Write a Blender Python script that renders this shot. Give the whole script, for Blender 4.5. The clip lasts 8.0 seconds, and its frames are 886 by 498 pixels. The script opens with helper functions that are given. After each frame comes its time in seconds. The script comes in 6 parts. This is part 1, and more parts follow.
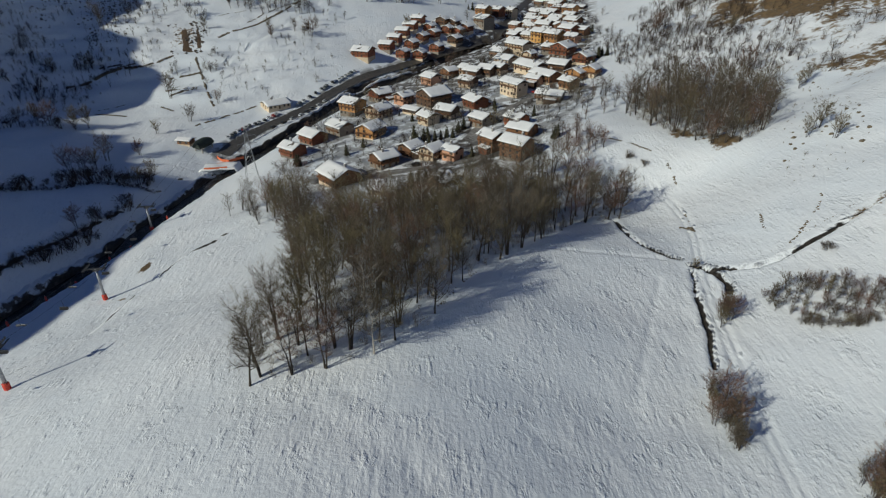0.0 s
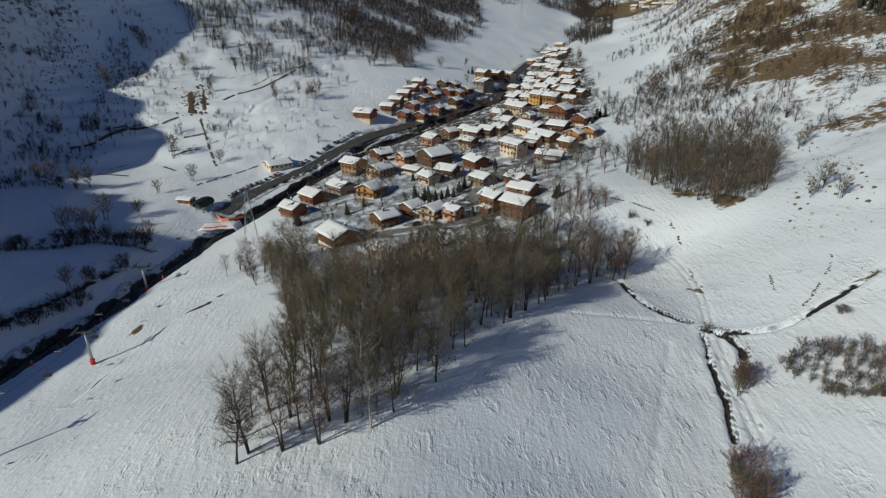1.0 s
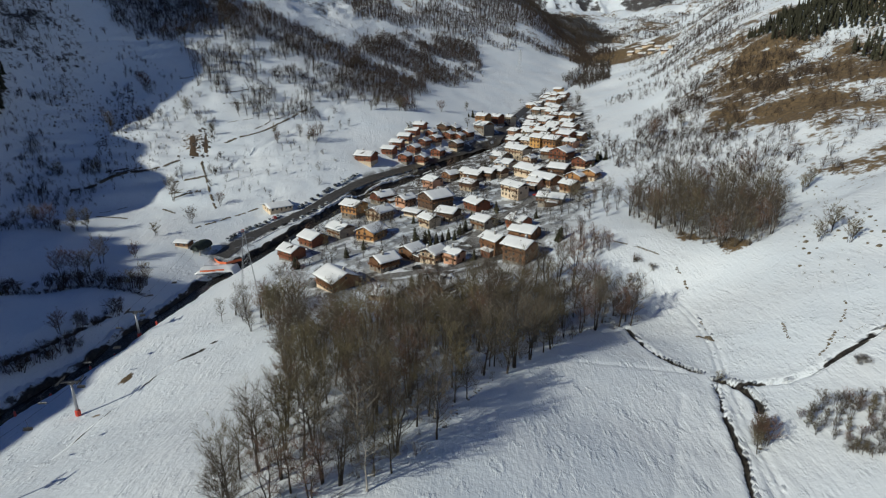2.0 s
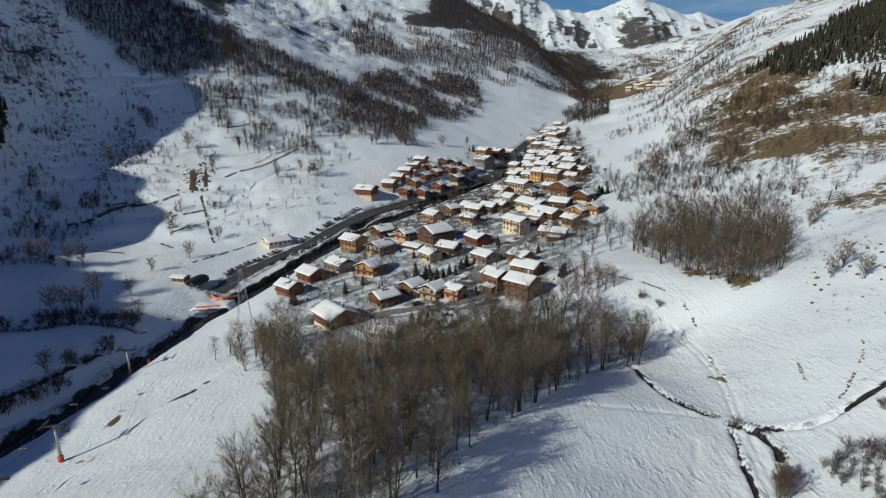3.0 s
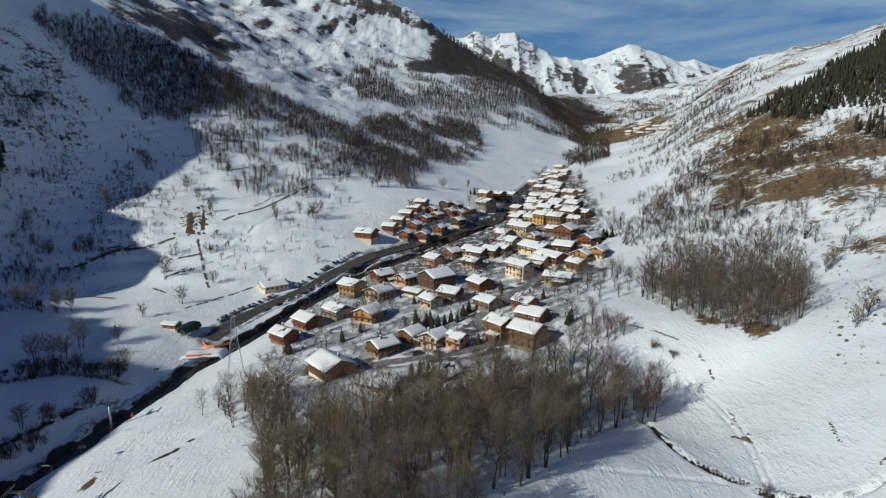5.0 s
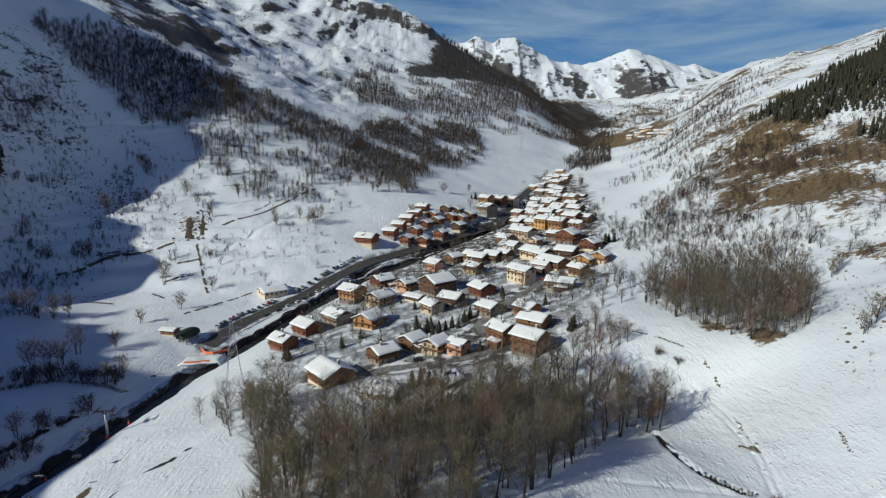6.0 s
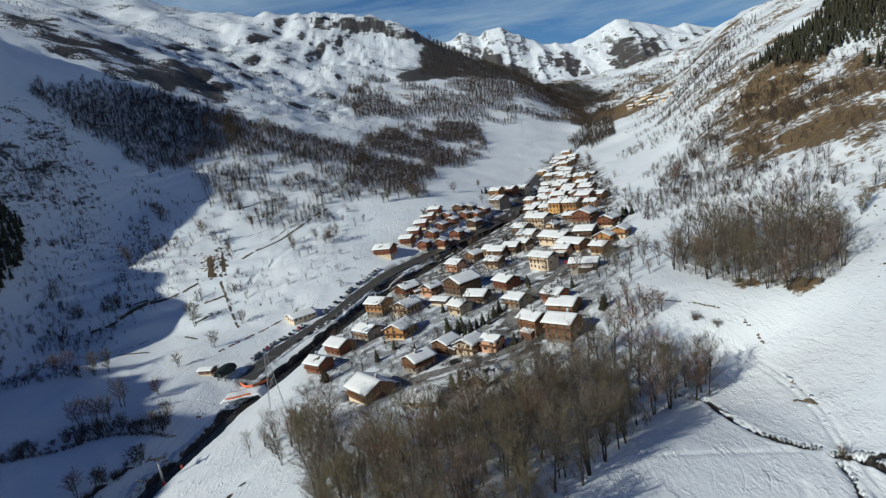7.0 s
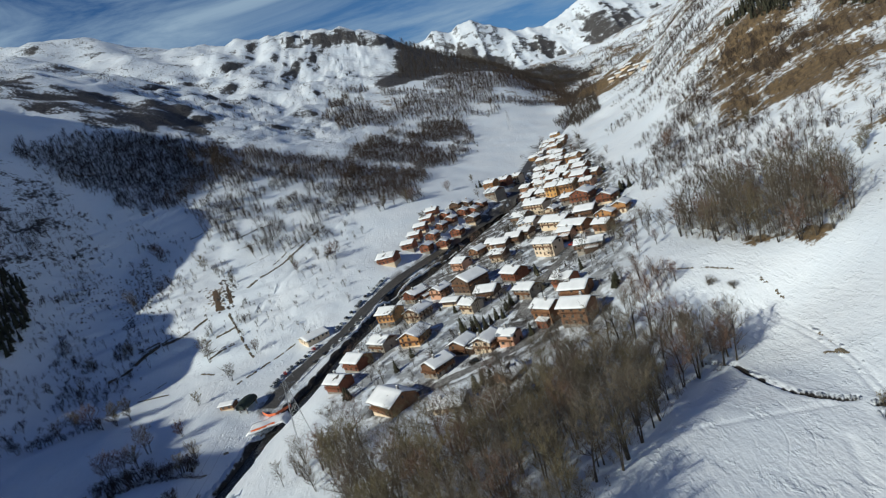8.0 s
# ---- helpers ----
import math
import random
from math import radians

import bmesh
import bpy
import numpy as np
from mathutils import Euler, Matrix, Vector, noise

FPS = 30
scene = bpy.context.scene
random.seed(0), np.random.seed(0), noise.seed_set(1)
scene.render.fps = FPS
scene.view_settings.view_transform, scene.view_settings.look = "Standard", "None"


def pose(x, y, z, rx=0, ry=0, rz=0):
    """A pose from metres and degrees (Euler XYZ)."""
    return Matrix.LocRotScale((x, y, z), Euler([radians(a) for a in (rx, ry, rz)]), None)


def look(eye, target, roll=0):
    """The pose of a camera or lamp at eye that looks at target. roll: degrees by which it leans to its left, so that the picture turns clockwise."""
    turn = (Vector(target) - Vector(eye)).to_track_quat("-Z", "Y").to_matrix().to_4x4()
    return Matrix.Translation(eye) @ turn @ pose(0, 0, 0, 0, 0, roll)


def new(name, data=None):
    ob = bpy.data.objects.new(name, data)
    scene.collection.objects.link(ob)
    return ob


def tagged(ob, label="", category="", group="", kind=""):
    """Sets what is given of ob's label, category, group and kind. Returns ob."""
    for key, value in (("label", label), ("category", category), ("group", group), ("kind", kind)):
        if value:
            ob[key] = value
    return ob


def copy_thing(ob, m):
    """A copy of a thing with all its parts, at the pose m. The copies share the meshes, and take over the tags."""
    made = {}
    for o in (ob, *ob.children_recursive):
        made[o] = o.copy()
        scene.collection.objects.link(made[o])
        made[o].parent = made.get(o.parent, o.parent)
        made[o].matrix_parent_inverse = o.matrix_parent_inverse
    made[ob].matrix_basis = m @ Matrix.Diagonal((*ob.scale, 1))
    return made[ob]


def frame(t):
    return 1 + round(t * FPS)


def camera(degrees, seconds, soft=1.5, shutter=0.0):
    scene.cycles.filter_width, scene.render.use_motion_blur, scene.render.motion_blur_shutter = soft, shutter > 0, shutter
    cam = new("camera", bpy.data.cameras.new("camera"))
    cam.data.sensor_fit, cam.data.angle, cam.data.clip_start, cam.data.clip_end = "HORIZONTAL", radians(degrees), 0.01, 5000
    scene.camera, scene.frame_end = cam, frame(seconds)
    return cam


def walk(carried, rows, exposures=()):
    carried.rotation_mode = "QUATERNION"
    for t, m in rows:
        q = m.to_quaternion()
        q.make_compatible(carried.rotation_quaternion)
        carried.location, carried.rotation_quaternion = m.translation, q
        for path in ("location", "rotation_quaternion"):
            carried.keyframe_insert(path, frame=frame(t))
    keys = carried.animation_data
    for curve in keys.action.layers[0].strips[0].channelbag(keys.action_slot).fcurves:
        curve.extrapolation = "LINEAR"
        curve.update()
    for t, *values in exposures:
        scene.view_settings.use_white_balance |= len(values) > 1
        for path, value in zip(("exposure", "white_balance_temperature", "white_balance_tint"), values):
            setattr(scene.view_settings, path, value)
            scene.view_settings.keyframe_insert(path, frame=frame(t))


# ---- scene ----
cam = camera(75.5, 8.0, soft=1.2)
METRES, EYE, TILT, LEAN, TURN = 32.0, 100.0, -28.0, 0.0, 0.0
ROWS = [
    (0.0, 0.0, 0.0, 0.0, 0.0, 0.0, -0.0),
    (0.5, -0.003, 0.0685, 0.0254, 0.02, 2.96, -0.01),
    (1.0, -0.006, 0.1415, 0.0563, 0.04, 5.65, -0.0),
    (1.5, -0.0088, 0.2104, 0.088, 0.06, 7.79, -0.01),
    (3.0, -0.0168, 0.4328, 0.1858, 0.14, 13.0, -0.0),
    (3.5, -0.0191, 0.5043, 0.2178, 0.16, 14.31, -0.0),
    (4.0, -0.0203, 0.5822, 0.2527, 0.19, 15.59, -0.01),
    (4.5, -0.0224, 0.6494, 0.2823, 0.21, 16.57, -0.02),
    (6.0, -0.0282, 0.7882, 0.3456, 0.3, 17.63, -0.02),
    (6.5, -0.0312, 0.8009, 0.3476, 2.48, 17.75, 3.25),
    (7.0, -0.032, 0.8217, 0.3559, 4.84, 18.01, 7.97),
    (7.5, -0.0325, 0.856, 0.3742, 6.42, 18.26, 11.96),
    (8.0, -0.0333, 0.909, 0.4063, 7.77, 18.55, 15.77),
]
walk(cam, [(t, pose(0, 0, EYE, TILT, LEAN, TURN) @ pose(METRES * x, METRES * y, METRES * z, 90 + pitch, roll, yaw)) for t, x, y, z, yaw, pitch, roll in ROWS],
     exposures=[(0, -0.61, 5850, 2), (1.5, -0.51, 5800, 2), (3, -0.37, 5750, 2), (6, -0.29, 5690, 2), (8, -0.22, 5650, 2)])

# ---- light ----
SUN_FROM = Vector((-0.799, -0.602, 0)).normalized()
SUN_HEIGHT = radians(28)
sun_dir = Vector((SUN_FROM.x * math.cos(SUN_HEIGHT), SUN_FROM.y * math.cos(SUN_HEIGHT), math.sin(SUN_HEIGHT)))
sun = new("sun", bpy.data.lights.new("sun", "SUN"))
sun.data.energy, sun.data.angle, sun.data.color = 4.8, radians(0.53), (1.0, 0.89, 0.71)
sun.matrix_world = look(sun_dir * 400, (0, 0, 0))

world = bpy.data.worlds.new("sky")
scene.world = world
world.use_nodes = True
wn, wl = world.node_tree.nodes, world.node_tree.links
wn.clear()
sky = wn.new("ShaderNodeTexSky")
sky.sky_type, sky.sun_disc = "NISHITA", False
sky.sun_elevation, sky.sun_rotation = SUN_HEIGHT, math.atan2(SUN_FROM.x, SUN_FROM.y)
sky.altitude, sky.air_density, sky.dust_density, sky.ozone_density = 1500, 1.0, 0.6, 3.0
coord = wn.new("ShaderNodeTexCoord")
spread = wn.new("ShaderNodeMapping")
spread.inputs["Scale"].default_value = (1.6, 3.4, 11.0)
spread.inputs["Rotation"].default_value = (0, radians(8), radians(25))
wl.new(coord.outputs["Generated"], spread.inputs["Vector"])
cirrus = wn.new("ShaderNodeTexNoise")
cirrus.inputs["Scale"].default_value, cirrus.inputs["Detail"].default_value = 1.5, 9
cirrus.inputs["Roughness"].default_value, cirrus.inputs["Distortion"].default_value = 0.62, 0.6
wl.new(spread.outputs["Vector"], cirrus.inputs["Vector"])
veil = wn.new("ShaderNodeMapRange")
veil.inputs["From Min"].default_value, veil.inputs["From Max"].default_value = 0.37, 0.66
veil.inputs["To Max"].default_value = 0.85
wl.new(cirrus.outputs["Fac"], veil.inputs["Value"])
mixed = wn.new("ShaderNodeMix")
mixed.data_type = "RGBA"
mixed.inputs["B"].default_value = (15.5, 18.5, 21.5, 1)
apart = wn.new("ShaderNodeSeparateXYZ")
wl.new(coord.outputs["Generated"], apart.inputs["Vector"])
thin = wn.new("ShaderNodeMapRange")
thin.inputs["From Min"].default_value, thin.inputs["From Max"].default_value = 0.3, 0.7
thin.inputs["To Min"].default_value, thin.inputs["To Max"].default_value = 1.0, 0.08
wl.new(apart.outputs["Z"], thin.inputs["Value"])
wisps = wn.new("ShaderNodeMath")
wisps.operation = "MULTIPLY"
wl.new(veil.outputs["Result"], wisps.inputs[0]), wl.new(thin.outputs["Result"], wisps.inputs[1])
wl.new(wisps.outputs[0], mixed.inputs["Factor"])
deep = wn.new("ShaderNodeMix")
deep.data_type, deep.blend_type = "RGBA", "MULTIPLY"
deep.inputs["Factor"].default_value = 1.0
deep.inputs["B"].default_value = (0.09, 0.67, 1.80, 1)
wl.new(sky.outputs["Color"], deep.inputs["A"])
# thin haze towards the horizon
low = wn.new("ShaderNodeMapRange")
low.inputs["From Min"].default_value, low.inputs["From Max"].default_value = 0.08, 0.45
low.inputs["To Min"].default_value, low.inputs["To Max"].default_value = 0.75, 0.0
wl.new(apart.outputs["Z"], low.inputs["Value"])
hazed = wn.new("ShaderNodeMix")
hazed.data_type = "RGBA"
hazed.inputs["B"].default_value = (7.6, 13.8, 20.5, 1)
wl.new(low.outputs["Result"], hazed.inputs["Factor"])
wl.new(deep.outputs["Result"], hazed.inputs["A"])
wl.new(hazed.outputs["Result"], mixed.inputs["A"])
back = wn.new("ShaderNodeBackground")
back.inputs["Strength"].default_value = 0.026
wl.new(mixed.outputs["Result"], back.inputs["Color"])
wl.new(back.outputs["Background"], wn.new("ShaderNodeOutputWorld").inputs["Surface"])


# ---- materials ----
class Nodes:
    """A short way to wire a node material."""

    def __init__(self, name):
        self.mat = bpy.data.materials.new(name)
        self.mat.use_nodes = True
        self.n, self.l = self.mat.node_tree.nodes, self.mat.node_tree.links
        self.bsdf = self.n["Principled BSDF"]
        self.pos = self.n.new("ShaderNodeNewGeometry").outputs["Position"]

    def put(self, node, **inputs):
        made = self.n.new(node)
        for key, value in inputs.items():
            self.set(made.inputs[key.replace("_", " ")], value)
        return made

    def set(self, socket, value):
        if isinstance(value, bpy.types.NodeSocket):
            self.l.new(value, socket)
        else:
            socket.default_value = value

    def scaled(self, scale, vector=None, turn=0.0):
        m = self.put("ShaderNodeMapping", Vector=vector or self.pos, Scale=scale)
        m.inputs["Rotation"].default_value = (0, 0, turn)
        return m.outputs["Vector"]

    def noise(self, size, detail=4, vector=None, rough=0.55):
        """Noise whose features are about size metres across."""
        return self.put("ShaderNodeTexNoise", Vector=vector or self.pos, Scale=1.0 / size, Detail=detail, Roughness=rough).outputs["Fac"]

    def ramp(self, value, low, high, a=0.0, b=1.0):
        return self.put("ShaderNodeMapRange", Value=value, From_Min=low, From_Max=high, To_Min=a, To_Max=b).outputs["Result"]

    def math(self, op, a, b=0.0):
        m = self.n.new("ShaderNodeMath")
        m.operation = op
        self.set(m.inputs[0], a), self.set(m.inputs[1], b)
        return m.outputs[0]

    def mix(self, fac, a, b):
        m = self.n.new("ShaderNodeMix")
        m.data_type = "RGBA"
        self.set(m.inputs["Factor"], fac)
        self.set(m.inputs["A"], (*a, 1) if isinstance(a, tuple) else a)
        self.set(m.inputs["B"], (*b, 1) if isinstance(b, tuple) else b)
        return m.outputs["Result"]

    def bump(self, value, depth, strength=1.0, normal=None):
        b = self.put("ShaderNodeBump", Height=value, Distance=depth, Strength=strength)
        if normal is not None:
            self.l.new(normal, b.inputs["Normal"])
        return b.outputs["Normal"]

    def attr(self, name):
        a = self.n.new("ShaderNodeAttribute")
        a.attribute_name = name
        return a.outputs["Fac"]

    def random(self):
        return self.n.new("ShaderNodeObjectInfo").outputs["Random"]

    def done(self, colour, rough=0.8, normal=None, metal=0.0):
        self.set(self.bsdf.inputs["Base Color"], (*colour, 1) if isinstance(colour, tuple) else colour)
        self.set(self.bsdf.inputs["Roughness"], rough)
        self.set(self.bsdf.inputs["Metallic"], metal)
        if normal is not None:
            self.l.new(normal, self.bsdf.inputs["Normal"])
        return self.mat


def snow_ground():
    s = Nodes("snowy_ground")
    big, mid, fine = s.noise(38, 5), s.noise(6, 5), s.noise(0.9, 3)
    ripple = s.noise(2.2, 3, s.scaled((1.0, 0.32, 1.0), turn=radians(-14)))
    white = s.mix(s.ramp(big, 0.3, 0.7), (0.75, 0.80, 0.86), (0.82, 0.84, 0.87))
    white = s.mix(s.ramp(mid, 0.55, 0.8, 0, 0.22), white, (0.58, 0.61, 0.65))
    # dry winter grass and earth showing through
    patch = s.noise(17, 6, s.scaled((0.5, 1.0, 1.3), turn=radians(28)), 0.62)
    speck = s.noise(3.2, 5, rough=0.7)
    cover = s.math("ADD", s.math("MULTIPLY", patch, 0.52), s.math("MULTIPLY", speck, 0.48))
    bare = s.ramp(s.math("ADD", cover, s.math("MULTIPLY", s.attr("bare"), 0.42)), 0.66, 0.72)
    grass = s.mix(s.ramp(speck, 0.35, 0.7), (0.085, 0.058, 0.032), (0.25, 0.165, 0.075))
    grass = s.mix(s.ramp(s.noise(0.6, 3), 0.4, 0.75, 0, 0.6), grass, (0.05, 0.042, 0.03))
    colour = s.mix(bare, white, grass)
    rockmask = s.ramp(s.math("ADD", s.math("ADD", s.math("MULTIPLY", s.noise(30, 6, s.scaled((1, 1, 2.2)), 0.68), 0.5), s.math("MULTIPLY", speck, 0.5)), s.math("MULTIPLY", s.attr("rock"), 0.45)), 0.72, 0.78)
    # rock tones held near black, shade on the crags and far slope included
    rock = s.mix(s.ramp(speck, 0.35, 0.7), (0.028, 0.026, 0.026), (0.105, 0.095, 0.088))
    colour = s.mix(rockmask, colour, rock)
    # trampled slush; over the village it also paints shade between the houses
    slush = s.math("MULTIPLY", s.attr("trod_shade"), s.ramp(s.noise(6, 5), 0.42, 0.53))
    colour = s.mix(slush, colour, s.mix(s.ramp(fine, 0.4, 0.7), (0.045, 0.040, 0.036), (0.20, 0.185, 0.17)))
    # bank earth, set near black so its colour carries the cuts' shade as well
    earth = s.mix(s.ramp(fine, 0.35, 0.65), (0.010, 0.009, 0.008), (0.042, 0.034, 0.027))
    colour = s.mix(s.ramp(s.attr("earth"), 0.3, 0.6), colour, earth)
    streaks = s.noise(0.8, 3, s.scaled((1.0, 0.16, 1.0), turn=radians(-8)))
    crag = s.math("MULTIPLY", s.noise(13, 7, rough=0.65), s.attr("rock"))
    n = s.bump(crag, 7.0, 0.8)
    n = s.bump(ripple, 0.45, s.ramp(big, 0.38, 0.62, 0.08, 0.9), n)
    n = s.bump(streaks, 0.2, s.ramp(mid, 0.35, 0.6, 0.3, 0.8), n)
    n = s.bump(fine, 0.2, 0.7, n)
    n = s.bump(s.noise(0.45, 3, s.scaled((1.0, 0.5, 1.0), turn=radians(20))), 0.07, 0.6, n)
    n = s.bump(s.ramp(s.noise(1.5, 4, s.scaled((1.0, 0.6, 1.0), turn=radians(-10))), 0.5, 0.66), 0.22, s.ramp(mid, 0.4, 0.6, 0.0, 0.75), n)
    # long curved ski lines
    bend = s.put("ShaderNodeTexNoise", Vector=s.pos, Scale=0.02, Detail=1.0).outputs["Color"]
    warped = s.put("ShaderNodeVectorMath", Vector=bend)
    warped.operation = "MULTIPLY_ADD"
    warped.inputs[1].default_value = (55, 55, 0)
    s.l.new(s.pos, warped.inputs[2])
    curve = s.put("ShaderNodeTexWave", Vector=s.scaled((0.045, 0.02, 0.0), warped.outputs[0], radians(50)), Scale=1.0, Distortion=4.0, Detail=1.0, Detail_Scale=0.6)
    lines = s.math("MULTIPLY", s.ramp(curve.outputs["Fac"], 0.975, 1.0), s.ramp(s.noise(22, 3), 0.5, 0.62))
    n = s.bump(lines, -0.1, 0.55, n)
    return s.done(colour, s.math("ADD", 0.62, s.math("MULTIPLY", bare, 0.3)), n)


def plain(name, a, b, size=0.5, rough=0.8, depth=0.01, metal=0.0, streak=(1, 1, 1), varied=0.0):
    """A two-tone weathered surface, with grain of the given size in metres and stains twelve times as large."""
    s = Nodes(name)
    where = s.n.new("ShaderNodeTexCoord").outputs["Object"]
    grain = s.noise(size, 5, s.scaled(streak, where), 0.6)
    stain = s.noise(size * 12, 3, where)
    colour = s.mix(s.ramp(grain, 0.3, 0.7), a, b)
    colour = s.mix(s.ramp(stain, 0.45, 0.75, 0, 0.5), colour, tuple(0.72 * v for v in a))
    if varied:
        hsv = s.put("ShaderNodeHueSaturation", Color=colour, Value=s.ramp(s.random(), 0, 1, 1 - varied, 1 + varied))
        colour = hsv.outputs["Color"]
    return s.done(colour, rough, s.bump(grain, depth), metal)


def boards(name, a, b, step=0.2):
    """Horizontal weathered boards."""
    s = Nodes(name)
    where = s.n.new("ShaderNodeTexCoord").outputs["Object"]
    wave = s.put("ShaderNodeTexWave", Vector=where, Scale=1 / step / 3.2, Distortion=0.3)
    wave.bands_direction = "Z"
    grain = s.noise(0.35, 5, s.scaled((0.25, 0.25, 5), where), 0.6)
    stain = s.noise(3.5, 4, where)
    colour = s.mix(s.ramp(grain, 0.3, 0.7), a, b)
    colour = s.mix(s.ramp(stain, 0.4, 0.75, 0, 0.6), colour, tuple(0.5 * v for v in a))
    colour = s.mix(s.ramp(wave.outputs["Fac"], 0.0, 0.18, 0.7, 0.0), colour, tuple(0.25 * v for v in a))
    hsv = s.put("ShaderNodeHueSaturation", Color=colour, Value=s.ramp(s.random(), 0, 1, 0.75, 1.3))
    return s.done(hsv.outputs["Color"], 0.75, s.bump(wave.outputs["Fac"], 0.02))


def glassy(name, colour):
    s = Nodes(name)
    return s.done(s.mix(s.ramp(s.random(), 0.3, 0.8), colour, tuple(2.2 * v for v in colour)), 0.08)


SNOW = snow_ground()
ROOF_SNOW = plain("roof_snow", (0.84, 0.85, 0.87), (0.89, 0.89, 0.89), 0.8, 0.6, 0.06)
ROOF_SNOW.node_tree.nodes["Principled BSDF"].inputs["Specular IOR Level"].default_value = 0.3
ROOF = plain("roof_boards", (0.06, 0.05, 0.045), (0.12, 0.1, 0.085), 0.3, 0.8, 0.02)
METAL_ROOF = plain("sheet_roof", (0.22, 0.25, 0.29), (0.33, 0.36, 0.4), 0.6, 0.4, 0.01, 0.3)
PLASTER = {
    "cream": plain("cream_render", (0.56, 0.44, 0.31), (0.70, 0.58, 0.43), 0.4, 0.9, 0.01, varied=0.2),
    "stone": plain("stone_wall", (0.16, 0.14, 0.12), (0.34, 0.30, 0.25), 0.5, 0.9, 0.05, varied=0.2),
    "ochre": plain("ochre_render", (0.50, 0.27, 0.08), (0.62, 0.36, 0.13), 0.4, 0.9, 0.01, varied=0.2),
    "rose": plain("warm_render", (0.46, 0.25, 0.16), (0.58, 0.34, 0.23), 0.4, 0.9, 0.01, varied=0.15),
}
TIMBER = {
    "red": boards("red_brown_boards", (0.17, 0.052, 0.024), (0.30, 0.10, 0.045)),
    "orange": boards("honey_boards", (0.36, 0.17, 0.055), (0.50, 0.26, 0.095)),
    "timber": boards("brown_boards", (0.17, 0.078, 0.036), (0.28, 0.14, 0.066)),
    "dark": boards("dark_boards", (0.075, 0.042, 0.026), (0.14, 0.082, 0.048)),
}
PANE = glassy("window_glass", (0.02, 0.025, 0.03))
FRAME = plain("painted_frame", (0.13, 0.075, 0.04), (0.22, 0.13, 0.07), 0.2, 0.6, 0.004)
CONCRETE = plain("concrete", (0.26, 0.25, 0.24), (0.38, 0.37, 0.35), 0.5, 0.9, 0.01)
BARK = plain("bark", (0.028, 0.022, 0.017), (0.066, 0.054, 0.042), 0.3, 0.95, 0.03, varied=0.3)
BIRCH = plain("pale_bark", (0.30, 0.27, 0.23), (0.46, 0.43, 0.38), 0.5, 0.9, 0.02, varied=0.2)
TWIGS = {
    "grey": plain("grey_twigs", (0.080, 0.066, 0.048), (0.155, 0.127, 0.092), 1.5, 0.9, 0.0, varied=0.3),
    "olive": plain("olive_twigs", (0.104, 0.086, 0.048), (0.19, 0.157, 0.088), 1.5, 0.9, 0.0, varied=0.3),
    "rust": plain("reddish_twigs", (0.115, 0.067, 0.046), (0.21, 0.128, 0.090), 1.5, 0.9, 0.0, varied=0.3),
}
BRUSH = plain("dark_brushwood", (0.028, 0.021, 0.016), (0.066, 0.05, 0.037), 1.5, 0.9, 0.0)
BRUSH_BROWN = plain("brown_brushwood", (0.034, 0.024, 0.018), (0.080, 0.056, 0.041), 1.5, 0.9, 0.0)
NEEDLES = plain("needles", (0.018, 0.019, 0.010), (0.056, 0.052, 0.024), 0.8, 0.85, 0.0, varied=0.25)
LARCH = plain("bare_larch", (0.05, 0.042, 0.03), (0.11, 0.085, 0.055), 0.8, 0.9, 0.0, varied=0.25)
STEEL = plain("galvanised_steel", (0.30, 0.31, 0.33), (0.42, 0.43, 0.45), 0.5, 0.45, 0.003, 0.7)
DARK_STEEL = plain("dark_steel", (0.05, 0.05, 0.055), (0.10, 0.10, 0.105), 0.5, 0.5, 0.003, 0.5)
RED_PAD = plain("red_padding", (0.55, 0.05, 0.03), (0.68, 0.09, 0.05), 0.4, 0.7, 0.01)
ORANGE_NET = plain("orange_netting", (0.70, 0.14, 0.05), (0.80, 0.24, 0.10), 0.3, 0.8, 0.01)
ASPHALT = plain("wet_asphalt", (0.034, 0.031, 0.028), (0.115, 0.107, 0.098), 1.4, 0.55, 0.03)
SLUSH = plain("slushy_street", (0.07, 0.066, 0.062), (0.36, 0.35, 0.34), 1.6, 0.7, 0.05)
WALL_STONE = plain("lichened_stone", (0.085, 0.068, 0.046), (0.20, 0.165, 0.115), 0.6, 0.95, 0.08)
ROCK = plain("rock", (0.04, 0.034, 0.03), (0.13, 0.11, 0.09), 0.7, 0.95, 0.1, varied=0.3)
EARTH = plain("brown_earth", (0.06, 0.038, 0.023), (0.125, 0.082, 0.05), 0.8, 0.95, 0.1)
TENT = plain("dark_green_canvas", (0.012, 0.02, 0.016), (0.03, 0.042, 0.034), 1.0, 0.7, 0.02)
RUBBER = plain("tyre_rubber", (0.012, 0.012, 0.012), (0.025, 0.025, 0.025), 0.3, 0.85, 0.004)


def river_water():
    s = Nodes("river_water")
    stones = s.noise(1.7, 5, rough=0.65)
    dark = s.mix(s.ramp(stones, 0.4, 0.7), (0.012, 0.012, 0.013), (0.05, 0.048, 0.045))
    foam = s.mix(s.ramp(s.noise(2.6, 6, rough=0.7), 0.62, 0.72, 0, 0.55), dark, (0.5, 0.53, 0.55))
    return s.done(foam, 0.18, s.bump(stones, 0.15))


WATER = river_water()
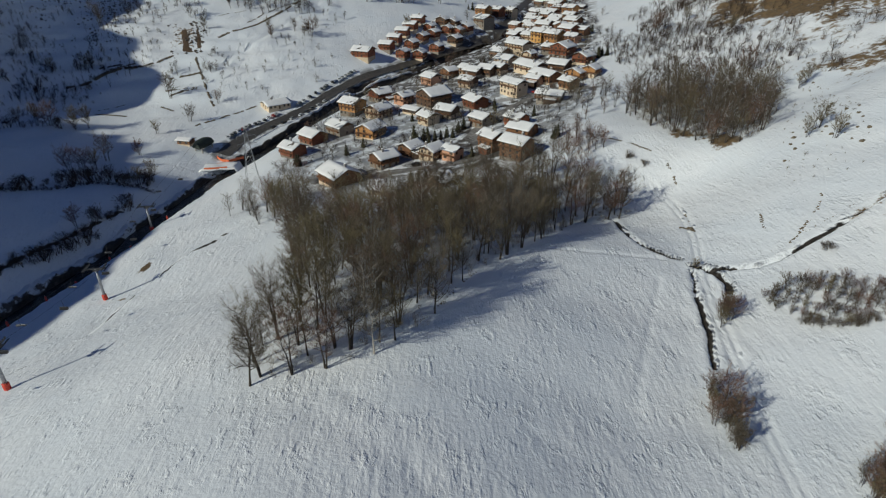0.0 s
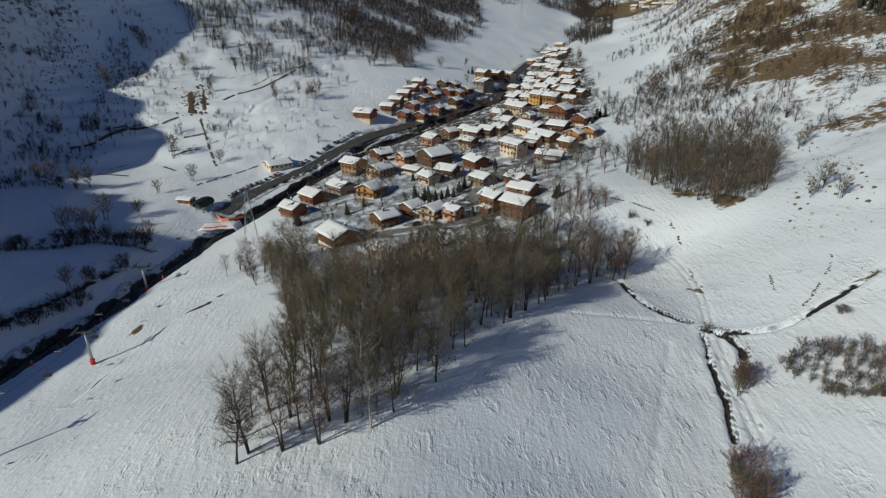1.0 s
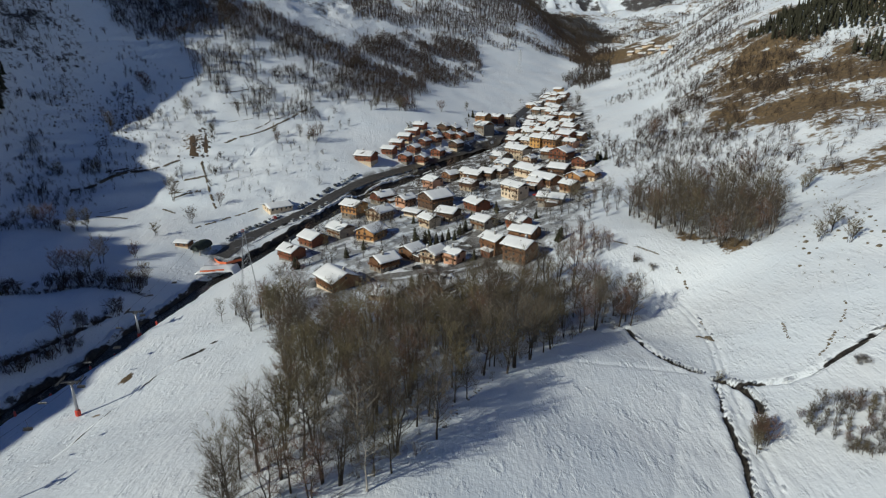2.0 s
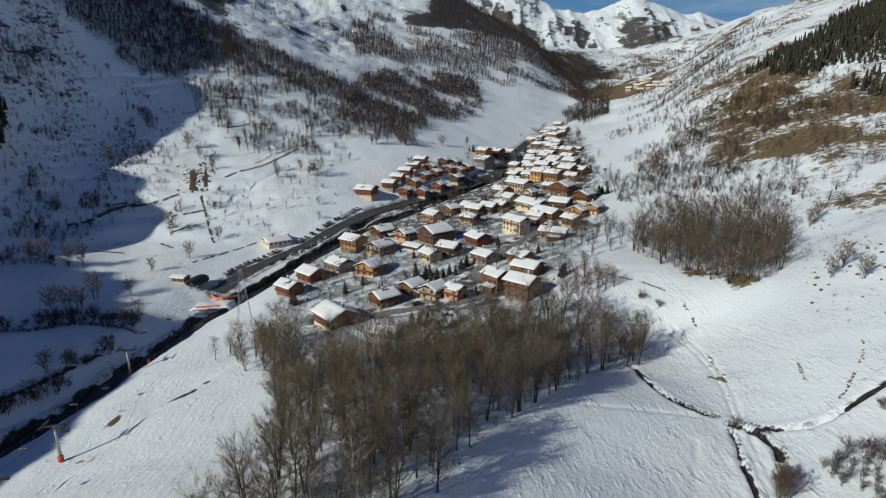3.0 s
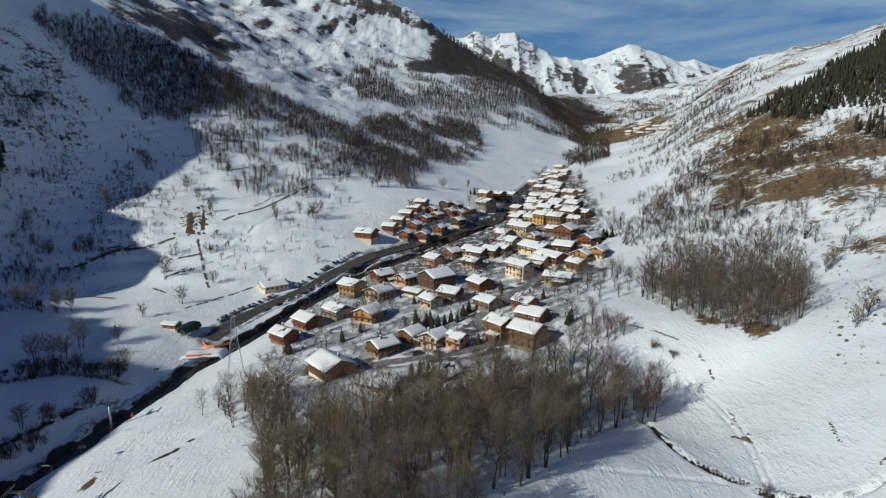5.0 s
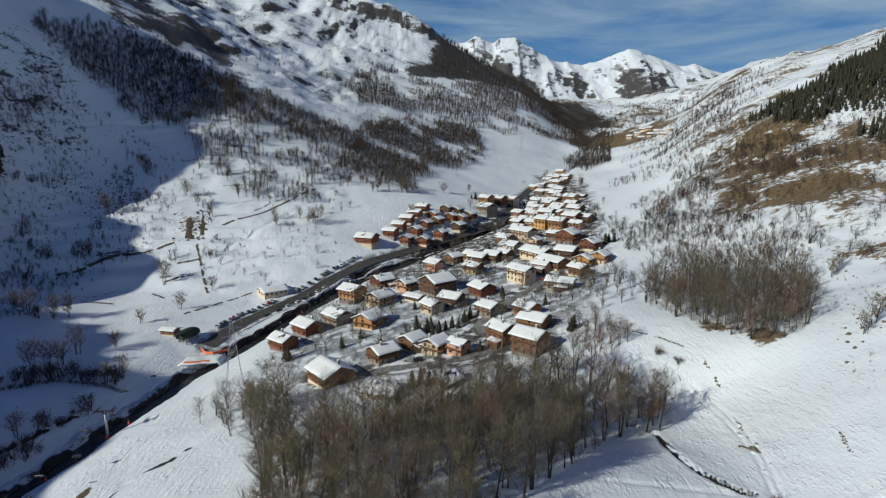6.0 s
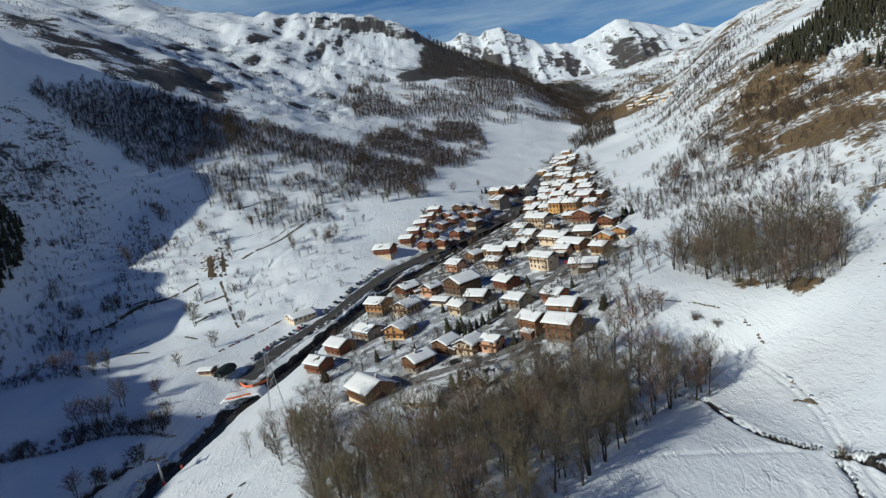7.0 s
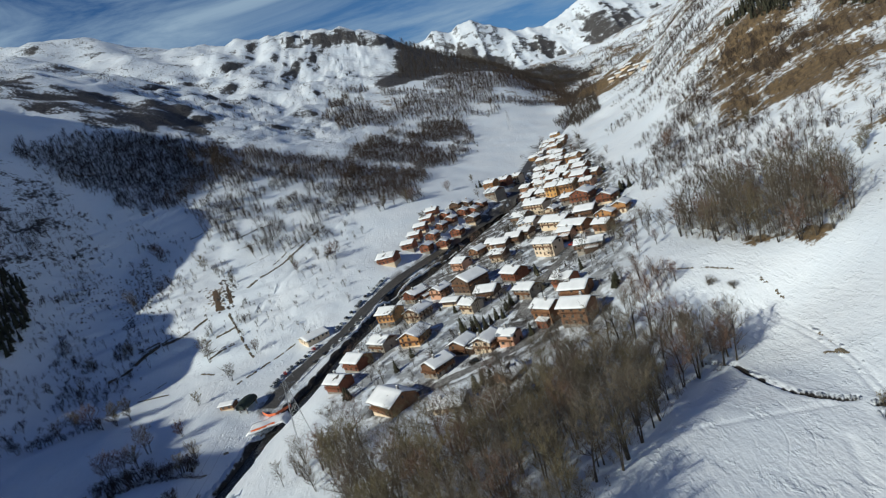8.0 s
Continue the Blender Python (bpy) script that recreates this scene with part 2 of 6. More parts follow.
PAINTS = [plain("car_paint_" + n, c, tuple(1.15 * v for v in c), 1.0, 0.28, 0.0) for n, c in
          (("white", (0.58, 0.61, 0.65)), ("grey", (0.12, 0.125, 0.13)), ("black", (0.015, 0.015, 0.017)), ("blue", (0.03, 0.06, 0.16)), ("red", (0.36, 0.03, 0.025)), ("silver", (0.36, 0.37, 0.38)))]

# ---- terrain: a lofted valley, metres ----
def fade(t):
    return t * t * t * (t * (t * 6 - 15) + 10)


def smooth(a, b, v):
    t = np.clip((np.asarray(v, float) - a) / (b - a), 0, 1)
    return t * t * (3 - 2 * t)


def lattice(ix, iy, seed):
    n = (ix.astype(np.int64) * 374761393 + iy.astype(np.int64) * 668265263 + seed * 974634777) & 0xFFFFFFFF
    n = ((n ^ (n >> 13)) * 1274126177) & 0xFFFFFFFF
    n = ((n ^ (n >> 16)) * 2246822519) & 0xFFFFFFFF
    return (n ^ (n >> 15)) / 4294967295.0


def value_noise(x, y, seed=0):
    """Smooth noise of -1 to 1 on a unit lattice."""
    x, y = np.asarray(x, float), np.asarray(y, float)
    ix, iy = np.floor(x), np.floor(y)
    u, v = fade(x - ix), fade(y - iy)
    a, b = lattice(ix, iy, seed), lattice(ix + 1, iy, seed)
    c, d = lattice(ix, iy + 1, seed), lattice(ix + 1, iy + 1, seed)
    return 2 * ((a * (1 - u) + b * u) * (1 - v) + (c * (1 - u) + d * u) * v) - 1


def fbm(x, y, size, octaves=4, seed=0, gain=0.5):
    total, amp = 0.0, 1.0
    for k in range(octaves):
        total = total + amp * value_noise(np.asarray(x) / size + 17.3 * k, np.asarray(y) / size - 9.1 * k, seed + k)
        size, amp = size / 2.03, amp * gain
    return total


def ridged(x, y, size, octaves=5, seed=0):
    total, amp = 0.0, 1.0
    for k in range(octaves):
        total = total + amp * (1 - np.abs(value_noise(np.asarray(x) / size + 5.7 * k, np.asarray(y) / size + 3.3 * k, seed + k)))
        size, amp = size / 2.1, amp * 0.5
    return total / 2


PISTE_BANK = [(-109, 115), (-103.5, 122), (-100, 130.4), (-100.2, 144), (-98.5, 157.5), (-96.7, 165), (-92.7, 181), (-85.7, 186), (-78, 203)]
SKI_TRACKS = ([(-4, 58), (-6, 70), (-9.5, 76), (-17, 82)], [(17, 77), (24, 72), (32, 67)], [(-25, 78), (-18, 72), (-9, 68), (0, 59)], [(33, 152), (50, 150), (66, 147)], [(36, 60), (40, 90), (52, 118), (60, 136)])
TRACK_UP = [(-182, 392), (-157, 402), (-149, 418), (-135, 440), (-122, 470), (-108, 500), (-101, 516), (-90, 540), (-70, 560)]
STATIONS = []
SHADING_SPUR = 46.0


def station(y, *profile):
    """A cross-section of the valley: far left ridge, left slopes, river, near ground, right slopes, far right ridge."""
    STATIONS.append((y, profile))


# near stations' left ridge is out of view, heights fitted to its shadow edge
station(-450, (-1500, 795), (-480, 101), (-280, 60), (-225, 5), (-205, -10), (-180, -4), (-20, 26), (60, 32), (140, 60), (280, 115), (1500, 480))
station(-50, (-1500, 520), (-440, 205), (-250, 45), (-192, 1), (-172, -9), (-150, -2), (-20, 27), (46, 20), (120, 37), (260, 100), (1500, 480))
station(90, (-1500, 418), (-430, 184), (-250, 34), (-182, 0), (-160, -9), (-134, -1), (-22, 27), (51, 16), (95, 25.5), (250, 95), (1500, 480))
station(150, (-1500, 531), (-440, 100), (-255, 26), (-164, 1), (-146, -8), (-116, -3), (-5, 22), (68, 18), (101, 28), (250, 95), (1500, 480))
station(200, (-1500, 488), (-450, 115), (-265, 20), (-155, 3), (-132, -7), (-106, -1), (-15, 13), (67, 11), (125, 37), (260, 97), (1500, 480))
station(225, (-1500, 561), (-455, 207), (-262, 17), (-150, 3), (-126.5, -6), (-96, 0), (-8, 12), (66, 19), (120, 34), (225, 78), (1500, 480))
station(250, (-1500, 523), (-460, 100), (-260, 15), (-145, 2), (-122, -6), (-87, 2), (0, 11), (62, 23), (118, 31), (200, 62), (1500, 480))
station(350, (-1500, 582), (-480, 270), (-262, 22), (-150, 6), (-82, 4), (-62, 8), (30, 18), (95, 28), (130, 36), (225, 73), (1500, 480))
station(450, (-1500, 560), (-480, 272), (-260, 62), (-100, 36), (-15, 17), (5, 20), (50, 29), (115, 40), (150, 50), (260, 92), (1500, 480))
station(550, (-1500, 580), (-480, 288), (-240, 112), (0, 46), (60, 30), (75, 34), (100, 40), (135, 50), (175, 62), (290, 130), (1500, 470))
station(700, (-1500, 620), (-480, 310), (-250, 180), (40, 62), (115, 50), (130, 54), (150, 58), (180, 64), (215, 74), (340, 150), (1500, 460))
station(900, (-1500, 680), (-500, 360), (-250, 225), (110, 89), (200, 72), (215, 76), (240, 82), (265, 90), (300, 100), (430, 185), (1500, 450))
station(1200, (-1500, 740), (-560, 430), (-230, 300), (150, 190), (300, 108), (315, 112), (335, 116), (360, 122), (400, 135), (580, 215), (1500, 440))
station(1500, (-1500, 760), (-560, 520), (-100, 395), (170, 245), (400, 138), (415, 138), (440, 142), (480, 150), (560, 175), (800, 290), (1500, 430))
station(2200, (-1500, 700), (-700, 520), (-100, 360), (300, 250), (600, 205), (640, 207), (700, 213), (760, 222), (860, 240), (1150, 335), (1900, 520))
station(3200, (-1500, 700), (-700, 520), (0, 400), (700, 330), (1000, 330), (1060, 335), (1120, 345), (1200, 360), (1350, 400), (1700, 520), (2400, 640))
station(4300, (-1500, 650), (-700, 500), (0, 400), (700, 380), (1100, 390), (1200, 395), (1300, 400), (1400, 415), (1550, 450), (1900, 560), (2600, 700))
ST_Y = np.array([s[0] for s in STATIONS], float)
ST_P = np.array([s[1] for s in STATIONS], float)


def hermite(xs, ys, q):
    """Monotone cubic through the rows of xs, ys at q; xs, ys are (n, k), q is (n,)."""
    h = np.diff(xs, axis=1)
    s = np.diff(ys, axis=1) / h
    m = np.zeros_like(ys)
    inner = np.where(s[:, :-1] * s[:, 1:] > 0, 2 * s[:, :-1] * s[:, 1:] / (s[:, :-1] + s[:, 1:] + 1e-12), 0)
    m[:, 1:-1], m[:, 0], m[:, -1] = inner, s[:, 0], s[:, -1]
    j = np.clip((q[:, None] >= xs).sum(1) - 1, 0, xs.shape[1] - 2)
    r = np.arange(len(q))
    t = np.clip((q - xs[r, j]) / h[r, j], 0, 1)
    t2, t3 = t * t, t * t * t
    return (ys[r, j] * (2 * t3 - 3 * t2 + 1) + h[r, j] * m[r, j] * (t3 - 2 * t2 + t)
            + ys[r, j + 1] * (3 * t2 - 2 * t3) + h[r, j] * m[r, j + 1] * (t3 - t2))


def sections(y):
    """The profile's bends at each y: (n, 11, 2)."""
    k = ST_P.shape[1]
    out = np.empty((len(y), k, 2))
    base = np.tile(ST_Y, (len(y), 1))
    for i in range(k):
        for c in range(2):
            out[:, i, c] = hermite(base, np.tile(ST_P[:, i, c], (len(y), 1)), y)
    return out


def loft(x, y):
    uy, back = np.unique(y, return_inverse=True)
    sec = sections(np.clip(uy, ST_Y[0], ST_Y[-1]))[back]
    return hermite(sec[:, :, 0], sec[:, :, 1], np.clip(x, -1499, 2599))


def to_line(x, y, line):
    """Distance from each point to a polyline in plan, and how far along it (0 to 1) the nearest place lies."""
    best, along = np.full(x.shape, 1e9), np.zeros(x.shape)
    lens = [math.hypot(b[0] - a[0], b[1] - a[1]) for a, b in zip(line, line[1:])]
    run, total = 0.0, sum(lens)
    for (a, b), L in zip(zip(line, line[1:]), lens):
        dx, dy = (b[0] - a[0]) / L, (b[1] - a[1]) / L
        s = np.clip((x - a[0]) * dx + (y - a[1]) * dy, 0, L)
        d = np.hypot(x - a[0] - s * dx, y - a[1] - s * dy)
        near = d < best
        best, along = np.where(near, d, best), np.where(near, (run + s) / total, along)
        run += L
    return best, along


RIVER = [(-175, -50), (-160, 90), (-146, 152), (-139.5, 175), (-131.5, 197), (-127.4, 219.6), (-122, 246), (-118.5, 272), (-106, 298), (-92, 326), (-77, 360), (-57, 404), (-34, 428), (0, 468), (31, 510), (60, 550), (88, 620), (115, 700), (160, 800), (200, 900), (300, 1200)]
CREEK = [(128, 150), (108, 142), (92, 137), (86.6, 136.4), (80, 138.6), (75, 141.5)]
CREEK_LOW = [(71, 141), (69.8, 136), (67.6, 130)]
CREEK_DOWN = [(67.2, 128), (66, 121), (64.5, 113), (62.5, 107), (60.5, 100)]
CREEK_SIDE = [(71.7, 143.6), (74.5, 142), (76.5, 138), (77.2, 133), (75.7, 128)]
DITCH = [(70, 147.5), (67.6, 148.6), (64.5, 152), (62.4, 157), (61.4, 164), (61.4, 171), (62, 181), (62, 188), (57, 194)]
LEFT_DITCH = [(-158, 168), (-153, 185), (-147, 200), (-143, 214), (-139, 226)]
BROOKS = ((CREEK, 0.5, 0.8), (CREEK_LOW, 0.45, 1.0), (CREEK_DOWN, 0.5, 1.0), (CREEK_SIDE, 0.85, 1.5), (DITCH, 0.6, 1.2), (LEFT_DITCH, 0.6, 0.8))
TRACK = [(60, 60), (64, 90), (69, 120), (74, 143), (79, 160), (83, 178), (85, 196), (82, 212), (76, 224), (66, 230), (50, 236)]


def raw_ground(x, y):
    x, y = np.asarray(x, float), np.asarray(y, float)
    z = loft(x, y)
    far = smooth(500, 1400, y)
    side = smooth(20, 160, np.abs(x + 10) - 60 - 0.12 * np.maximum(y - 300, 0))
    z = z + side * (3.2 * fbm(x, y, 70, 4, 3) * (1 + 2.5 * far) + 26 * far * fbm(x, y, 260, 4, 8))
    z = z + 0.5 * fbm(x, y, 28, 3, 5)
    # crags and gullies of the high left slope, and the cliffs on its crest
    left = smooth(40, 220, -x + 0.12 * (y - 600)) * smooth(600, 860, y)
    z = z + left * (20 * (ridged(x * 1.2, y * 0.7, 230, 5, 90) - 0.78) + 5 * fbm(x, y, 45, 4, 93) + 2.6 * fbm(x, y, 19, 2, 94))
    z = z + 17 * smooth(1395, 1430, y + 22 * fbm(x, y, 60, 3, 95)) * smooth(-330, -230, x) * (1 - smooth(-60, 10, x)) * (1 - smooth(1500, 1700, y))
    # unseen broken spur, roughens the left shadow's edge; and the bank along the piste
    z = z + smooth(-330, -420, x) * (1 - smooth(430, 560, y)) * (16 * (ridged(x, y, 75, 4, 99) - 0.72) + 8 * fbm(x, y, 34, 3, 98))
    bank = np.interp(y, [105, 115, 122, 130, 144, 157, 165, 181, 205], [-112, -109, -103.5, -100, -100, -98.5, -96.7, -92.7, -78])
    z = z - 1.1 * smooth(0.9, -0.9, x - bank + 0.6 * fbm(x, y, 6, 2, 39)) * smooth(100, 118, y) * (1 - smooth(196, 212, y)) * np.exp(-np.maximum(bank - x, 0) / 14)
    # unseen hump added to carry the ridge's shadow further up the left slope
    z = z + SHADING_SPUR * smooth(-415, -475, x) * smooth(360, 450, y) * (1 - smooth(520, 600, y)) * (1 - smooth(-900, -1100, x))
    # the right slope's knolls
    right = smooth(0, 110, x - 150 - 0.2 * (y - 250)) * smooth(230, 330, y)
    z = z + right * 7 * (ridged(x, y * 1.4, 85, 4, 97) - 0.75)
    # low swells on the open hill
    z = z + 1.6 * np.exp(-((x - 20) / 26) ** 2 - ((y - 104) / 16) ** 2) - 1.2 * np.exp(-((x + 60) / 20) ** 2 - ((y - 150) / 30) ** 2)
    return z


def ground(x, y):
    """The height of the ground."""
    x, y = np.asarray(x, float), np.asarray(y, float)
    shape = np.broadcast(x, y).shape
    x, y = np.broadcast_to(x, shape).ravel(), np.broadcast_to(y, shape).ravel()
    z = raw_ground(x, y)
    d, a = to_line(x, y, RIVER)
    wid = np.interp(y, [0, 200, 290, 330, 420, 700], [4.2, 3.8, 3.8, 5.4, 5.2, 3.5])
    z = z - np.interp(y, [270, 310], [2.6, 4.0]) * (1 - smooth(wid - 1.0, wid + 2.2, d + 0.8 * fbm(x, y, 9, 2, 21)))
    for line, width, deep in BROOKS:
        d, a = to_line(x, y, line)
        z = z - deep * (1 - smooth(0.0, width * 2.0, d + 0.3 * fbm(x, y, 4, 2, 31)))
        z = z + 0.14 * np.exp(-((d - 2.0) / 0.9) ** 2)
    d, a = to_line(x, y, TRACK)
    z = z - 0.38 * np.exp(-((d - 0.9) / 0.45) ** 2)
    d, a = to_line(x, y, TRACK_UP)
    z = z - 0.8 * np.exp(-(d / 1.7) ** 2)
    # old terraces and hummocks of the left slope
    left = smooth(60, 110, -x - 0.1 * (450 - y)) * smooth(320, 380, y) * (1 - smooth(640, 760, y))
    z = z + left * (0.75 * np.sin(6.283 * (z + 3.5 * fbm(x, y, 70, 2, 61)) / 7.5) * smooth(-0.5, 0.4, fbm(x, y, 60, 2, 62)) + 0.55 * fbm(x, y, 13, 3, 63))
    for line in SKI_TRACKS:
        d, a = to_line(x, y, line)
        z = z - 0.28 * np.exp(-(d / 0.9) ** 2)
    return z.reshape(shape)


def height(x, y):
    return float(ground(np.array([float(x)]), np.array([float(y)]))[0])


# ---- mesh helpers ----
def solid(name, verts, faces, material, parent=None, label="", smooth_faces=False):
    """Links a mesh object made of the given corners and faces; a list of materials may be given."""
    me = bpy.data.meshes.new(name)
    me.from_pydata([tuple(v) for v in verts], [], [tuple(f) for f in faces])
    for m in (material if isinstance(material, (list, tuple)) else [material]):
        me.materials.append(m)
    me.validate()
    if smooth_faces:
        me.polygons.foreach_set("use_smooth", [True] * len(me.polygons))
    me.update()
    ob = new(name, me)
    if parent is not None:
        ob.parent = parent
    if label:
        tagged(ob, label)
    return ob


def big_mesh(name, verts, faces, material, smooth_faces=False):
    """A large mesh from arrays: verts (n, 3), faces (m, 3) or (m, 4)."""
    verts, faces = np.asarray(verts, np.float32), np.asarray(faces, np.int32)
    me = bpy.data.meshes.new(name)
    me.vertices.add(len(verts))
    me.vertices.foreach_set("co", verts.ravel())
    me.loops.add(faces.size)
    me.loops.foreach_set("vertex_index", faces.ravel())
    me.polygons.add(len(faces))
    me.polygons.foreach_set("loop_start", np.arange(0, faces.size, faces.shape[1], dtype=np.int32))
    me.polygons.foreach_set("loop_total", np.full(len(faces), faces.shape[1], np.int32))
    me.polygons.foreach_set("use_smooth", np.full(len(faces), smooth_faces))
    me.materials.append(material)
    me.update(calc_edges=True)
    return new(name, me)


def again(name, ob, parent, m):
    """Another object on the mesh of ob, under parent."""
    o = new(name, ob.data)
    o.parent = parent
    o.matrix_basis = m
    return o


class Shape:
    """Gathers corners and faces of one mesh."""

    def __init__(self):
        self.v, self.f = [], []

    def box(self, x0, y0, z0, x1, y1, z1):
        k = len(self.v)
        self.v += [(x, y, z) for z in (z0, z1) for x, y in ((x0, y0), (x1, y0), (x1, y1), (x0, y1))]
        self.f += [tuple(k + i for i in q) for q in ((3, 2, 1, 0), (4, 5, 6, 7), (0, 1, 5, 4), (1, 2, 6, 5), (2, 3, 7, 6), (3, 0, 4, 7))]
        return self

    def beam(self, a, b, r, sides=4, r2=None):
        """A straight bar from a to b."""
        return self.tube([a, b], [r, r if r2 is None else r2], sides)

    def tube(self, pts, radii, sides=5):
        k = len(self.v)
        pts = [Vector(p) for p in pts]
        for i, p in enumerate(pts):
            d = (pts[min(i + 1, len(pts) - 1)] - pts[max(i - 1, 0)]).normalized()
            s = d.cross(Vector((0.3, 1, 0.1)) if abs(d.y) < 0.9 else Vector((1, 0, 0.2))).normalized()
            u = s.cross(d)
            for j in range(sides):
                a = 2 * math.pi * j / sides
                self.v.append(tuple(p + radii[i] * (math.cos(a) * s + math.sin(a) * u)))
        for i in range(len(pts) - 1):
            for j in range(sides):
                a, b = k + i * sides + j, k + i * sides + (j + 1) % sides
                self.f.append((a, b, b + sides, a + sides))
        self.f.append(tuple(k + j for j in range(sides))[::-1])
        self.f.append(tuple(k + (len(pts) - 1) * sides + j for j in range(sides)))
        return self

    def make(self, name, material, parent=None, label="", smooth_faces=False):
        return solid(name, self.v, self.f, material, parent, label, smooth_faces)


def empty(name, m):
    o = new(name)
    o.matrix_basis = m
    return o


def inside(poly, x, y):
    hit = np.zeros(np.shape(x), bool)
    for (ax, ay), (bx, by) in zip(poly, poly[1:] + poly[:1]):
        cross = (ay > y) != (by > y)
        hit ^= cross & (x < (bx - ax) * (y - ay) / (by - ay + 1e-12) + ax)
    return hit


def soft_area(poly, x, y, edge, rag=0.0, seed=0):
    """1 inside the outline, 0 outside, with a ragged soft edge of that many metres."""
    d, _ = to_line(x, y, poly + poly[:1])
    d = np.where(inside(poly, x, y), d, -d)
    return smooth(-edge, edge, d + rag * fbm(x, y, max(rag * 2.5, 4), 3, seed))


# ---- outlines in plan ----
CLUMP = [(-39, 84), (-23, 88), (-14, 92), (-8, 98), (-1, 109), (5, 126), (15, 141), (31, 159), (49, 184), (62, 186), (70, 196), (60, 210), (44, 220), (20, 224), (2, 208), (-28, 192), (-45, 210), (-62, 222), (-72, 212), (-56, 180), (-42.5, 145), (-37, 115), (-39, 100)]
THICKET = [(89, 279), (94, 254), (101, 237), (107, 219), (115, 215), (127, 220), (150, 260), (147, 287), (128, 305), (99, 300)]
REDDISH = [(49, 243), (56, 234), (69, 236), (71, 247), (62, 257)]
VILLAGE_EDGE = [(70, 330), (68, 270), (86, 281), (94, 305), (90, 335)]
DARKWOOD = [(-362, 552), (-343, 594), (-318, 655), (-283, 678), (-246, 691), (-214, 641), (-216, 589), (-232, 557), (-246, 552), (-263, 532), (-278, 533), (-310, 542), (-331, 544)]
LEFT_EDGE = [(-370, 478), (-339, 480), (-331, 493), (-320, 496), (-315, 481), (-320, 461), (-327, 452), (-370, 440)]
MID_SPARSE = [(-237, 561), (-206, 625), (-177, 640), (-99, 610), (-86, 557), (-105, 513), (-138, 476), (-174, 470), (-196, 505), (-226, 525)]
MID_DENSE = [(-104, 744), (-42, 902), (49, 936), (52, 877), (38, 761), (-11, 677), (-36, 563), (-61, 530), (-86, 557), (-99, 647)]
BAND = [(-133, 1113), (-30, 1104), (66, 1177), (180, 1228), (300, 1300), (292, 1022), (262, 1010), (225, 1001), (135, 1009), (75, 962), (-26, 941), (-75, 895), (-117, 850), (-154, 925)]
FIELD = [(65, 912), (126, 991), (212, 1043), (215, 902), (163, 823), (120, 720), (70, 672), (39, 692), (54, 817)]
FAR_SLOPE = [(-40, 1150), (66, 1180), (180, 1235), (330, 1260), (420, 1480), (540, 2000), (520, 2300), (150, 2300), (60, 1800), (0, 1480)]
RAVINE = [(171, 877), (172, 742), (215, 785), (271, 1000), (230, 1000)]
HILL_BUSH = [(123, 427), (199, 515), (248, 524), (275, 473), (258, 428), (212, 419), (174, 362), (137, 351), (112, 365)]
CONIFERS = [(268, 536), (300, 556), (364, 606), (450, 690), (560, 800), (600, 740), (440, 545), (352, 468), (321, 486), (289, 496)]
CONIFERS_LOW = [(292, 446), (290, 405), (330, 420), (318, 455)]
VILLAGE = [(-80, 267), (-64, 338), (-20, 455), (40, 560), (90, 640), (115, 760), (150, 760), (140, 600), (112, 440), (96, 377), (58, 265), (40, 232), (10, 232), (-30, 240), (-50, 225)]
ROAD = [(-120, 300), (-117, 316), (-110, 336), (-98, 354), (-84, 379), (-71, 404), (-51, 429), (-30, 452), (-9, 472), (18, 503), (45, 536), (58, 566), (74, 624), (100, 690)]
PARAPET = [(-110, 318), (-101, 338), (-84, 363), (-69, 395), (-50, 420), (-28, 444), (-6, 466)]
STREET = [(-52, 243), (-42, 244), (-24, 247), (-8, 247), (6, 246), (16, 249), (24, 262), (12, 285), (26, 310), (48, 338), (66, 354), (84, 336)]
LANE = [(-9, 472), (10, 462), (32, 450), (48, 462), (52, 500), (62, 545)]

# ---- ground: one sheet to the far end of the valley ----
def spaced(lo, a, b, hi, step, grow_lo, grow_hi):
    mid = list(np.arange(a, b + step / 2, step))
    s, v, left = step, a, []
    while v > lo:
        s *= grow_lo
        v -= s
        left.append(v)
    s, v, right = step, b, []
    while v < hi:
        s *= grow_hi
        v += s
        right.append(v)
    return np.array(left[::-1] + mid + right)


gx = spaced(-1480, -250, 200, 2550, 2.5, 1.04, 1.035)
gy = spaced(-420, 62, 420, 4250, 2.5, 1.1, 1.0135)
gx = np.unique(np.concatenate([gx, np.arange(40.5, 56, 1.0), np.arange(56.3, 92, 0.62), np.arange(92.5, 100, 1.0), np.arange(-156.2, -86, 1.25)]).round(2))
gy = np.unique(np.concatenate([gy, np.arange(75.5, 98, 1.0), np.arange(98.3, 195, 0.72), np.arange(200.5, 290, 1.6)]).round(2))
GX, GY = np.meshgrid(gx, gy)
GZ = ground(GX, GY)
NX, NY = len(gx), len(gy)
cell = np.arange(NX * NY).reshape(NY, NX)
quads = np.stack([cell[:-1, :-1], cell[:-1, 1:], cell[1:, 1:], cell[1:, :-1]], -1).reshape(-1, 4)
terrain = big_mesh("ground", np.stack([GX.ravel(), GY.ravel(), GZ.ravel()], 1), quads, SNOW, True)
tagged(terrain, "snow-covered alpine valley floor and slopes with bare brown grass", "ground", kind="structure")
fx, fy = GX.ravel(), GY.ravel()
slope_y, slope_x = np.gradient(GZ, gy, gx)
steep = np.hypot(slope_x, slope_y).ravel()


def channel(name, values):
    terrain.data.attributes.new(name, "FLOAT", "POINT").data.foreach_set("value", np.asarray(values, np.float32))


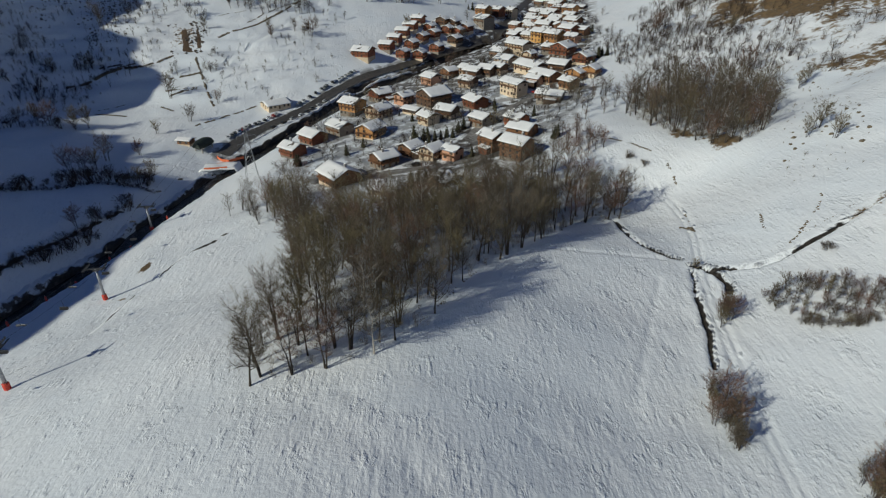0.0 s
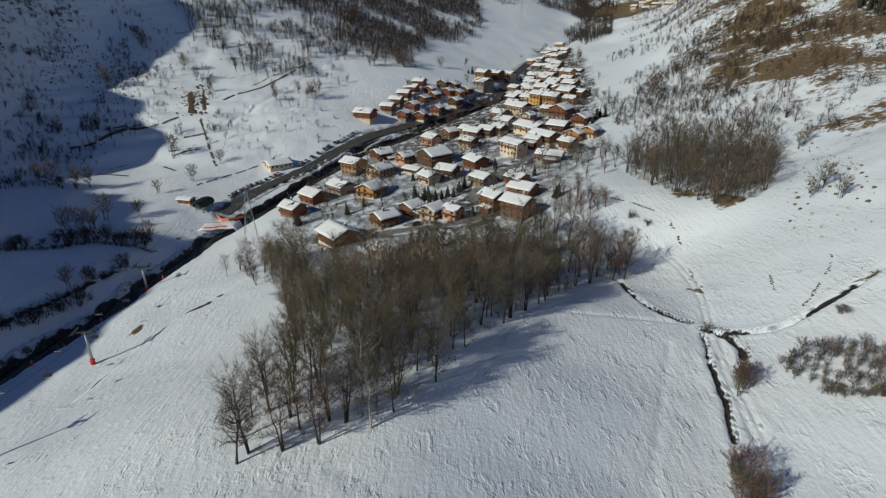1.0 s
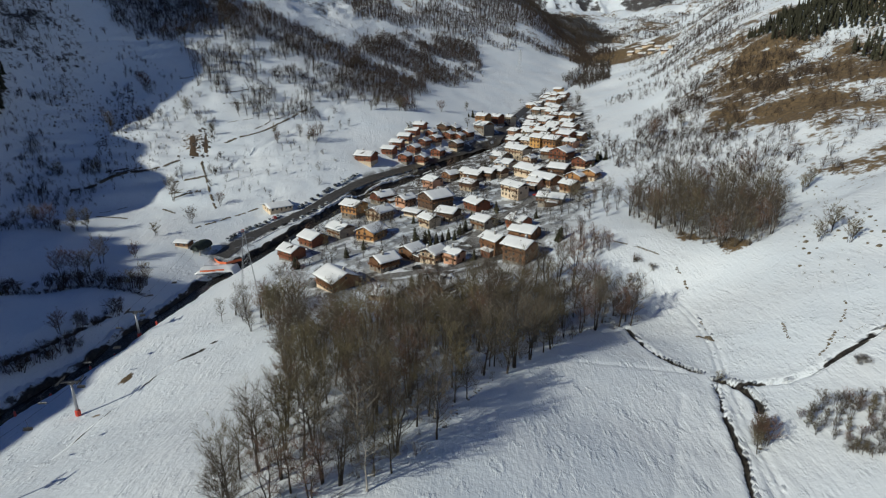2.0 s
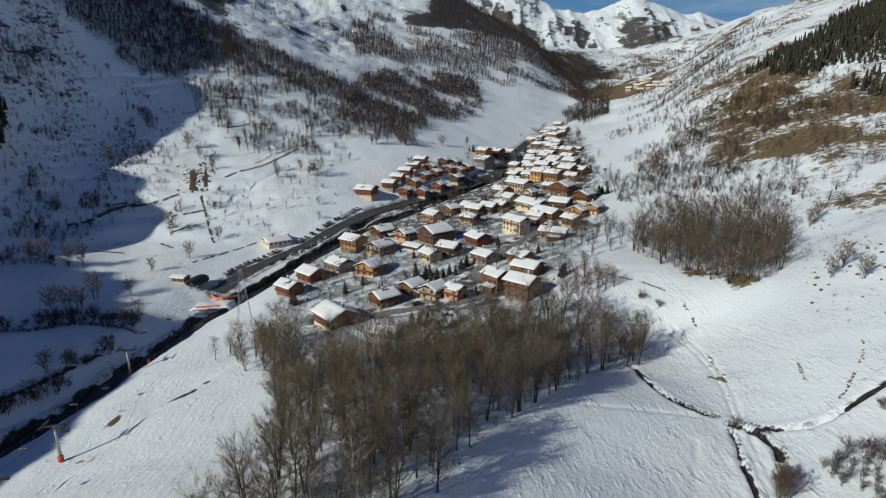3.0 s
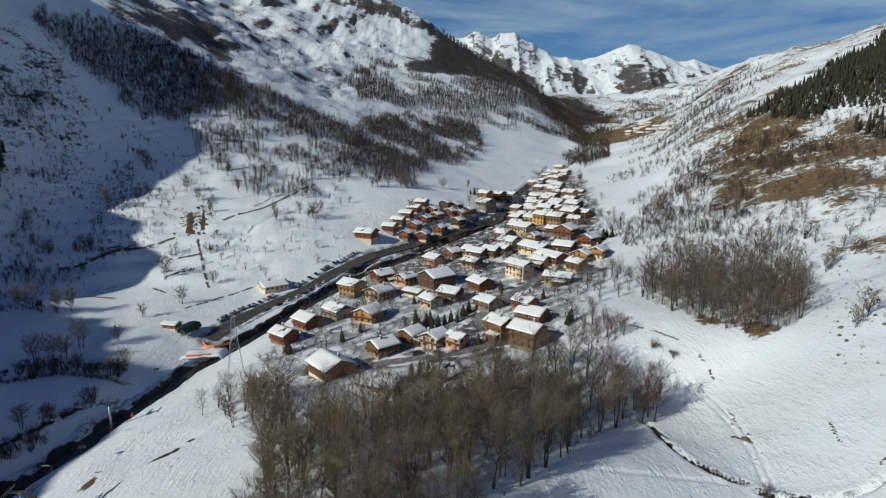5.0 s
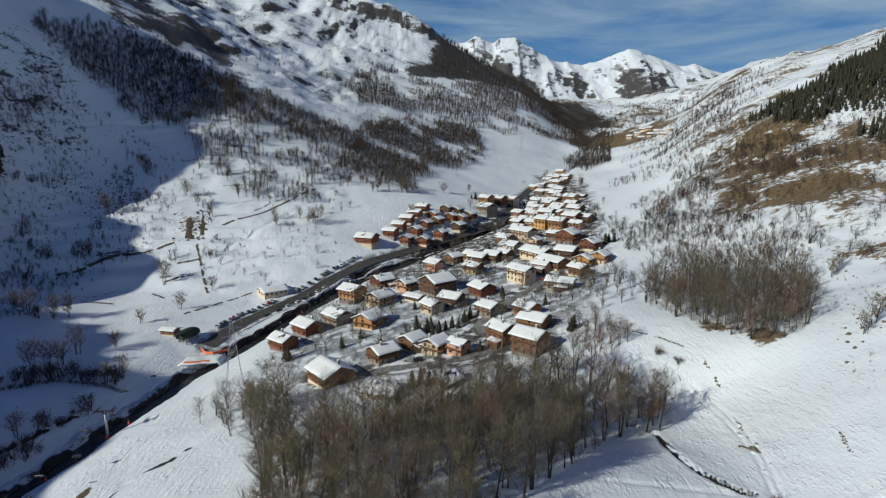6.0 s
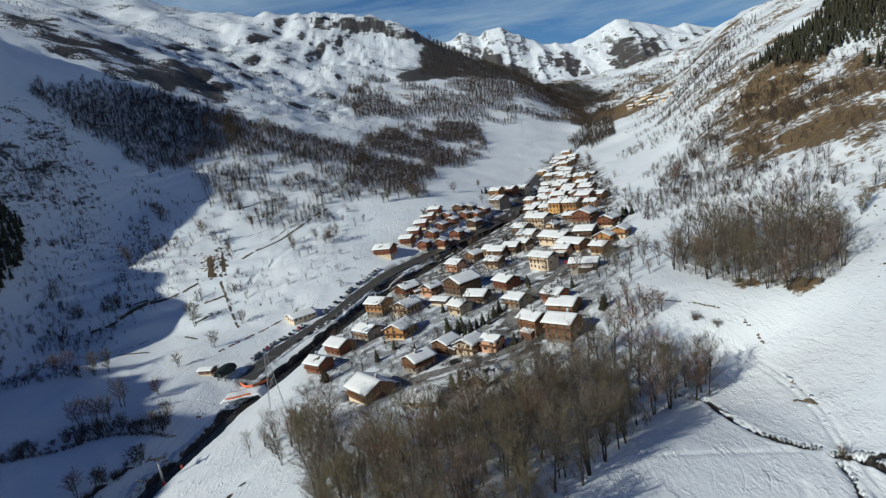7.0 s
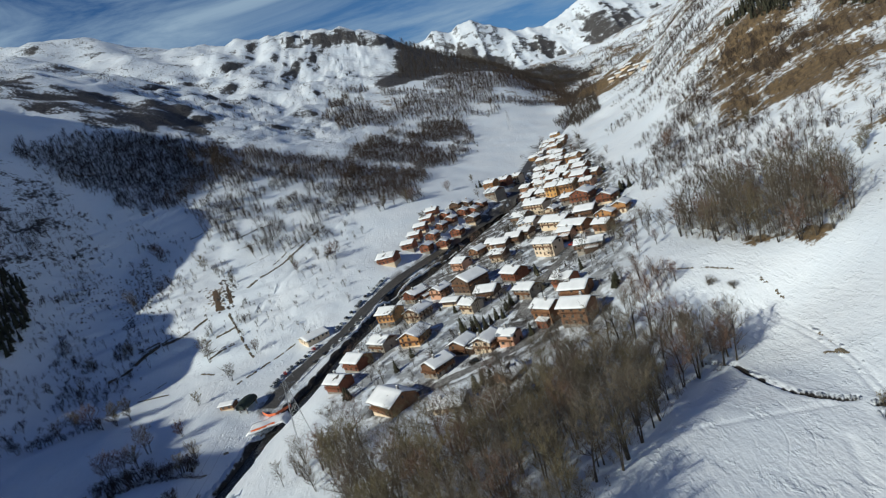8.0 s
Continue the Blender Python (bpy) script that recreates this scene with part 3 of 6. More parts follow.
right_slope = smooth(0, 70, fx - (118 + 0.16 * np.maximum(fy - 200, 0))) * smooth(165, 300, fy) * (1 - 0.5 * smooth(480, 800, fy)) * (1 - smooth(900, 1900, fy))
HILL_BROWN = [(190, 412), (236, 425), (272, 430), (310, 460), (310, 415), (250, 365), (205, 360)]
brown = (0.46 + 0.16 * fbm(fx, fy, 45, 3, 59)) * right_slope + 0.16 * soft_area(HILL_BUSH, fx, fy, 25, 16, 40) + 0.17 * soft_area(HILL_BROWN, fx, fy, 16, 16, 42) + 0.28 * soft_area(THICKET, fx, fy, 5, 3, 41)
brown += 0.6 * np.exp(-((fx - 111) / 7) ** 2 - ((fy - 219) / 6) ** 2) + 0.6 * np.exp(-((fx - 101) / 6) ** 2 - ((fy - 240) / 9) ** 2)
brown += (0.27 + 0.30 * fbm(fx, fy, 80, 3, 55)) * smooth(700, 1000, fy) * smooth(0, 120, fx - 0.16 * fy)
brown += 0.34 * soft_area(BAND, fx, fy, 40, 20, 43) + 0.1 * soft_area(FAR_SLOPE, fx, fy, 30, 25, 49) - 0.5 * soft_area(FIELD, fx, fy, 15, 8, 50) + 0.26 * soft_area(MID_DENSE, fx, fy, 20, 10, 44) + 0.27 * soft_area(DARKWOOD, fx, fy, 10, 8, 45) + 0.16 * soft_area(CLUMP, fx, fy, 4, 3, 47)
brown += 0.5 * np.exp(-((fx + 184) / 12) ** 2 - ((fy - 436) / 22) ** 2) - 0.14 * (1 - smooth(95, 130, fx)) * (1 - smooth(300, 380, fy))
brown += 0.2 * smooth(0.2, 0.7, fbm(fx, fy, 60, 3, 57)) * smooth(60, 120, fx) * (1 - smooth(240, 330, fy)) * smooth(90, 140, fy)
creek_d, _ = to_line(fx, fy, CREEK)
brown += 0.3 * np.exp(-(creek_d / 1.6) ** 2) * smooth(-0.3, 0.3, fbm(fx, fy, 6, 3, 58)) + 0.7 * np.exp(-((fx + 106) / 2.5) ** 2 - ((fy - 178) / 5) ** 2) + 0.55 * np.exp(-((fx + 103) / 5) ** 2 - ((fy - 155) / 1.6) ** 2)
bank_d, _ = to_line(fx, fy, PISTE_BANK)
brown += 0.75 * np.exp(-(bank_d / 1.0) ** 2) * smooth(-0.15, 0.35, fbm(fx, fy, 9, 3, 67))
for bx, by, br in ((-105.4, 162, 2.6), (-105.3, 175.5, 2.2), (-108, 173, 1.8), (-62, 172, 1.0), (-102, 126, 2.2)):
    brown += 0.6 * np.exp(-((fx - bx) / (0.5 * br)) ** 2 - ((fy - by) / (1.6 * br)) ** 2)
channel("bare", np.clip(brown, -0.3, 0.9))
DARK_BAND = [(-530, 820), (-446, 762), (-399, 763), (-342, 786), (-300, 812), (-232, 716), (-289, 706), (-338, 662), (-401, 660), (-470, 690)]
high = smooth(620, 760, fy) * smooth(0, 120, -fx + 0.1 * (fy - 500))
# the dark rock over FAR_SLOPE also stands in for shade on that slope
stone = 0.78 * soft_area(FAR_SLOPE, fx, fy, 30, 25, 51) + 0.5 * smooth(0.75, 1.25, steep) + (0.41 + 0.30 * fbm(fx + 0.5 * fy, 2.2 * (fy - 0.5 * fx), 34, 4, 65)) * soft_area(DARK_BAND, fx, fy, 14, 16, 48) + (0.36 + 0.12 * fbm(fx, fy, 60, 3, 66)) * high
channel("rock", np.clip(stone, 0, 0.95))
cut = np.zeros(fx.shape)
for line, width, deep in BROOKS:
    d, _ = to_line(fx, fy, line)
    cut = np.maximum(cut, (1 - smooth(width * 0.45, width * 1.3, d + 0.35 * fbm(fx, fy, 3.5, 3, 33))) * np.where(fx > 82, smooth(0.0, 0.3, fbm(fx, fy, 9, 3, 36) - 0.006 * (fx - 82)), 1.0))
d, _ = to_line(fx, fy, RIVER)
# widened beside the village to paint the shaded river wall dark
reach = np.interp(fy, [0, 200, 285, 320, 420], [4.6, 4.2, 4.2, 7.4, 7.0])
cut = np.maximum(cut, (1 - smooth(reach - 0.7, reach + 0.8, d + 1.2 * fbm(fx, fy, 7, 3, 35))) * (1 - smooth(500, 560, fy)))
cut = np.maximum(cut, (1 - smooth(0.35, 1.0, bank_d + 0.5 * fbm(fx, fy, 4, 2, 68))) * smooth(-0.2, 0.15, fbm(fx, fy, 10, 3, 67)))
channel("earth", cut)
walked, _ = to_line(fx, fy, ROAD)
lane_d, _ = to_line(fx, fy, STREET)
lane_e, _ = to_line(fx, fy, LANE)
# road edges are trodden; the village cover stands for house shade too
channel("trod_shade", np.clip((0.62 + 0.38 * smooth(330, 420, fy)) * soft_area(VILLAGE, fx, fy, 8, 4, 46) + 0.8 * (1 - smooth(5, 10, np.minimum(walked, np.minimum(lane_d, lane_e)))), 0, 1))


# ---- far mountains ----
def far_range(name, crest, y0, depth, rough, seed, label):
    """A mountain range: a crest line in x, falling to both sides, cut by ridges and gullies."""
    xs, ys = np.arange(crest[0][0], crest[-1][0], 11.0), np.arange(y0 - depth, y0 + 110, 11.0)
    X, Y = np.meshgrid(xs, ys)
    line = np.interp(X, [c[0] for c in crest], [c[1] for c in crest])
    t = np.clip((Y - (y0 - depth)) / depth, 0, 1.4)
    r = ridged(X, Y * 0.55, 260, 6, seed) - 0.75
    fall = np.where(t < 1, t ** 1.1, 1 - 2.2 * (t - 1))
    Z = 150 + (line - 150) * fall + r * rough * (0.35 + 0.9 * t) * (1.25 - np.clip(t, 0, 1) * 0.9)
    n = np.arange(X.size).reshape(X.shape)
    q = np.stack([n[:-1, :-1], n[:-1, 1:], n[1:, 1:], n[1:, :-1]], -1).reshape(-1, 4)
    ob = big_mesh(name, np.stack([X.ravel(), Y.ravel(), Z.ravel()], 1), q, SNOW, True)
    sy, sx = np.gradient(Z, ys, xs)
    rocky = 0.62 * smooth(0.6, 1.1, np.hypot(sx, sy)) + 0.25 * smooth(0.35, 0.8, fbm(X, Y, 240, 4, seed + 3)) + 0.62 * (1 - smooth(0.42, 0.9, t + 0.28 * fbm(X, Y, 170, 4, seed + 9)))
    for key, values in (("rock", np.clip(rocky, 0, 0.8)), ("bare", rocky * 0), ("trod_shade", rocky * 0), ("earth", rocky * 0)):
        ob.data.attributes.new(key, "FLOAT", "POINT").data.foreach_set("value", values.ravel().astype(np.float32))
    return tagged(ob, label, "mountain", kind="structure")


far_range("backdrop_mountains", [(-500, 760), (-150, 700), (-35, 793), (134, 803), (204, 852), (330, 800), (482, 846), (638, 749), (781, 696), (952, 655), (1147, 695), (1274, 755), (1485, 700), (1769, 632), (1914, 598), (2143, 552), (2600, 560)], 4200, 950, 150, 71, "distant snow-capped mountain range with dark rock faces")

# ---- river, roads ----
def ribbon(name, line, half, lift, material, label, category, step=3.0, dip=0.0, wobble=0.0, level=None):
    """A strip of that half width that follows a line over the ground."""
    pts = []
    for a, b in zip(line, line[1:]):
        n = max(1, int(math.hypot(b[0] - a[0], b[1] - a[1]) / step))
        pts += [(a[0] + (b[0] - a[0]) * i / n, a[1] + (b[1] - a[1]) * i / n) for i in range(n)]
    pts = np.array(pts + [line[-1]], float)
    for _ in range(6):
        pts[1:-1] = 0.25 * pts[:-2] + 0.5 * pts[1:-1] + 0.25 * pts[2:]
    d = np.gradient(pts, axis=0)
    d /= np.hypot(d[:, 0], d[:, 1])[:, None]
    side = np.stack([-d[:, 1], d[:, 0]], 1)
    across = np.linspace(-1, 1, 5)
    rag = half * (1 + wobble * fbm(pts[:, 0], pts[:, 1], 14, 3, 61))
    P = pts[:, None, :] + side[:, None, :] * (across[None, :, None] * rag[:, None, None])
    if level is None:
        z = ground(P[:, :, 0], P[:, :, 1]) + lift
        z = np.maximum(z, z[:, 2:3] - 0.4)
    else:
        z = np.repeat((ground(pts[:, 0], pts[:, 1]) + level)[:, None], 5, 1)
    V = np.concatenate([P, z[:, :, None]], 2).reshape(-1, 3)
    k = np.arange(len(pts) * 5).reshape(len(pts), 5)
    q = np.stack([k[:-1, :-1], k[1:, :-1], k[1:, 1:], k[:-1, 1:]], -1).reshape(-1, 4)[:, ::-1]
    return tagged(big_mesh(name, V, q, material, True), label, category, kind="structure")


ribbon("water", RIVER[:17], 4.6, 0, WATER, "dark shallow mountain river between snowy banks", "river", level=0.75)
ribbon("road", ROAD, 4.2, 0.16, ASPHALT, "wet grey asphalt valley road cleared of snow", "road", wobble=0.06)
ribbon("street", STREET, 2.8, 0.14, SLUSH, "narrow village street with slush and tyre tracks", "road", wobble=0.2)
ribbon("lane", LANE, 2.6, 0.15, SLUSH, "narrow lane between chalets with slush", "road", wobble=0.2)


# ---- trees ----
def sliver(v, f, p, d, length, width, rng):
    """A thin twig: one long narrow triangle."""
    k = len(v)
    s = d.cross(Vector((rng.uniform(-1, 1), rng.uniform(-1, 1), rng.uniform(-1, 1)))).normalized() * width * 0.5
    v += [tuple(p - s), tuple(p + s), tuple(p + d * length)]
    f.append((k, k + 1, k + 2))


def bare_tree(seed, tall, stems, limbs, subs, twigs, thick, sliver_width, spread=0.3):
    """The wood and the twigs of a leafless tree with a rounded open crown: two shapes."""
    rng = random.Random(seed)
    wood, twig = Shape(), Shape()
    rand = lambda a, b: rng.uniform(a, b)
    for s in range(stems):
        turn = rand(0, 6.28)
        lean = rand(0.0, 0.06) + (0.10 if stems > 1 else 0)
        h = tall * rand(0.74, 0.92)
        out = Vector((math.cos(turn), math.sin(turn), 0))
        path = []
        for i in range(6):
            t = i / 5
            path.append(out * (0.15 * stems * 0.5 + lean * h * t) + Vector((rand(-1, 1), rand(-1, 1), 0)) * 0.022 * tall * t + Vector((0, 0, h * t - 0.6 * (i == 0))))
        wood.tube(path, [thick * (1 - 0.86 * i / 5) * (1.35 if i == 0 else 1) for i in range(6)], 5)
        for b in range(limbs):
            t = 0.24 + 0.74 * (b + rand(0, 1)) / limbs
            i = min(int(t * 5), 4)
            p = path[i].lerp(path[i + 1], t * 5 - i)
            a = 2.4 * b + rand(-0.6, 0.6)
            full = max(0.0, 1 - ((t - 0.58) / 0.5) ** 2) ** 0.5
            reach = tall * spread * (0.25 + 0.75 * full) * rand(0.7, 1.05)
            d = Vector((math.cos(a), math.sin(a), rand(0.35, 0.95) + 0.9 * max(0, t - 0.6))).normalized()
            mid = p + d * reach * 0.5 + Vector((0, 0, 0.04 * reach))
            tip = p + d * reach + Vector((rand(-0.1, 0.1), rand(-0.1, 0.1), rand(0.1, 0.35))) * reach
            r = thick * 0.4 * (1.15 - t) + 0.022
            wood.tube([p, mid, tip], [r, r * 0.6, 0.014], 3)
            for c in range(subs):
                u = 0.2 + 0.8 * (c + rand(0, 1)) / subs
                q = p.lerp(mid, u * 2) if u < 0.5 else mid.lerp(tip, u * 2 - 1)
                e = (d * 0.7 + Vector((rand(-1, 1), rand(-1, 1), rand(-0.15, 1.2)))).normalized()
                L = reach * rand(0.2, 0.45) + 0.03 * tall
                sliver(twig.v, twig.f, q, e, L, sliver_width * 1.8, rng)
                for w in range(twigs):
                    g = (e * 0.6 + Vector((rand(-1, 1), rand(-1, 1), rand(-0.4, 1.1)))).normalized()
                    sliver(twig.v, twig.f, q + e * L * rand(0.15, 1.0), g, tall * rand(0.05, 0.11), sliver_width, rng)
    return wood, twig


def brush(seed, tall, stems, twigs, width, lean=0.5):
    """A light bushy tree for the distance: a few stems in an uneven cloud of upright twigs. Corners and triangles."""
    rng = random.Random(seed)
    v, f = [], []
    wide = lean * 0.62 * tall
    lobes = [(Vector((rng.uniform(-0.7, 0.7) * wide, rng.uniform(-0.7, 0.7) * wide, tall * rng.uniform(0.34, 0.66))), rng.uniform(0.45, 0.95)) for _ in range(4)]
    for s in range(stems):
        a = rng.uniform(0, 6.28)
        base = Vector((math.cos(a), math.sin(a), 0)) * rng.uniform(0, 0.5) * wide - Vector((0, 0, 0.4))
        tip = rng.choice(lobes)[0] + Vector((rng.uniform(-0.3, 0.3) * wide, rng.uniform(-0.3, 0.3) * wide, 0.3 * tall))
        sliver(v, f, base, (tip - base).normalized(), (tip - base).length, width * 2.4, rng)
    for w in range(stems * twigs):
        c, size = rng.choice(lobes)
        k = Vector((rng.gauss(0, 1), rng.gauss(0, 1), rng.gauss(0, 1))).normalized() * rng.uniform(0.05, 1.0) ** 0.5 * size
        p = c + Vector((k.x * wide, k.y * wide, k.z * 0.45 * tall))
        if p.z < 0.05 * tall:
            continue
        g = Vector((p.x / wide * 0.7 + rng.uniform(-0.8, 0.8), p.y / wide * 0.7 + rng.uniform(-0.8, 0.8), rng.uniform(0.1, 1.5))).normalized()
        L = tall * rng.uniform(0.13, 0.3)
        sliver(v, f, p - g * L * 0.6, g, L, width, rng)
    return v, f


def slim_tree(seed, tall, twigs, width, wide=0.16):
    """A slender leafless tree for the distance: one or two upright stems with steep, feathery branches. Corners and triangles."""
    rng = random.Random(seed)
    v, f = [], []
    for s in range(rng.choice((1, 2, 2))):
        foot = Vector((rng.uniform(-0.5, 0.5), rng.uniform(-0.5, 0.5), -0.5))
        h = tall * rng.uniform(0.75, 1.0)
        up = Vector((rng.uniform(-0.1, 0.1), rng.uniform(-0.1, 0.1), 1)).normalized()
        sliver(v, f, foot, up, h, width * 1.5, rng)
        for k in range(twigs):
            t = 0.16 + 0.8 * (k + rng.random()) / twigs
            a = rng.uniform(0, 6.28)
            out = Vector((math.cos(a), math.sin(a), rng.uniform(0.9, 2.2))).normalized()
            L = tall * wide * (0.55 + 1.0 * math.sin(math.pi * min(1, t * 0.95))) * rng.uniform(0.7, 1.2)
            sliver(v, f, foot + up * h * t, out, L, width, rng)
            b = rng.uniform(0, 6.28)
            sliver(v, f, foot + up * h * t + out * L * 0.5, Vector((math.cos(b), math.sin(b), rng.uniform(0.4, 1.6))).normalized(), L * 0.6, width * 0.8, rng)
    return v, f


def conifer(seed, tall, rings, per_ring, width):
    """The stem and the drooping boughs of a spruce: two shapes."""
    rng = random.Random(seed)
    wood, bough = Shape(), Shape()
    wood.tube([(0, 0, -0.5), (0, 0, tall * 0.5), (0, 0, tall * 0.97)], [0.018 * tall, 0.01 * tall, 0.02], 5)
    for i in range(rings):
        t = (i + rng.uniform(-0.3, 0.3)) / rings
        z = tall * (0.08 + 0.9 * t)
        for j in range(per_ring):
            a = 6.283 * j / per_ring + rng.uniform(-0.4, 0.4) + i
            r = width * (1 - t) ** 0.85 * rng.uniform(0.65, 1.12) + 0.4
            d = Vector((math.cos(a), math.sin(a), 0))
            s = Vector((-d.y, d.x, 0)) * r * 0.3
            top = Vector((0, 0, z + max(0.45, 0.12 * r)))
            k = len(bough.v)
            bough.v += [tuple(top), tuple(d * r * 0.6 - s + Vector((0, 0, z - 0.12 * r))), tuple(d * r + Vector((0, 0, z - rng.uniform(0.3, 0.5) * r))), tuple(d * r * 0.6 + s + Vector((0, 0, z - 0.16 * r))), tuple(d * r * 0.55 + Vector((0, 0, z - 0.34 * r)))]
            bough.f += [(k, k + 1, k + 2), (k, k + 2, k + 3), (k, k + 4, k + 1), (k + 1, k + 4, k + 2), (k + 2, k + 4, k + 3)]
    return wood, bough


def far_spruce(seed, tall, wide):
    """A spruce for the distance: stacked ragged skirts of boughs on a thin stem. Corners and triangles."""
    rng = random.Random(seed)
    v, f = [], []
    sliver(v, f, Vector((0, 0, -0.5)), Vector((0, 0, 1)), tall * 0.6, 0.5, rng)
    for i in range(5):
        z, r = tall * (0.06 + 0.185 * i), wide * (1 - 0.185 * i)
        top = (rng.uniform(-0.1, 0.1), rng.uniform(-0.1, 0.1), min(tall, z + tall * 0.32))
        turn = rng.uniform(0, 6.28)
        for j in range(7):
            a, b = turn + 0.9 * j, turn + 0.9 * j + rng.uniform(0.75, 1.0)
            q, w = r * rng.uniform(0.7, 1.15), r * rng.uniform(0.7, 1.15)
            k = len(v)
            v += [top, (q * math.cos(a), q * math.sin(a), z + rng.uniform(-0.5, 0.4)), (w * math.cos(b), w * math.sin(b), z + rng.uniform(-0.5, 0.4))]
            f.append((k, k + 1, k + 2))
    return v, f


def tree_thing(name, wood, twig, bark, leaf, label, category="tree", crown="crown"):
    root = new(name)
    wood.make("trunk", bark, root)
    twig.make(crown, leaf, root)
    return tagged(root, label, category)


def scatter(poly, gap, seed, keep=None, limit=10000, rag=16.0):
    """Loose places in an outline, at least gap metres apart; keep takes arrays of x and y; large outlines are ragged by up to rag metres."""
    rng = np.random.RandomState(seed)
    xs, ys = [p[0] for p in poly], [p[1] for p in poly]
    tries = int(5 * (max(xs) - min(xs)) * (max(ys) - min(ys)) / gap ** 2)
    x, y = rng.uniform(min(xs), max(xs), tries), rng.uniform(min(ys), max(ys), tries)
    rag = rag if min(max(xs) - min(xs), max(ys) - min(ys)) > 100 else 0
    ok = inside(poly, x + rag * fbm(x, y, 28, 3, seed + 400), y + rag * fbm(x, y, 28, 3, seed + 500))
    x, y = x[ok], y[ok]
    if keep:
        ok = keep(x, y)
        x, y = x[ok], y[ok]
    grid, out = {}, []
    for px, py in zip(x.tolist(), y.tolist()):
        k = (int(px // gap), int(py // gap))
        if any((px - a) ** 2 + (py - b) ** 2 < gap * gap for i in (-1, 0, 1) for j in (-1, 0, 1) for a, b in grid.get((k[0] + i, k[1] + j), ())):
            continue
        grid.setdefault(k, []).append((px, py))
        out.append((px, py))
        if len(out) >= limit:
            break
    return out


def planted(thing, places, seed, lo=0.75, hi=1.2, group=""):
    """Copies of the given template things at places; the templates themselves stand at the first ones."""
    rng = random.Random(seed)
    made = []
    zs = ground(np.array([p[0] for p in places]), np.array([p[1] for p in places])) if places else []
    fresh = [t for t in thing if not t.get("set")]
    for (x, y), z in zip(places, zs):
        k = rng.uniform(lo, hi)
        m = pose(x, y, float(z), rng.uniform(-3, 3), rng.uniform(-3, 3), rng.uniform(0, 360)) @ Matrix.Diagonal((k * rng.uniform(0.9, 1.1), k * rng.uniform(0.9, 1.1), k, 1))
        t = rng.choice(thing)
        if fresh:
            t = fresh.pop()
            t.matrix_basis = m
            t["set"] = 1
            made.append(t)
        else:
            made.append(copy_thing(t, m))
        if group:
            tagged(made[-1], group=group)
    return made


def massed(name, shapes, places, seed, material, lo, hi, label, category, sink=0.0, skew=1.6):
    """Many small plants in one mesh."""
    rng = np.random.RandomState(seed)
    if not places:
        return None
    P = np.array(places, float)
    Z = ground(P[:, 0], P[:, 1]) - sink
    pick = rng.randint(0, len(shapes), len(P))
    V, F, base = [], [], 0
    for i, sh in enumerate(shapes):
        v, f = np.array(sh[0], float), np.array(sh[1], int)
        for j in np.nonzero(pick == i)[0]:
            a, k = rng.uniform(0, 6.28), lo + (hi - lo) * rng.uniform(0, 1) ** skew
            c, s = math.cos(a) * k, math.sin(a) * k
            V.append(np.stack([P[j, 0] + c * v[:, 0] - s * v[:, 1], P[j, 1] + s * v[:, 0] + c * v[:, 1], Z[j] + k * v[:, 2]], 1))
            F.append(f + base)
            base += len(v)
    return tagged(big_mesh(name, np.concatenate(V), np.concatenate(F), material), label, category, kind="stuff")


def triangles(*shapes):
    """Corners and triangles of several shapes as one pair of lists."""
    v, f = [], []
    for s in shapes:
        k = len(v)
        v += s.v
        for q in s.f:
            f += [(k + q[0], k + q[i], k + q[i + 1]) for i in range(1, len(q) - 1)]
    return v, f


# the grove on the hill
TREE_TAGS = (("grey", "leafless grey-brown tree with several stems in snow"), ("olive", "leafless olive-brown tree with a spreading crown"), ("rust", "leafless reddish-brown tree with a fine twiggy crown"))
grove = []
for i in range(9):
    kind, words = TREE_TAGS[(0, 0, 1, 0, 2, 1, 0, 1, 0)[i]]
    w, t = bare_tree(100 + i, 14.0, (2, 3, 1, 1, 2, 2, 3, 1, 2)[i], (14, 11, 23, 21, 14, 14, 11, 23, 13)[i], 9, 7, 0.19, 0.035, 0.30)
    grove.append(tree_thing("tree", w, t, BIRCH if i == 3 else BARK, TWIGS[kind], words if i != 3 else "leafless pale-barked birch with thin twigs"))
edge = [(-37, 84), (-38, 91), (-35, 99), (-30, 96), (-23, 88.5), (-14, 92.5), (-10, 97), (-19, 94), (-2, 108), (5, 126), (64, 194), (60, 189), (16, 141), (28, 156)]
houses_near = [(-89, 252, 8), (-43, 233, 15), (-22, 213, 13), (0, 221, 11)]
GAP = [(-60, 192), (-25, 187), (-22, 206), (-36, 218), (-56, 224)]
free = lambda x, y: ~inside(GAP, x, y) & np.all([np.hypot(x - a, y - b) > r for a, b, r in houses_near] + [np.hypot(x - a, y - b) > 3 for a, b in edge], axis=0)
planted(grove, edge, 5, 0.95, 1.15, "grove on the hill")
planted(grove, scatter(CLUMP, 5.2, 6, free, 170, 0), 7, 0.85, 1.25, "grove on the hill")
core = [(-34, 110), (-16, 104), (-4, 116), (4, 132), (14, 148), (28, 164), (44, 186), (40, 204), (16, 210), (0, 192), (-20, 176), (-36, 160), (-38, 135)]
planted(grove, scatter(core, 6.0, 68, free, 48, 0), 70, 0.75, 1.05, "grove on the hill")
left_rear = [(-86, 228), (-72, 232), (-62, 226), (-58, 196), (-66, 190), (-76, 205), (-88, 214)]
planted(grove, scatter(left_rear, 5.0, 64, free, 22), 69, 0.5, 0.8, "grove on the hill")
bushes = [brush(160 + i, 3.2, 6, 20, 0.06, 0.9) for i in range(5)]
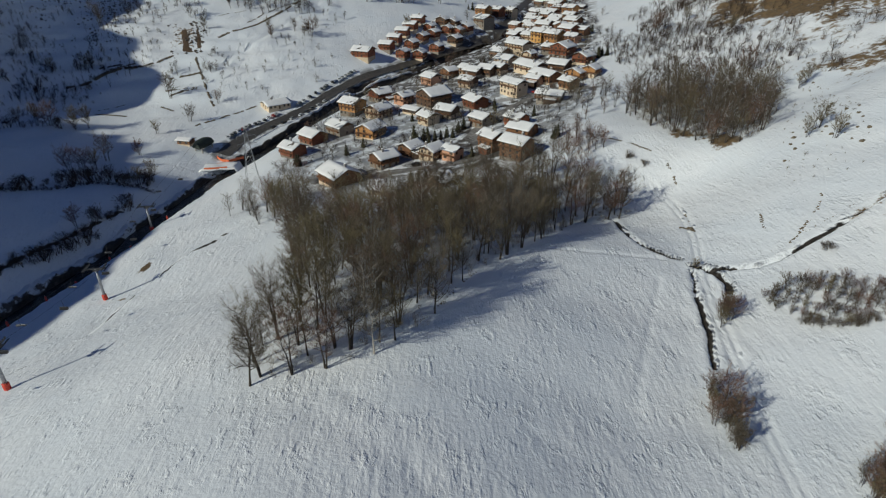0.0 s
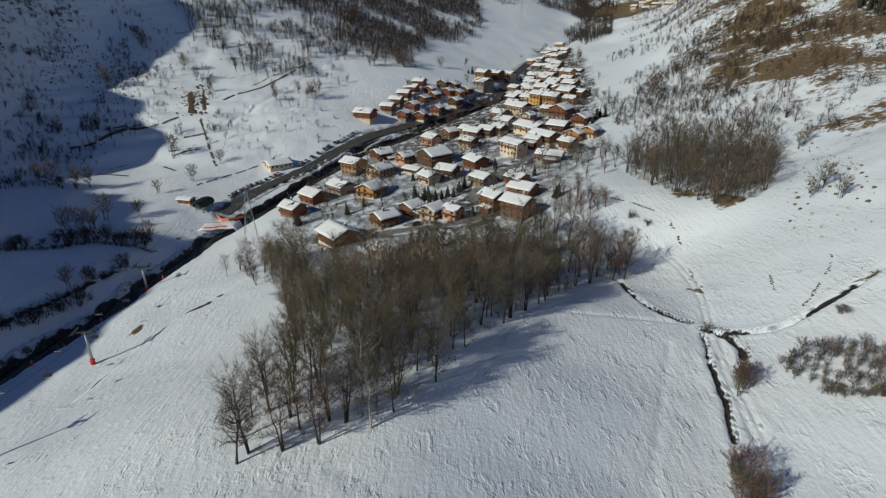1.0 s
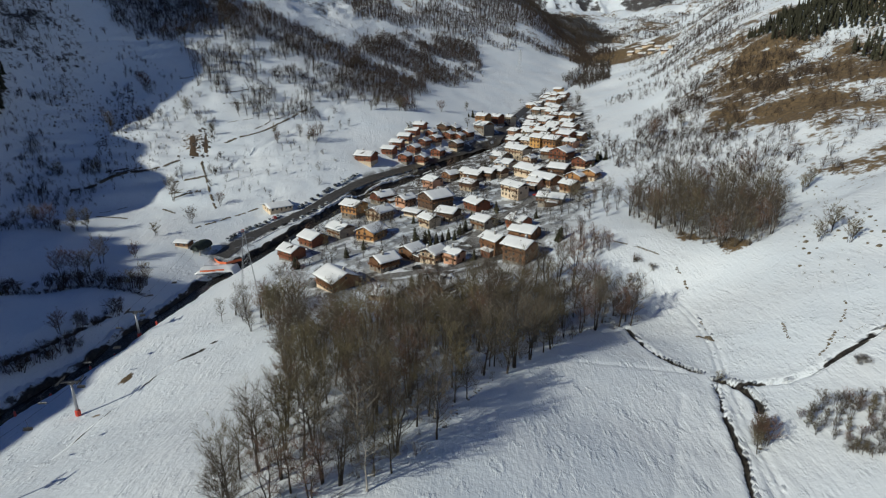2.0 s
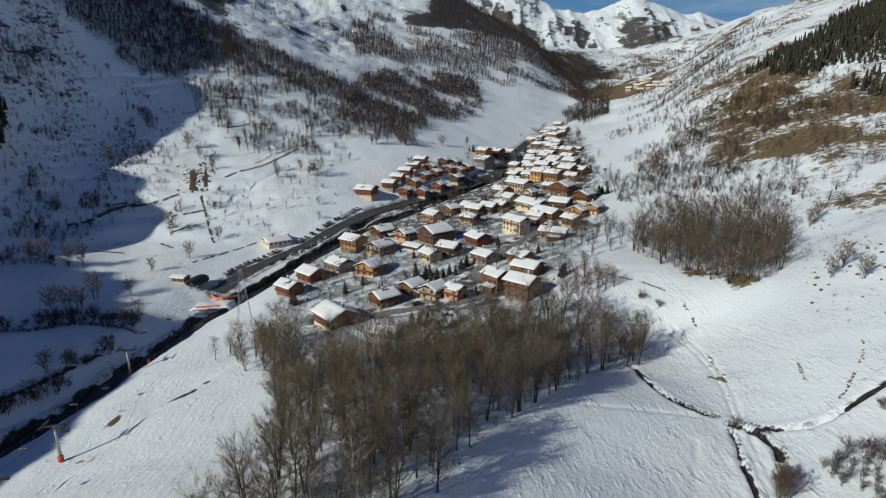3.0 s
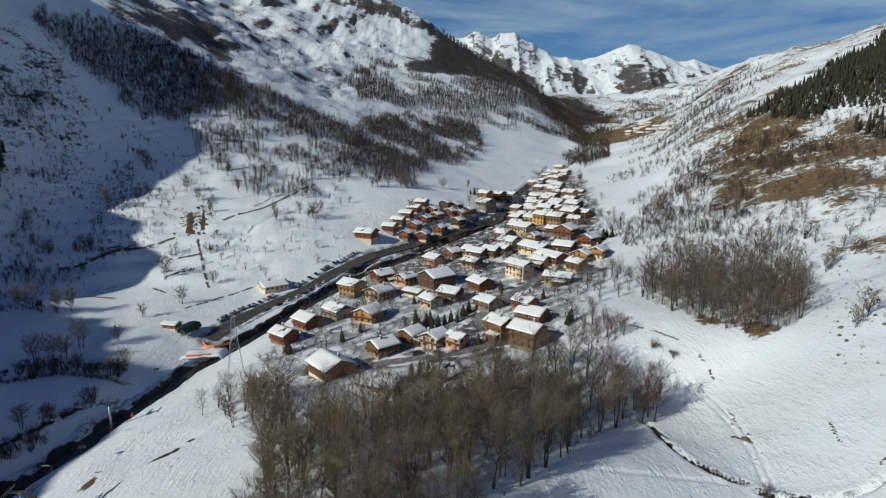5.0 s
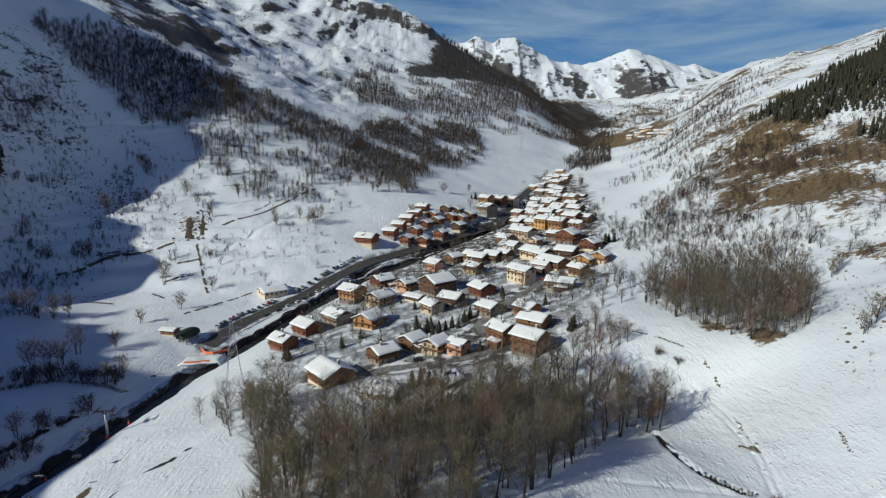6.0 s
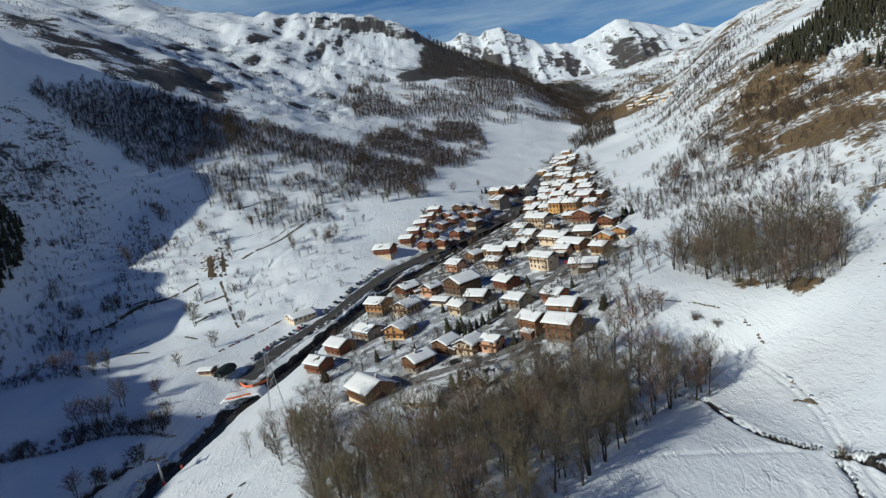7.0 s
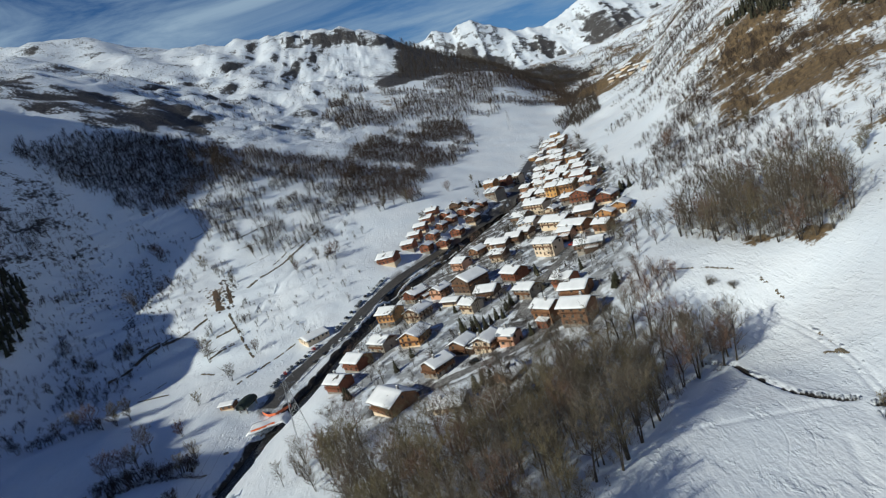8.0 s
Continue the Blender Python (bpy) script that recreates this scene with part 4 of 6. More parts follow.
massed("undergrowth", bushes, scatter(CLUMP, 3.4, 61, free, 600, 0), 62, TWIGS["grey"], 0.5, 1.4, "leafless undergrowth between the grove's trees", "shrubs")
# the thicket on the right slope and small stands
thicket = []
for i in range(4):
    kind, words = TREE_TAGS[(0, 2, 0, 1)[i]]
    w, t = bare_tree(140 + i, 12.0, (2, 3, 3, 2)[i], 10, 5, 7, 0.15, 0.05, 0.30)
    thicket.append(tree_thing("small_tree", w, t, BARK, TWIGS[kind], words))
planted(thicket, scatter(THICKET, 4.8, 8, None, 138), 9, 0.8, 1.45, "thicket above the field")
planted([thicket[1]], scatter(REDDISH, 3.4, 10, None, 34), 11, 0.5, 0.8, "reddish stand by the lane")
planted(thicket, [(75, 63), (77.5, 66), (79, 71), (81, 68), (73.5, 60), (80, 74.5), (76, 69)], 147, 0.45, 0.7, "trees by the lower brook")
planted(thicket, scatter(VILLAGE_EDGE, 7.0, 12, None, 30), 13, 0.5, 0.8, "trees at the edge of the village")
massed("undergrowth", bushes, scatter(THICKET, 3.2, 63, None, 240), 64, TWIGS["grey"], 0.8, 1.9, "leafless undergrowth of the thicket", "shrubs")
def clumped(size, level, seed):
    """Keeps places in loose clumps of that size."""
    return lambda x, y: fbm(x, y, size, 3, seed) > level


# single trees and shrubs on the fields
lone = [(-105, 457), (-113, 463), (-126, 446), (-176, 447), (-189, 459), (-202, 470), (-65, 532), (-62, 535), (-36, 548), (-40, 545), (-3, 576), (22, 605), (-217, 311), (-201, 318), (-168, 274), (-162, 318), (-147, 207), (-172, 259), (-143, 250), (-139, 257), (-157, 285), (-152, 340), (-100, 458), (-103, 461), (-130, 457), (-28, 503), (-240, 485), (-242, 431), (-234, 394), (-236, 390), (-254, 382), (159, 259), (162, 262), (130, 199), (135, 192), (135, 203), (-145, 371), (-177, 374), (154, 300), (167, 419), (145, 412), (173, 366), (-205, 312), (-222, 308), (-230, 305), (-168, 262), (-176, 256)]
shrub = []
for i in range(3):
    w, t = bare_tree(170 + i, 5.5, 5, 8, 4, 11, 0.05, 0.03, 0.34)
    shrub.append(tree_thing("shrub", w, t, BARK, TWIGS[("rust", "grey", "olive")[i]], "tall leafless shrub rising from the snow", "shrub"))
planted(shrub, lone, 65, 1.0, 1.75, "single trees on the fields")
near_shrubs = [(56, 92), (57.5, 87), (57, 81), (55, 77), (59, 90), (54, 84), (74, 66), (71, 64), (77, 68), (69, 117), (71, 119), (68, 114), (73, 143), (60, 214), (72, 216), (64, 197), (67, 200), (62, 200)]
rng_s = random.Random(67)
for cx, cy, n, rx, ry in ((56.3, 85, 6, 1.0, 8), (75, 66, 7, 4.0, 3.0), (69, 117, 3, 1.5, 3)):
    near_shrubs += [(cx + rng_s.uniform(-rx, rx), cy + rng_s.uniform(-ry, ry)) for _ in range(n)]
planted(shrub, near_shrubs, 66, 0.55, 0.95, "shrubs along the brook")
BROOK_SCRUB = [(81, 123), (80, 116), (83, 110.5), (92, 104), (106, 107), (106, 116), (97, 121), (88, 124)]
planted(shrub, scatter(BROOK_SCRUB, 2.0, 67, None, 80), 68, 0.3, 0.56, "scrub by the brook")


def along(line, gap, jitter, seed):
    """Places along a line."""
    rng, out = random.Random(seed), []
    for a, b in zip(line, line[1:]):
        n = max(1, int(math.hypot(b[0] - a[0], b[1] - a[1]) / gap))
        out += [(a[0] + (b[0] - a[0]) * (i + 0.5) / n + rng.uniform(-jitter, jitter), a[1] + (b[1] - a[1]) * (i + 0.5) / n + rng.uniform(-jitter, jitter)) for i in range(n)]
    return out


hedge = along([(-188, 226), (-180, 232), (-169, 243), (-157, 251), (-137, 252)], 1.3, 2.4, 70) + along([(-143, 210), (-140, 218), (-138, 225), (-137, 236)], 2.2, 1.8, 71) + along([(-158, 170), (-150, 182), (-146, 191), (-142, 199), (-138, 207)], 1.9, 1.8, 72) + along([(-250, 300), (-225, 306), (-205, 312)], 4.0, 2.5, 73)
mids = [slim_tree(200 + i, (11.0, 8.0, 9.5, 6.5, 10.0, 7.0, 5.0, 8.5)[i], 19, 0.13, (0.27, 0.3, 0.25, 0.36, 0.28, 0.33, 0.4, 0.27)[i]) for i in range(4)] + [brush(204 + i, (9.0, 10.0, 6.0, 7.5)[i], 4, 24, 0.12, (0.45, 0.36, 0.6, 0.5)[i]) for i in range(4)]
hedges = [brush(250 + i, 8.0, 5, 34, 0.17, 0.75) for i in range(4)]
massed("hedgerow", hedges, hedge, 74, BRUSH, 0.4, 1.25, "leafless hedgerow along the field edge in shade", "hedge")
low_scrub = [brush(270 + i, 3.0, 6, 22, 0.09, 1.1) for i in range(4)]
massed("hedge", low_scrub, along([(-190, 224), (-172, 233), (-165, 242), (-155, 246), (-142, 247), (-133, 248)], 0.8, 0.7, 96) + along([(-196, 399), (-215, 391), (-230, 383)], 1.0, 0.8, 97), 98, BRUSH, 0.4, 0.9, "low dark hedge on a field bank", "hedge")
brook_rows = along([(57.5, 93), (56.5, 86), (56, 78)], 0.55, 1.1, 99) + along([(71, 63), (80, 69)], 0.7, 1.6, 100) + along([(83, 110), (92, 104.5), (104, 107)], 0.7, 1.0, 101) + along([(76.5, 230), (78, 228)], 0.5, 0.7, 103) + along([(81, 222), (82.5, 221)], 0.5, 0.5, 104) + along([(101, 134.5), (104, 135.5)], 0.6, 0.8, 105)
massed("brook_scrub", low_scrub, brook_rows, 102, TWIGS["grey"], 0.5, 1.15, "dense leafless scrub along the brook", "shrubs")
# far woods, nobody could count them
fars = [slim_tree(220 + i, 9.0, 9, 0.36, 0.3) for i in range(3)] + [brush(224 + i, 8.5, 2, 13, 0.34, 0.5) for i in range(2)]
scrub = [brush(230 + i, 4.2, 5, 17, 0.10, 0.9) for i in range(3)] + [slim_tree(233 + i, 5.0, 11, 0.09, 0.3) for i in range(3)]
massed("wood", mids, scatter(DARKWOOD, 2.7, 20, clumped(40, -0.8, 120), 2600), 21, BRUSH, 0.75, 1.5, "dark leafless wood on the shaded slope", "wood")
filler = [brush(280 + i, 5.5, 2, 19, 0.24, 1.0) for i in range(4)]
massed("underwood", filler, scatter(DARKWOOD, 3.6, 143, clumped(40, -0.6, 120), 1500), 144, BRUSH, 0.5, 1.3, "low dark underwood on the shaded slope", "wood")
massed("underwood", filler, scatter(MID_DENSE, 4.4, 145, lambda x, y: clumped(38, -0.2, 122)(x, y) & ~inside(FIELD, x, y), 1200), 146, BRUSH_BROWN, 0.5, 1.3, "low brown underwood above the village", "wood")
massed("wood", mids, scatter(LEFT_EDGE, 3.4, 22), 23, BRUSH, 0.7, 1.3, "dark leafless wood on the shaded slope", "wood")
massed("wood", mids, scatter(MID_SPARSE, 3.4, 24, clumped(20, -0.22, 121), 1150), 25, BRUSH, 0.75, 1.75, "scattered leafless trees on a snowy terrace", "wood")
massed("wood", mids, scatter(MID_DENSE, 3.0, 26, lambda x, y: clumped(38, -0.55, 122)(x, y) & ~inside(FIELD, x, y), 3200), 27, BRUSH_BROWN, 0.75, 1.5, "leafless wood above the village", "wood")
STRIP = [(-240, 690), (-217, 700), (-179, 685), (-93, 690), (-82, 640), (-99, 625), (-156, 620), (-194, 600), (-225, 625)]
massed("wood", mids, scatter(STRIP, 2.7, 38, clumped(45, -0.55, 123), 2100), 39, BRUSH_BROWN, 0.8, 1.45, "brown leafless wood below the crags", "wood")
patchy = lambda x, y: clumped(90, -0.5, 77)(x, y) & ~inside(FIELD, x, y)
massed("wood", fars, scatter(BAND, 4.3, 28, patchy, 7500), 29, BRUSH_BROWN, 0.9, 1.6, "brown leafless wood along the valley side", "wood")
# the darker brushwood here replaces shade that the slope does not get
massed("wood", fars, scatter(FAR_SLOPE, 6.0, 112, clumped(120, -0.75, 131), 4600), 113, BRUSH, 1.0, 1.9, "leafless wood on the far slope, darkened in place of shade", "wood")
HIGH_TERRACE = [(-165, 660), (-120, 720), (-60, 860), (60, 950), (60, 890), (-40, 835), (-95, 715)]
massed("wood", mids, scatter(HIGH_TERRACE, 6.0, 114, clumped(40, 0.0, 132), 350), 115, BRUSH, 0.5, 1.2, "rows of leafless trees on high snowy terraces", "wood")
massed("wood", fars, scatter(RAVINE, 4.8, 30, None, 1000), 31, BRUSH, 1.0, 1.6, "dark leafless wood in the ravine", "wood")
UPPER_RIGHT = [(118, 360), (180, 300), (290, 380), (330, 420), (330, 470), (270, 540), (300, 700), (420, 900), (300, 930), (190, 640), (140, 480)]
massed("shrubs", scrub, scatter(HILL_BUSH, 2.8, 32, clumped(35, -0.35, 124), 2100), 33, BRUSH_BROWN, 0.5, 1.9, "leafless shrubs on the brown hillside", "shrubs")
massed("shrubs", scrub, scatter(UPPER_RIGHT, 4.0, 75, clumped(40, -0.25, 125), 2600), 76, BRUSH_BROWN, 0.4, 1.6, "scattered shrubs on the sunny hillside", "shrubs")
MID_RIGHT = [(112, 300), (112, 365), (150, 360), (200, 340), (215, 300), (175, 265), (152, 262), (150, 290), (128, 308)]
RIGHT_FAR = [(240, 560), (330, 640), (470, 900), (640, 1250), (560, 1300), (400, 1000), (300, 800), (215, 640)]
massed("shrubs", fars, scatter(RIGHT_FAR, 4.8, 140, clumped(60, -0.25, 141), 2600), 142, BRUSH_BROWN, 0.25, 0.9, "scattered shrubs on the far sunny slope", "shrubs")
massed("shrubs", scrub, scatter(MID_RIGHT, 3.6, 84, clumped(24, -0.2, 126), 600), 85, BRUSH_BROWN, 0.5, 1.9, "leafless shrubs above the thicket", "shrubs")
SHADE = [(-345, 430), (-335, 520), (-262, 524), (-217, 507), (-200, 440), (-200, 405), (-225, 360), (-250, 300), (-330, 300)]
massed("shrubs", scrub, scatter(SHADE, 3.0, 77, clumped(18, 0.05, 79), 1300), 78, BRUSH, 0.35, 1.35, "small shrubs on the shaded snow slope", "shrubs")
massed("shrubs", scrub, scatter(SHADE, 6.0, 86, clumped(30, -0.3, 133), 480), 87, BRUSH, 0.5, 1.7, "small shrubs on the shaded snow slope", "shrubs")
LEFT_LIT = [(-200, 400), (-160, 375), (-115, 372), (-75, 420), (-85, 500), (-120, 475), (-150, 440), (-200, 440)]
massed("shrubs", mids, scatter(LEFT_LIT, 6.0, 88, clumped(22, 0.08, 127), 200), 89, BRUSH, 0.3, 0.95, "shrubs along the terraces", "shrubs")
HIGH_LEFT = [(-560, 820), (-300, 700), (-200, 720), (-120, 780), (-80, 1030), (-250, 1250), (-600, 1250)]
massed("shrubs", fars, scatter(HIGH_LEFT, 9.0, 110, clumped(90, 0.2, 128), 1200), 111, BRUSH, 0.3, 0.9, "scrub on the high slope", "shrubs")
FAR_FLOOR = [(330, 1250), (450, 1250), (760, 1700), (1000, 2300), (700, 2300), (450, 1600)]
massed("wood", fars, scatter(FAR_FLOOR, 15, 80, clumped(160, 0.0, 129), 1500), 81, BRUSH, 1.0, 2.2, "scattered woods of the upper valley", "wood")
UPPER_VALLEY = [(420, 1300), (640, 1500), (900, 2100), (1300, 3000), (1000, 3200), (640, 2650), (480, 1900), (380, 1400)]
massed("wood", fars, scatter(UPPER_VALLEY, 15, 151, clumped(130, 0.1, 152), 1500), 153, BRUSH_BROWN, 0.8, 1.8, "loose woods and hedges of the upper valley", "wood")
spruces = [far_spruce(240 + i, 13.0, 2.5) for i in range(5)]
massed("conifer_wood", spruces, scatter(CONIFERS, 3.1, 34, clumped(50, -0.7, 150), 3400), 35, NEEDLES, 0.4, 0.95, "dark green conifer wood on the sunny ridge", "wood")
massed("conifer_wood", spruces, scatter(CONIFERS_LOW, 5.4, 36, None, 120), 37, NEEDLES, 0.6, 1.1, "dark green conifers on the sunny slope", "wood")
SHADE_CONIFERS = [(-352, 446), (-330, 440), (-314, 437), (-303, 412), (-298, 385), (-304, 372), (-345, 360)]
massed("conifer_wood", spruces, scatter(SHADE_CONIFERS, 3.6, 82, None, 230), 83, NEEDLES, 0.7, 1.2, "black-green conifers in the shade", "wood")


# ---- chalets ----
def window_kit():
    """One window, built once: frame with mullion, two shutters, a sill, and its pane. Faces -y, 1 m wide, 1.2 m high."""
    xs, zs = (-0.62, -0.54, -0.03, 0.03, 0.54, 0.62), (-0.08, 0.0, 1.3, 1.38)
    s = Shape()
    for d in (-0.08, 0.02):
        s.v += [(x, d, z) for z in zs for x in xs]
    solid_cell = lambda i, j: 0 <= i < 5 and 0 <= j < 3 and not (j == 1 and i in (1, 3))
    for j in range(3):
        for i in range(5):
            if not solid_cell(i, j):
                continue
            a = j * 6 + i
            s.f.append((a, a + 1, a + 7, a + 6))
            for (p, q), (di, dj) in (((a, a + 1), (0, -1)), ((a + 1, a + 7), (1, 0)), ((a + 7, a + 6), (0, 1)), ((a + 6, a), (-1, 0))):
                if not solid_cell(i + di, j + dj):
                    s.f.append((q, p, p + 24, q + 24))
    frame_ob = s.make("window", FRAME)
    pane_ob = Shape().box(-0.54, -0.035, 0.0, 0.54, -0.015, 1.3).make("pane", PANE)
    sh = Shape().box(-0.22, -0.06, -0.02, 0.22, 0.0, 1.22).box(-0.17, -0.085, 0.12, 0.17, -0.058, 0.24).box(-0.17, -0.085, 0.95, 0.17, -0.058, 1.07)
    return frame_ob, pane_ob, sh.make("shutter", FRAME)


WINDOW, WPANE, SHUTTER = window_kit()
DOOR = Shape().box(-0.55, -0.08, 0, 0.55, 0.02, 2.1).box(-0.4, -0.1, 0.2, 0.4, -0.078, 1.0).box(-0.4, -0.1, 1.15, 0.4, -0.078, 1.95).make("door", FRAME)
CHIMNEY = Shape().box(-0.45, -0.45, -1.2, 0.45, 0.45, 1.3).box(-0.55, -0.55, 1.3, 0.55, 0.55, 1.42).box(-0.35, -0.35, 1.42, 0.35, 0.35, 1.62).make("chimney", CONCRETE)
CHIMNEY_SNOW = Shape().tube([(0, 0, 1.62), (0, 0, 1.8), (0, 0, 1.92)], [0.5, 0.46, 0.2], 8).make("snow_cap", ROOF_SNOW)
# the kits themselves serve on the first chalet
KIT_USED = {}


def fit_kit(name, ob, parent, m):
    """Puts a kit under parent: the original the first time, then further objects on its mesh."""
    if ob.name not in KIT_USED:
        KIT_USED[ob.name] = 1
        ob.parent, ob.matrix_basis = parent, m
        return ob
    return again(name, ob, parent, m)


def roof_snow(name, L, W, rise, over, thick, seed, parent, gone=0.0):
    """A soft uneven blanket of snow on a pitched roof, hanging a little over the eaves."""
    rng = np.random.RandomState(seed)
    nx, ny = 11, 11
    xs = np.linspace(-L / 2 - over, L / 2 + over, nx)
    ys = np.linspace(-W / 2 - over, W / 2 + over, ny)
    X, Y = np.meshgrid(xs, ys)
    ed = np.minimum(np.minimum(X - xs[0], xs[-1] - X), np.minimum(Y - ys[0], ys[-1] - Y))
    depth = thick * (0.72 + 0.28 * smooth(0, 0.6, ed)) * (1 + 0.22 * fbm(X + seed * 7, Y, 2.6, 3, seed % 50))
    if gone:
        depth = depth * smooth(gone - 0.35, gone + 0.1, fbm(X + seed * 3, Y + seed, 4.5, 3, seed % 40) + 0.6) - 0.03
    slopez = rise * (1 - np.abs(Y) / (W / 2)) + 0.24
    X, Y = X + rng.uniform(-0.08, 0.08, X.shape), Y + rng.uniform(-0.08, 0.08, X.shape)
    top = np.stack([X, Y, slopez + depth], -1).reshape(-1, 3)
    low = np.stack([X, Y, slopez - 0.01], -1).reshape(-1, 3)
    k = np.arange(nx * ny).reshape(ny, nx)
    faces = np.stack([k[:-1, :-1], k[:-1, 1:], k[1:, 1:], k[1:, :-1]], -1).reshape(-1, 4).tolist()
    rim = list(k[0, :]) + list(k[1:, -1]) + list(k[-1, -2::-1]) + list(k[-2:0:-1, 0])
    n = nx * ny
    for a, b in zip(rim, rim[1:] + rim[:1]):
        faces.append([a, a + n, b + n, b])
    return solid(name, np.concatenate([top, low]), faces, ROOF_SNOW, parent, "thick layer of snow", True)


CHALETS = []


def chalet(x, y, yaw, L, W, storeys, style, label, low="cream", pitch=0.44, snow=0.3, gone=0.0, balcony=True, name="chalet", category="chalet", roof=None, group="chalets of the village"):
    """A house with its ridge along local x: masonry storey, timber above, two-pitch roof under snow, windows, balcony, chimney."""
    seed = len(CHALETS) + 1
    rng = random.Random(900 + seed)
    c, s = math.cos(radians(yaw)), math.sin(radians(yaw))
    corners = [(x + c * a * L / 2 - s * b * W / 2, y + s * a * L / 2 + c * b * W / 2) for a in (-1, 1) for b in (-1, 1)]
    z = sum(height(*p) for p in corners) / 4 - 0.2
    root = empty(name, pose(x, y, z, 0, 0, yaw))
    tagged(root, label, category, group)
    CHALETS.append((x, y, 0.55 * math.hypot(L, W)))
    H = storeys * 2.5 + 0.35
    rise = pitch * W / 2
    split = H if style in PLASTER else (rng.choice((0.7, 0.9, 2.6)) if storeys > 1 and y < 430 else 0.7)
    Shape().box(-L / 2, -W / 2, -4, L / 2, W / 2, split).make("ground_storey", PLASTER[style if style in PLASTER else low], root)
    up = Shape()
    e = 0.06 if split < H else 0.0
    k0 = [(-L / 2 - e, -W / 2 - e), (L / 2 + e, -W / 2 - e), (L / 2 + e, W / 2 + e), (-L / 2 - e, W / 2 + e)]
    up.v += [(a, b, split) for a, b in k0] + [(a, b, H) for a, b in k0] + [(-L / 2 - e, 0, H + rise), (L / 2 + e, 0, H + rise)]
    up.f += [(3, 2, 1, 0), (0, 1, 5, 4), (2, 3, 7, 6), (1, 2, 6, 9, 5), (3, 0, 4, 8, 7), (4, 5, 9, 8), (6, 7, 8, 9)]
    if split >= H:
        up.f = up.f[3:5] + up.f[5:]
        up.f = [(5, 6, 9), (7, 4, 8), (4, 5, 9, 8), (6, 7, 8, 9), (7, 6, 5, 4)]
        up.make("gable", TIMBER["timber" if rng.random() < 0.6 else "dark"], root)
    else:
        up.make("upper_storey", TIMBER[style], root)
    over = 1.2 if L > 8 else 0.9
    drop = over * rise / (W / 2)
    rf = Shape()
    for zz in (0.0, 0.22):
        rf.v += [(-L / 2 - over, -W / 2 - over, H - drop + zz), (L / 2 + over, -W / 2 - over, H - drop + zz), (L / 2 + over, 0, H + rise + zz), (-L / 2 - over, 0, H + rise + zz), (L / 2 + over, W / 2 + over, H - drop + zz), (-L / 2 - over, W / 2 + over, H - drop + zz)]
    rf.f += [(6, 7, 8, 9), (9, 8, 10, 11), (3, 2, 1, 0), (5, 4, 2, 3), (0, 1, 7, 6), (4, 5, 11, 10), (1, 2, 8, 7), (2, 4, 10, 8), (5, 3, 9, 11), (3, 0, 6, 9)]
    rf.make("roof", roof or ROOF, root)
    if snow:
        cover = roof_snow("roof_snow", L, W, rise, over - 0.08, snow, seed, root, gone)
        cover.location.z = H
    # a lower wing under its own snowy lean-to roof
    if rng.random() < 0.42 and name != "shed":
        side = rng.choice((-1, 1))
        wl_, wd_, wh_ = L * rng.uniform(0.4, 0.7), rng.uniform(2.2, 3.6), rng.uniform(2.1, 2.9)
        u0 = rng.uniform(-0.5, 0.5) * (L - wl_) - wl_ / 2
        y0, y1 = side * W / 2, side * (W / 2 + wd_)
        wing = Shape().box(u0, min(y0, y1) + (0.01 if side > 0 else 0), -3, u0 + wl_, max(y0, y1) - (0.01 if side < 0 else 0), wh_).make("annex", TIMBER[rng.choice(("timber", "dark", "red"))], root)
        ya, yb, za, zb = y0, y1 + side * 0.5, wh_ + 0.75, wh_ + 0.05
        for nm, lift, mt in (("annex_roof", 0.0, ROOF), ("annex_snow", 0.14, ROOF_SNOW)):
            th = 0.14 if lift == 0 else 0.28
            lid = Shape()
            lid.v += [(xx, yy, zz + lift + k) for k in (0, th) for xx, yy, zz in ((u0 - 0.4, ya, za), (u0 + wl_ + 0.4, ya, za), (u0 + wl_ + 0.4, yb, zb), (u0 - 0.4, yb, zb))]
            lid.f += [(3, 2, 1, 0), (4, 5, 6, 7), (0, 1, 5, 4), (1, 2, 6, 5), (2, 3, 7, 6), (3, 0, 4, 7)]
            if side > 0:
                lid.f = [q[::1] for q in lid.f]
            else:
                lid.f = [q[::-1] for q in lid.f]
            lid.make(nm, mt, wing)
    # openings on all four walls
    for f in range(storeys):
        for wall, span, deep in ((0, L, W / 2), (1, W, L / 2), (2, L, W / 2), (3, W, L / 2)):
            n = max(2, int(span / 2.9))
            upper = (f > 0 or split < 1) and split < H
            for i in range(n):
                if rng.random() < (0.18 if wall in (0, 3) else 0.88):
                    continue
                u = (i + 0.5) / n * span - span / 2 + rng.uniform(-0.15, 0.15)
                m = pose(0, 0, 0, 0, 0, 90 * wall) @ pose(u, -deep - (e if upper else 0.0), 0.55 + 2.5 * f + 0.55)
                if f == 0 and split > 1 and wall in (0, 3) and i == n // 2:
                    fit_kit("door", DOOR, root, m @ pose(0, 0, -0.95))
                    continue
                w = fit_kit("window", WINDOW, root, m)
                fit_kit("pane", WPANE, w, Matrix())
                if y < 320 and wall in (0, 3) and rng.random() < 0.4:
                    for side in (-0.8, 0.8):
                        fit_kit("shutter", SHUTTER, w, pose(side, 0, 0))
    # a window high in each gable
    for wall in (1, 3):
        if rise > 1.5:
            w = fit_kit("window", WINDOW, root, pose(0, 0, 0, 0, 0, 90 * wall) @ pose(0, -L / 2 - e, H + 0.1) @ Matrix.Diagonal((0.8, 1, 0.8, 1)))
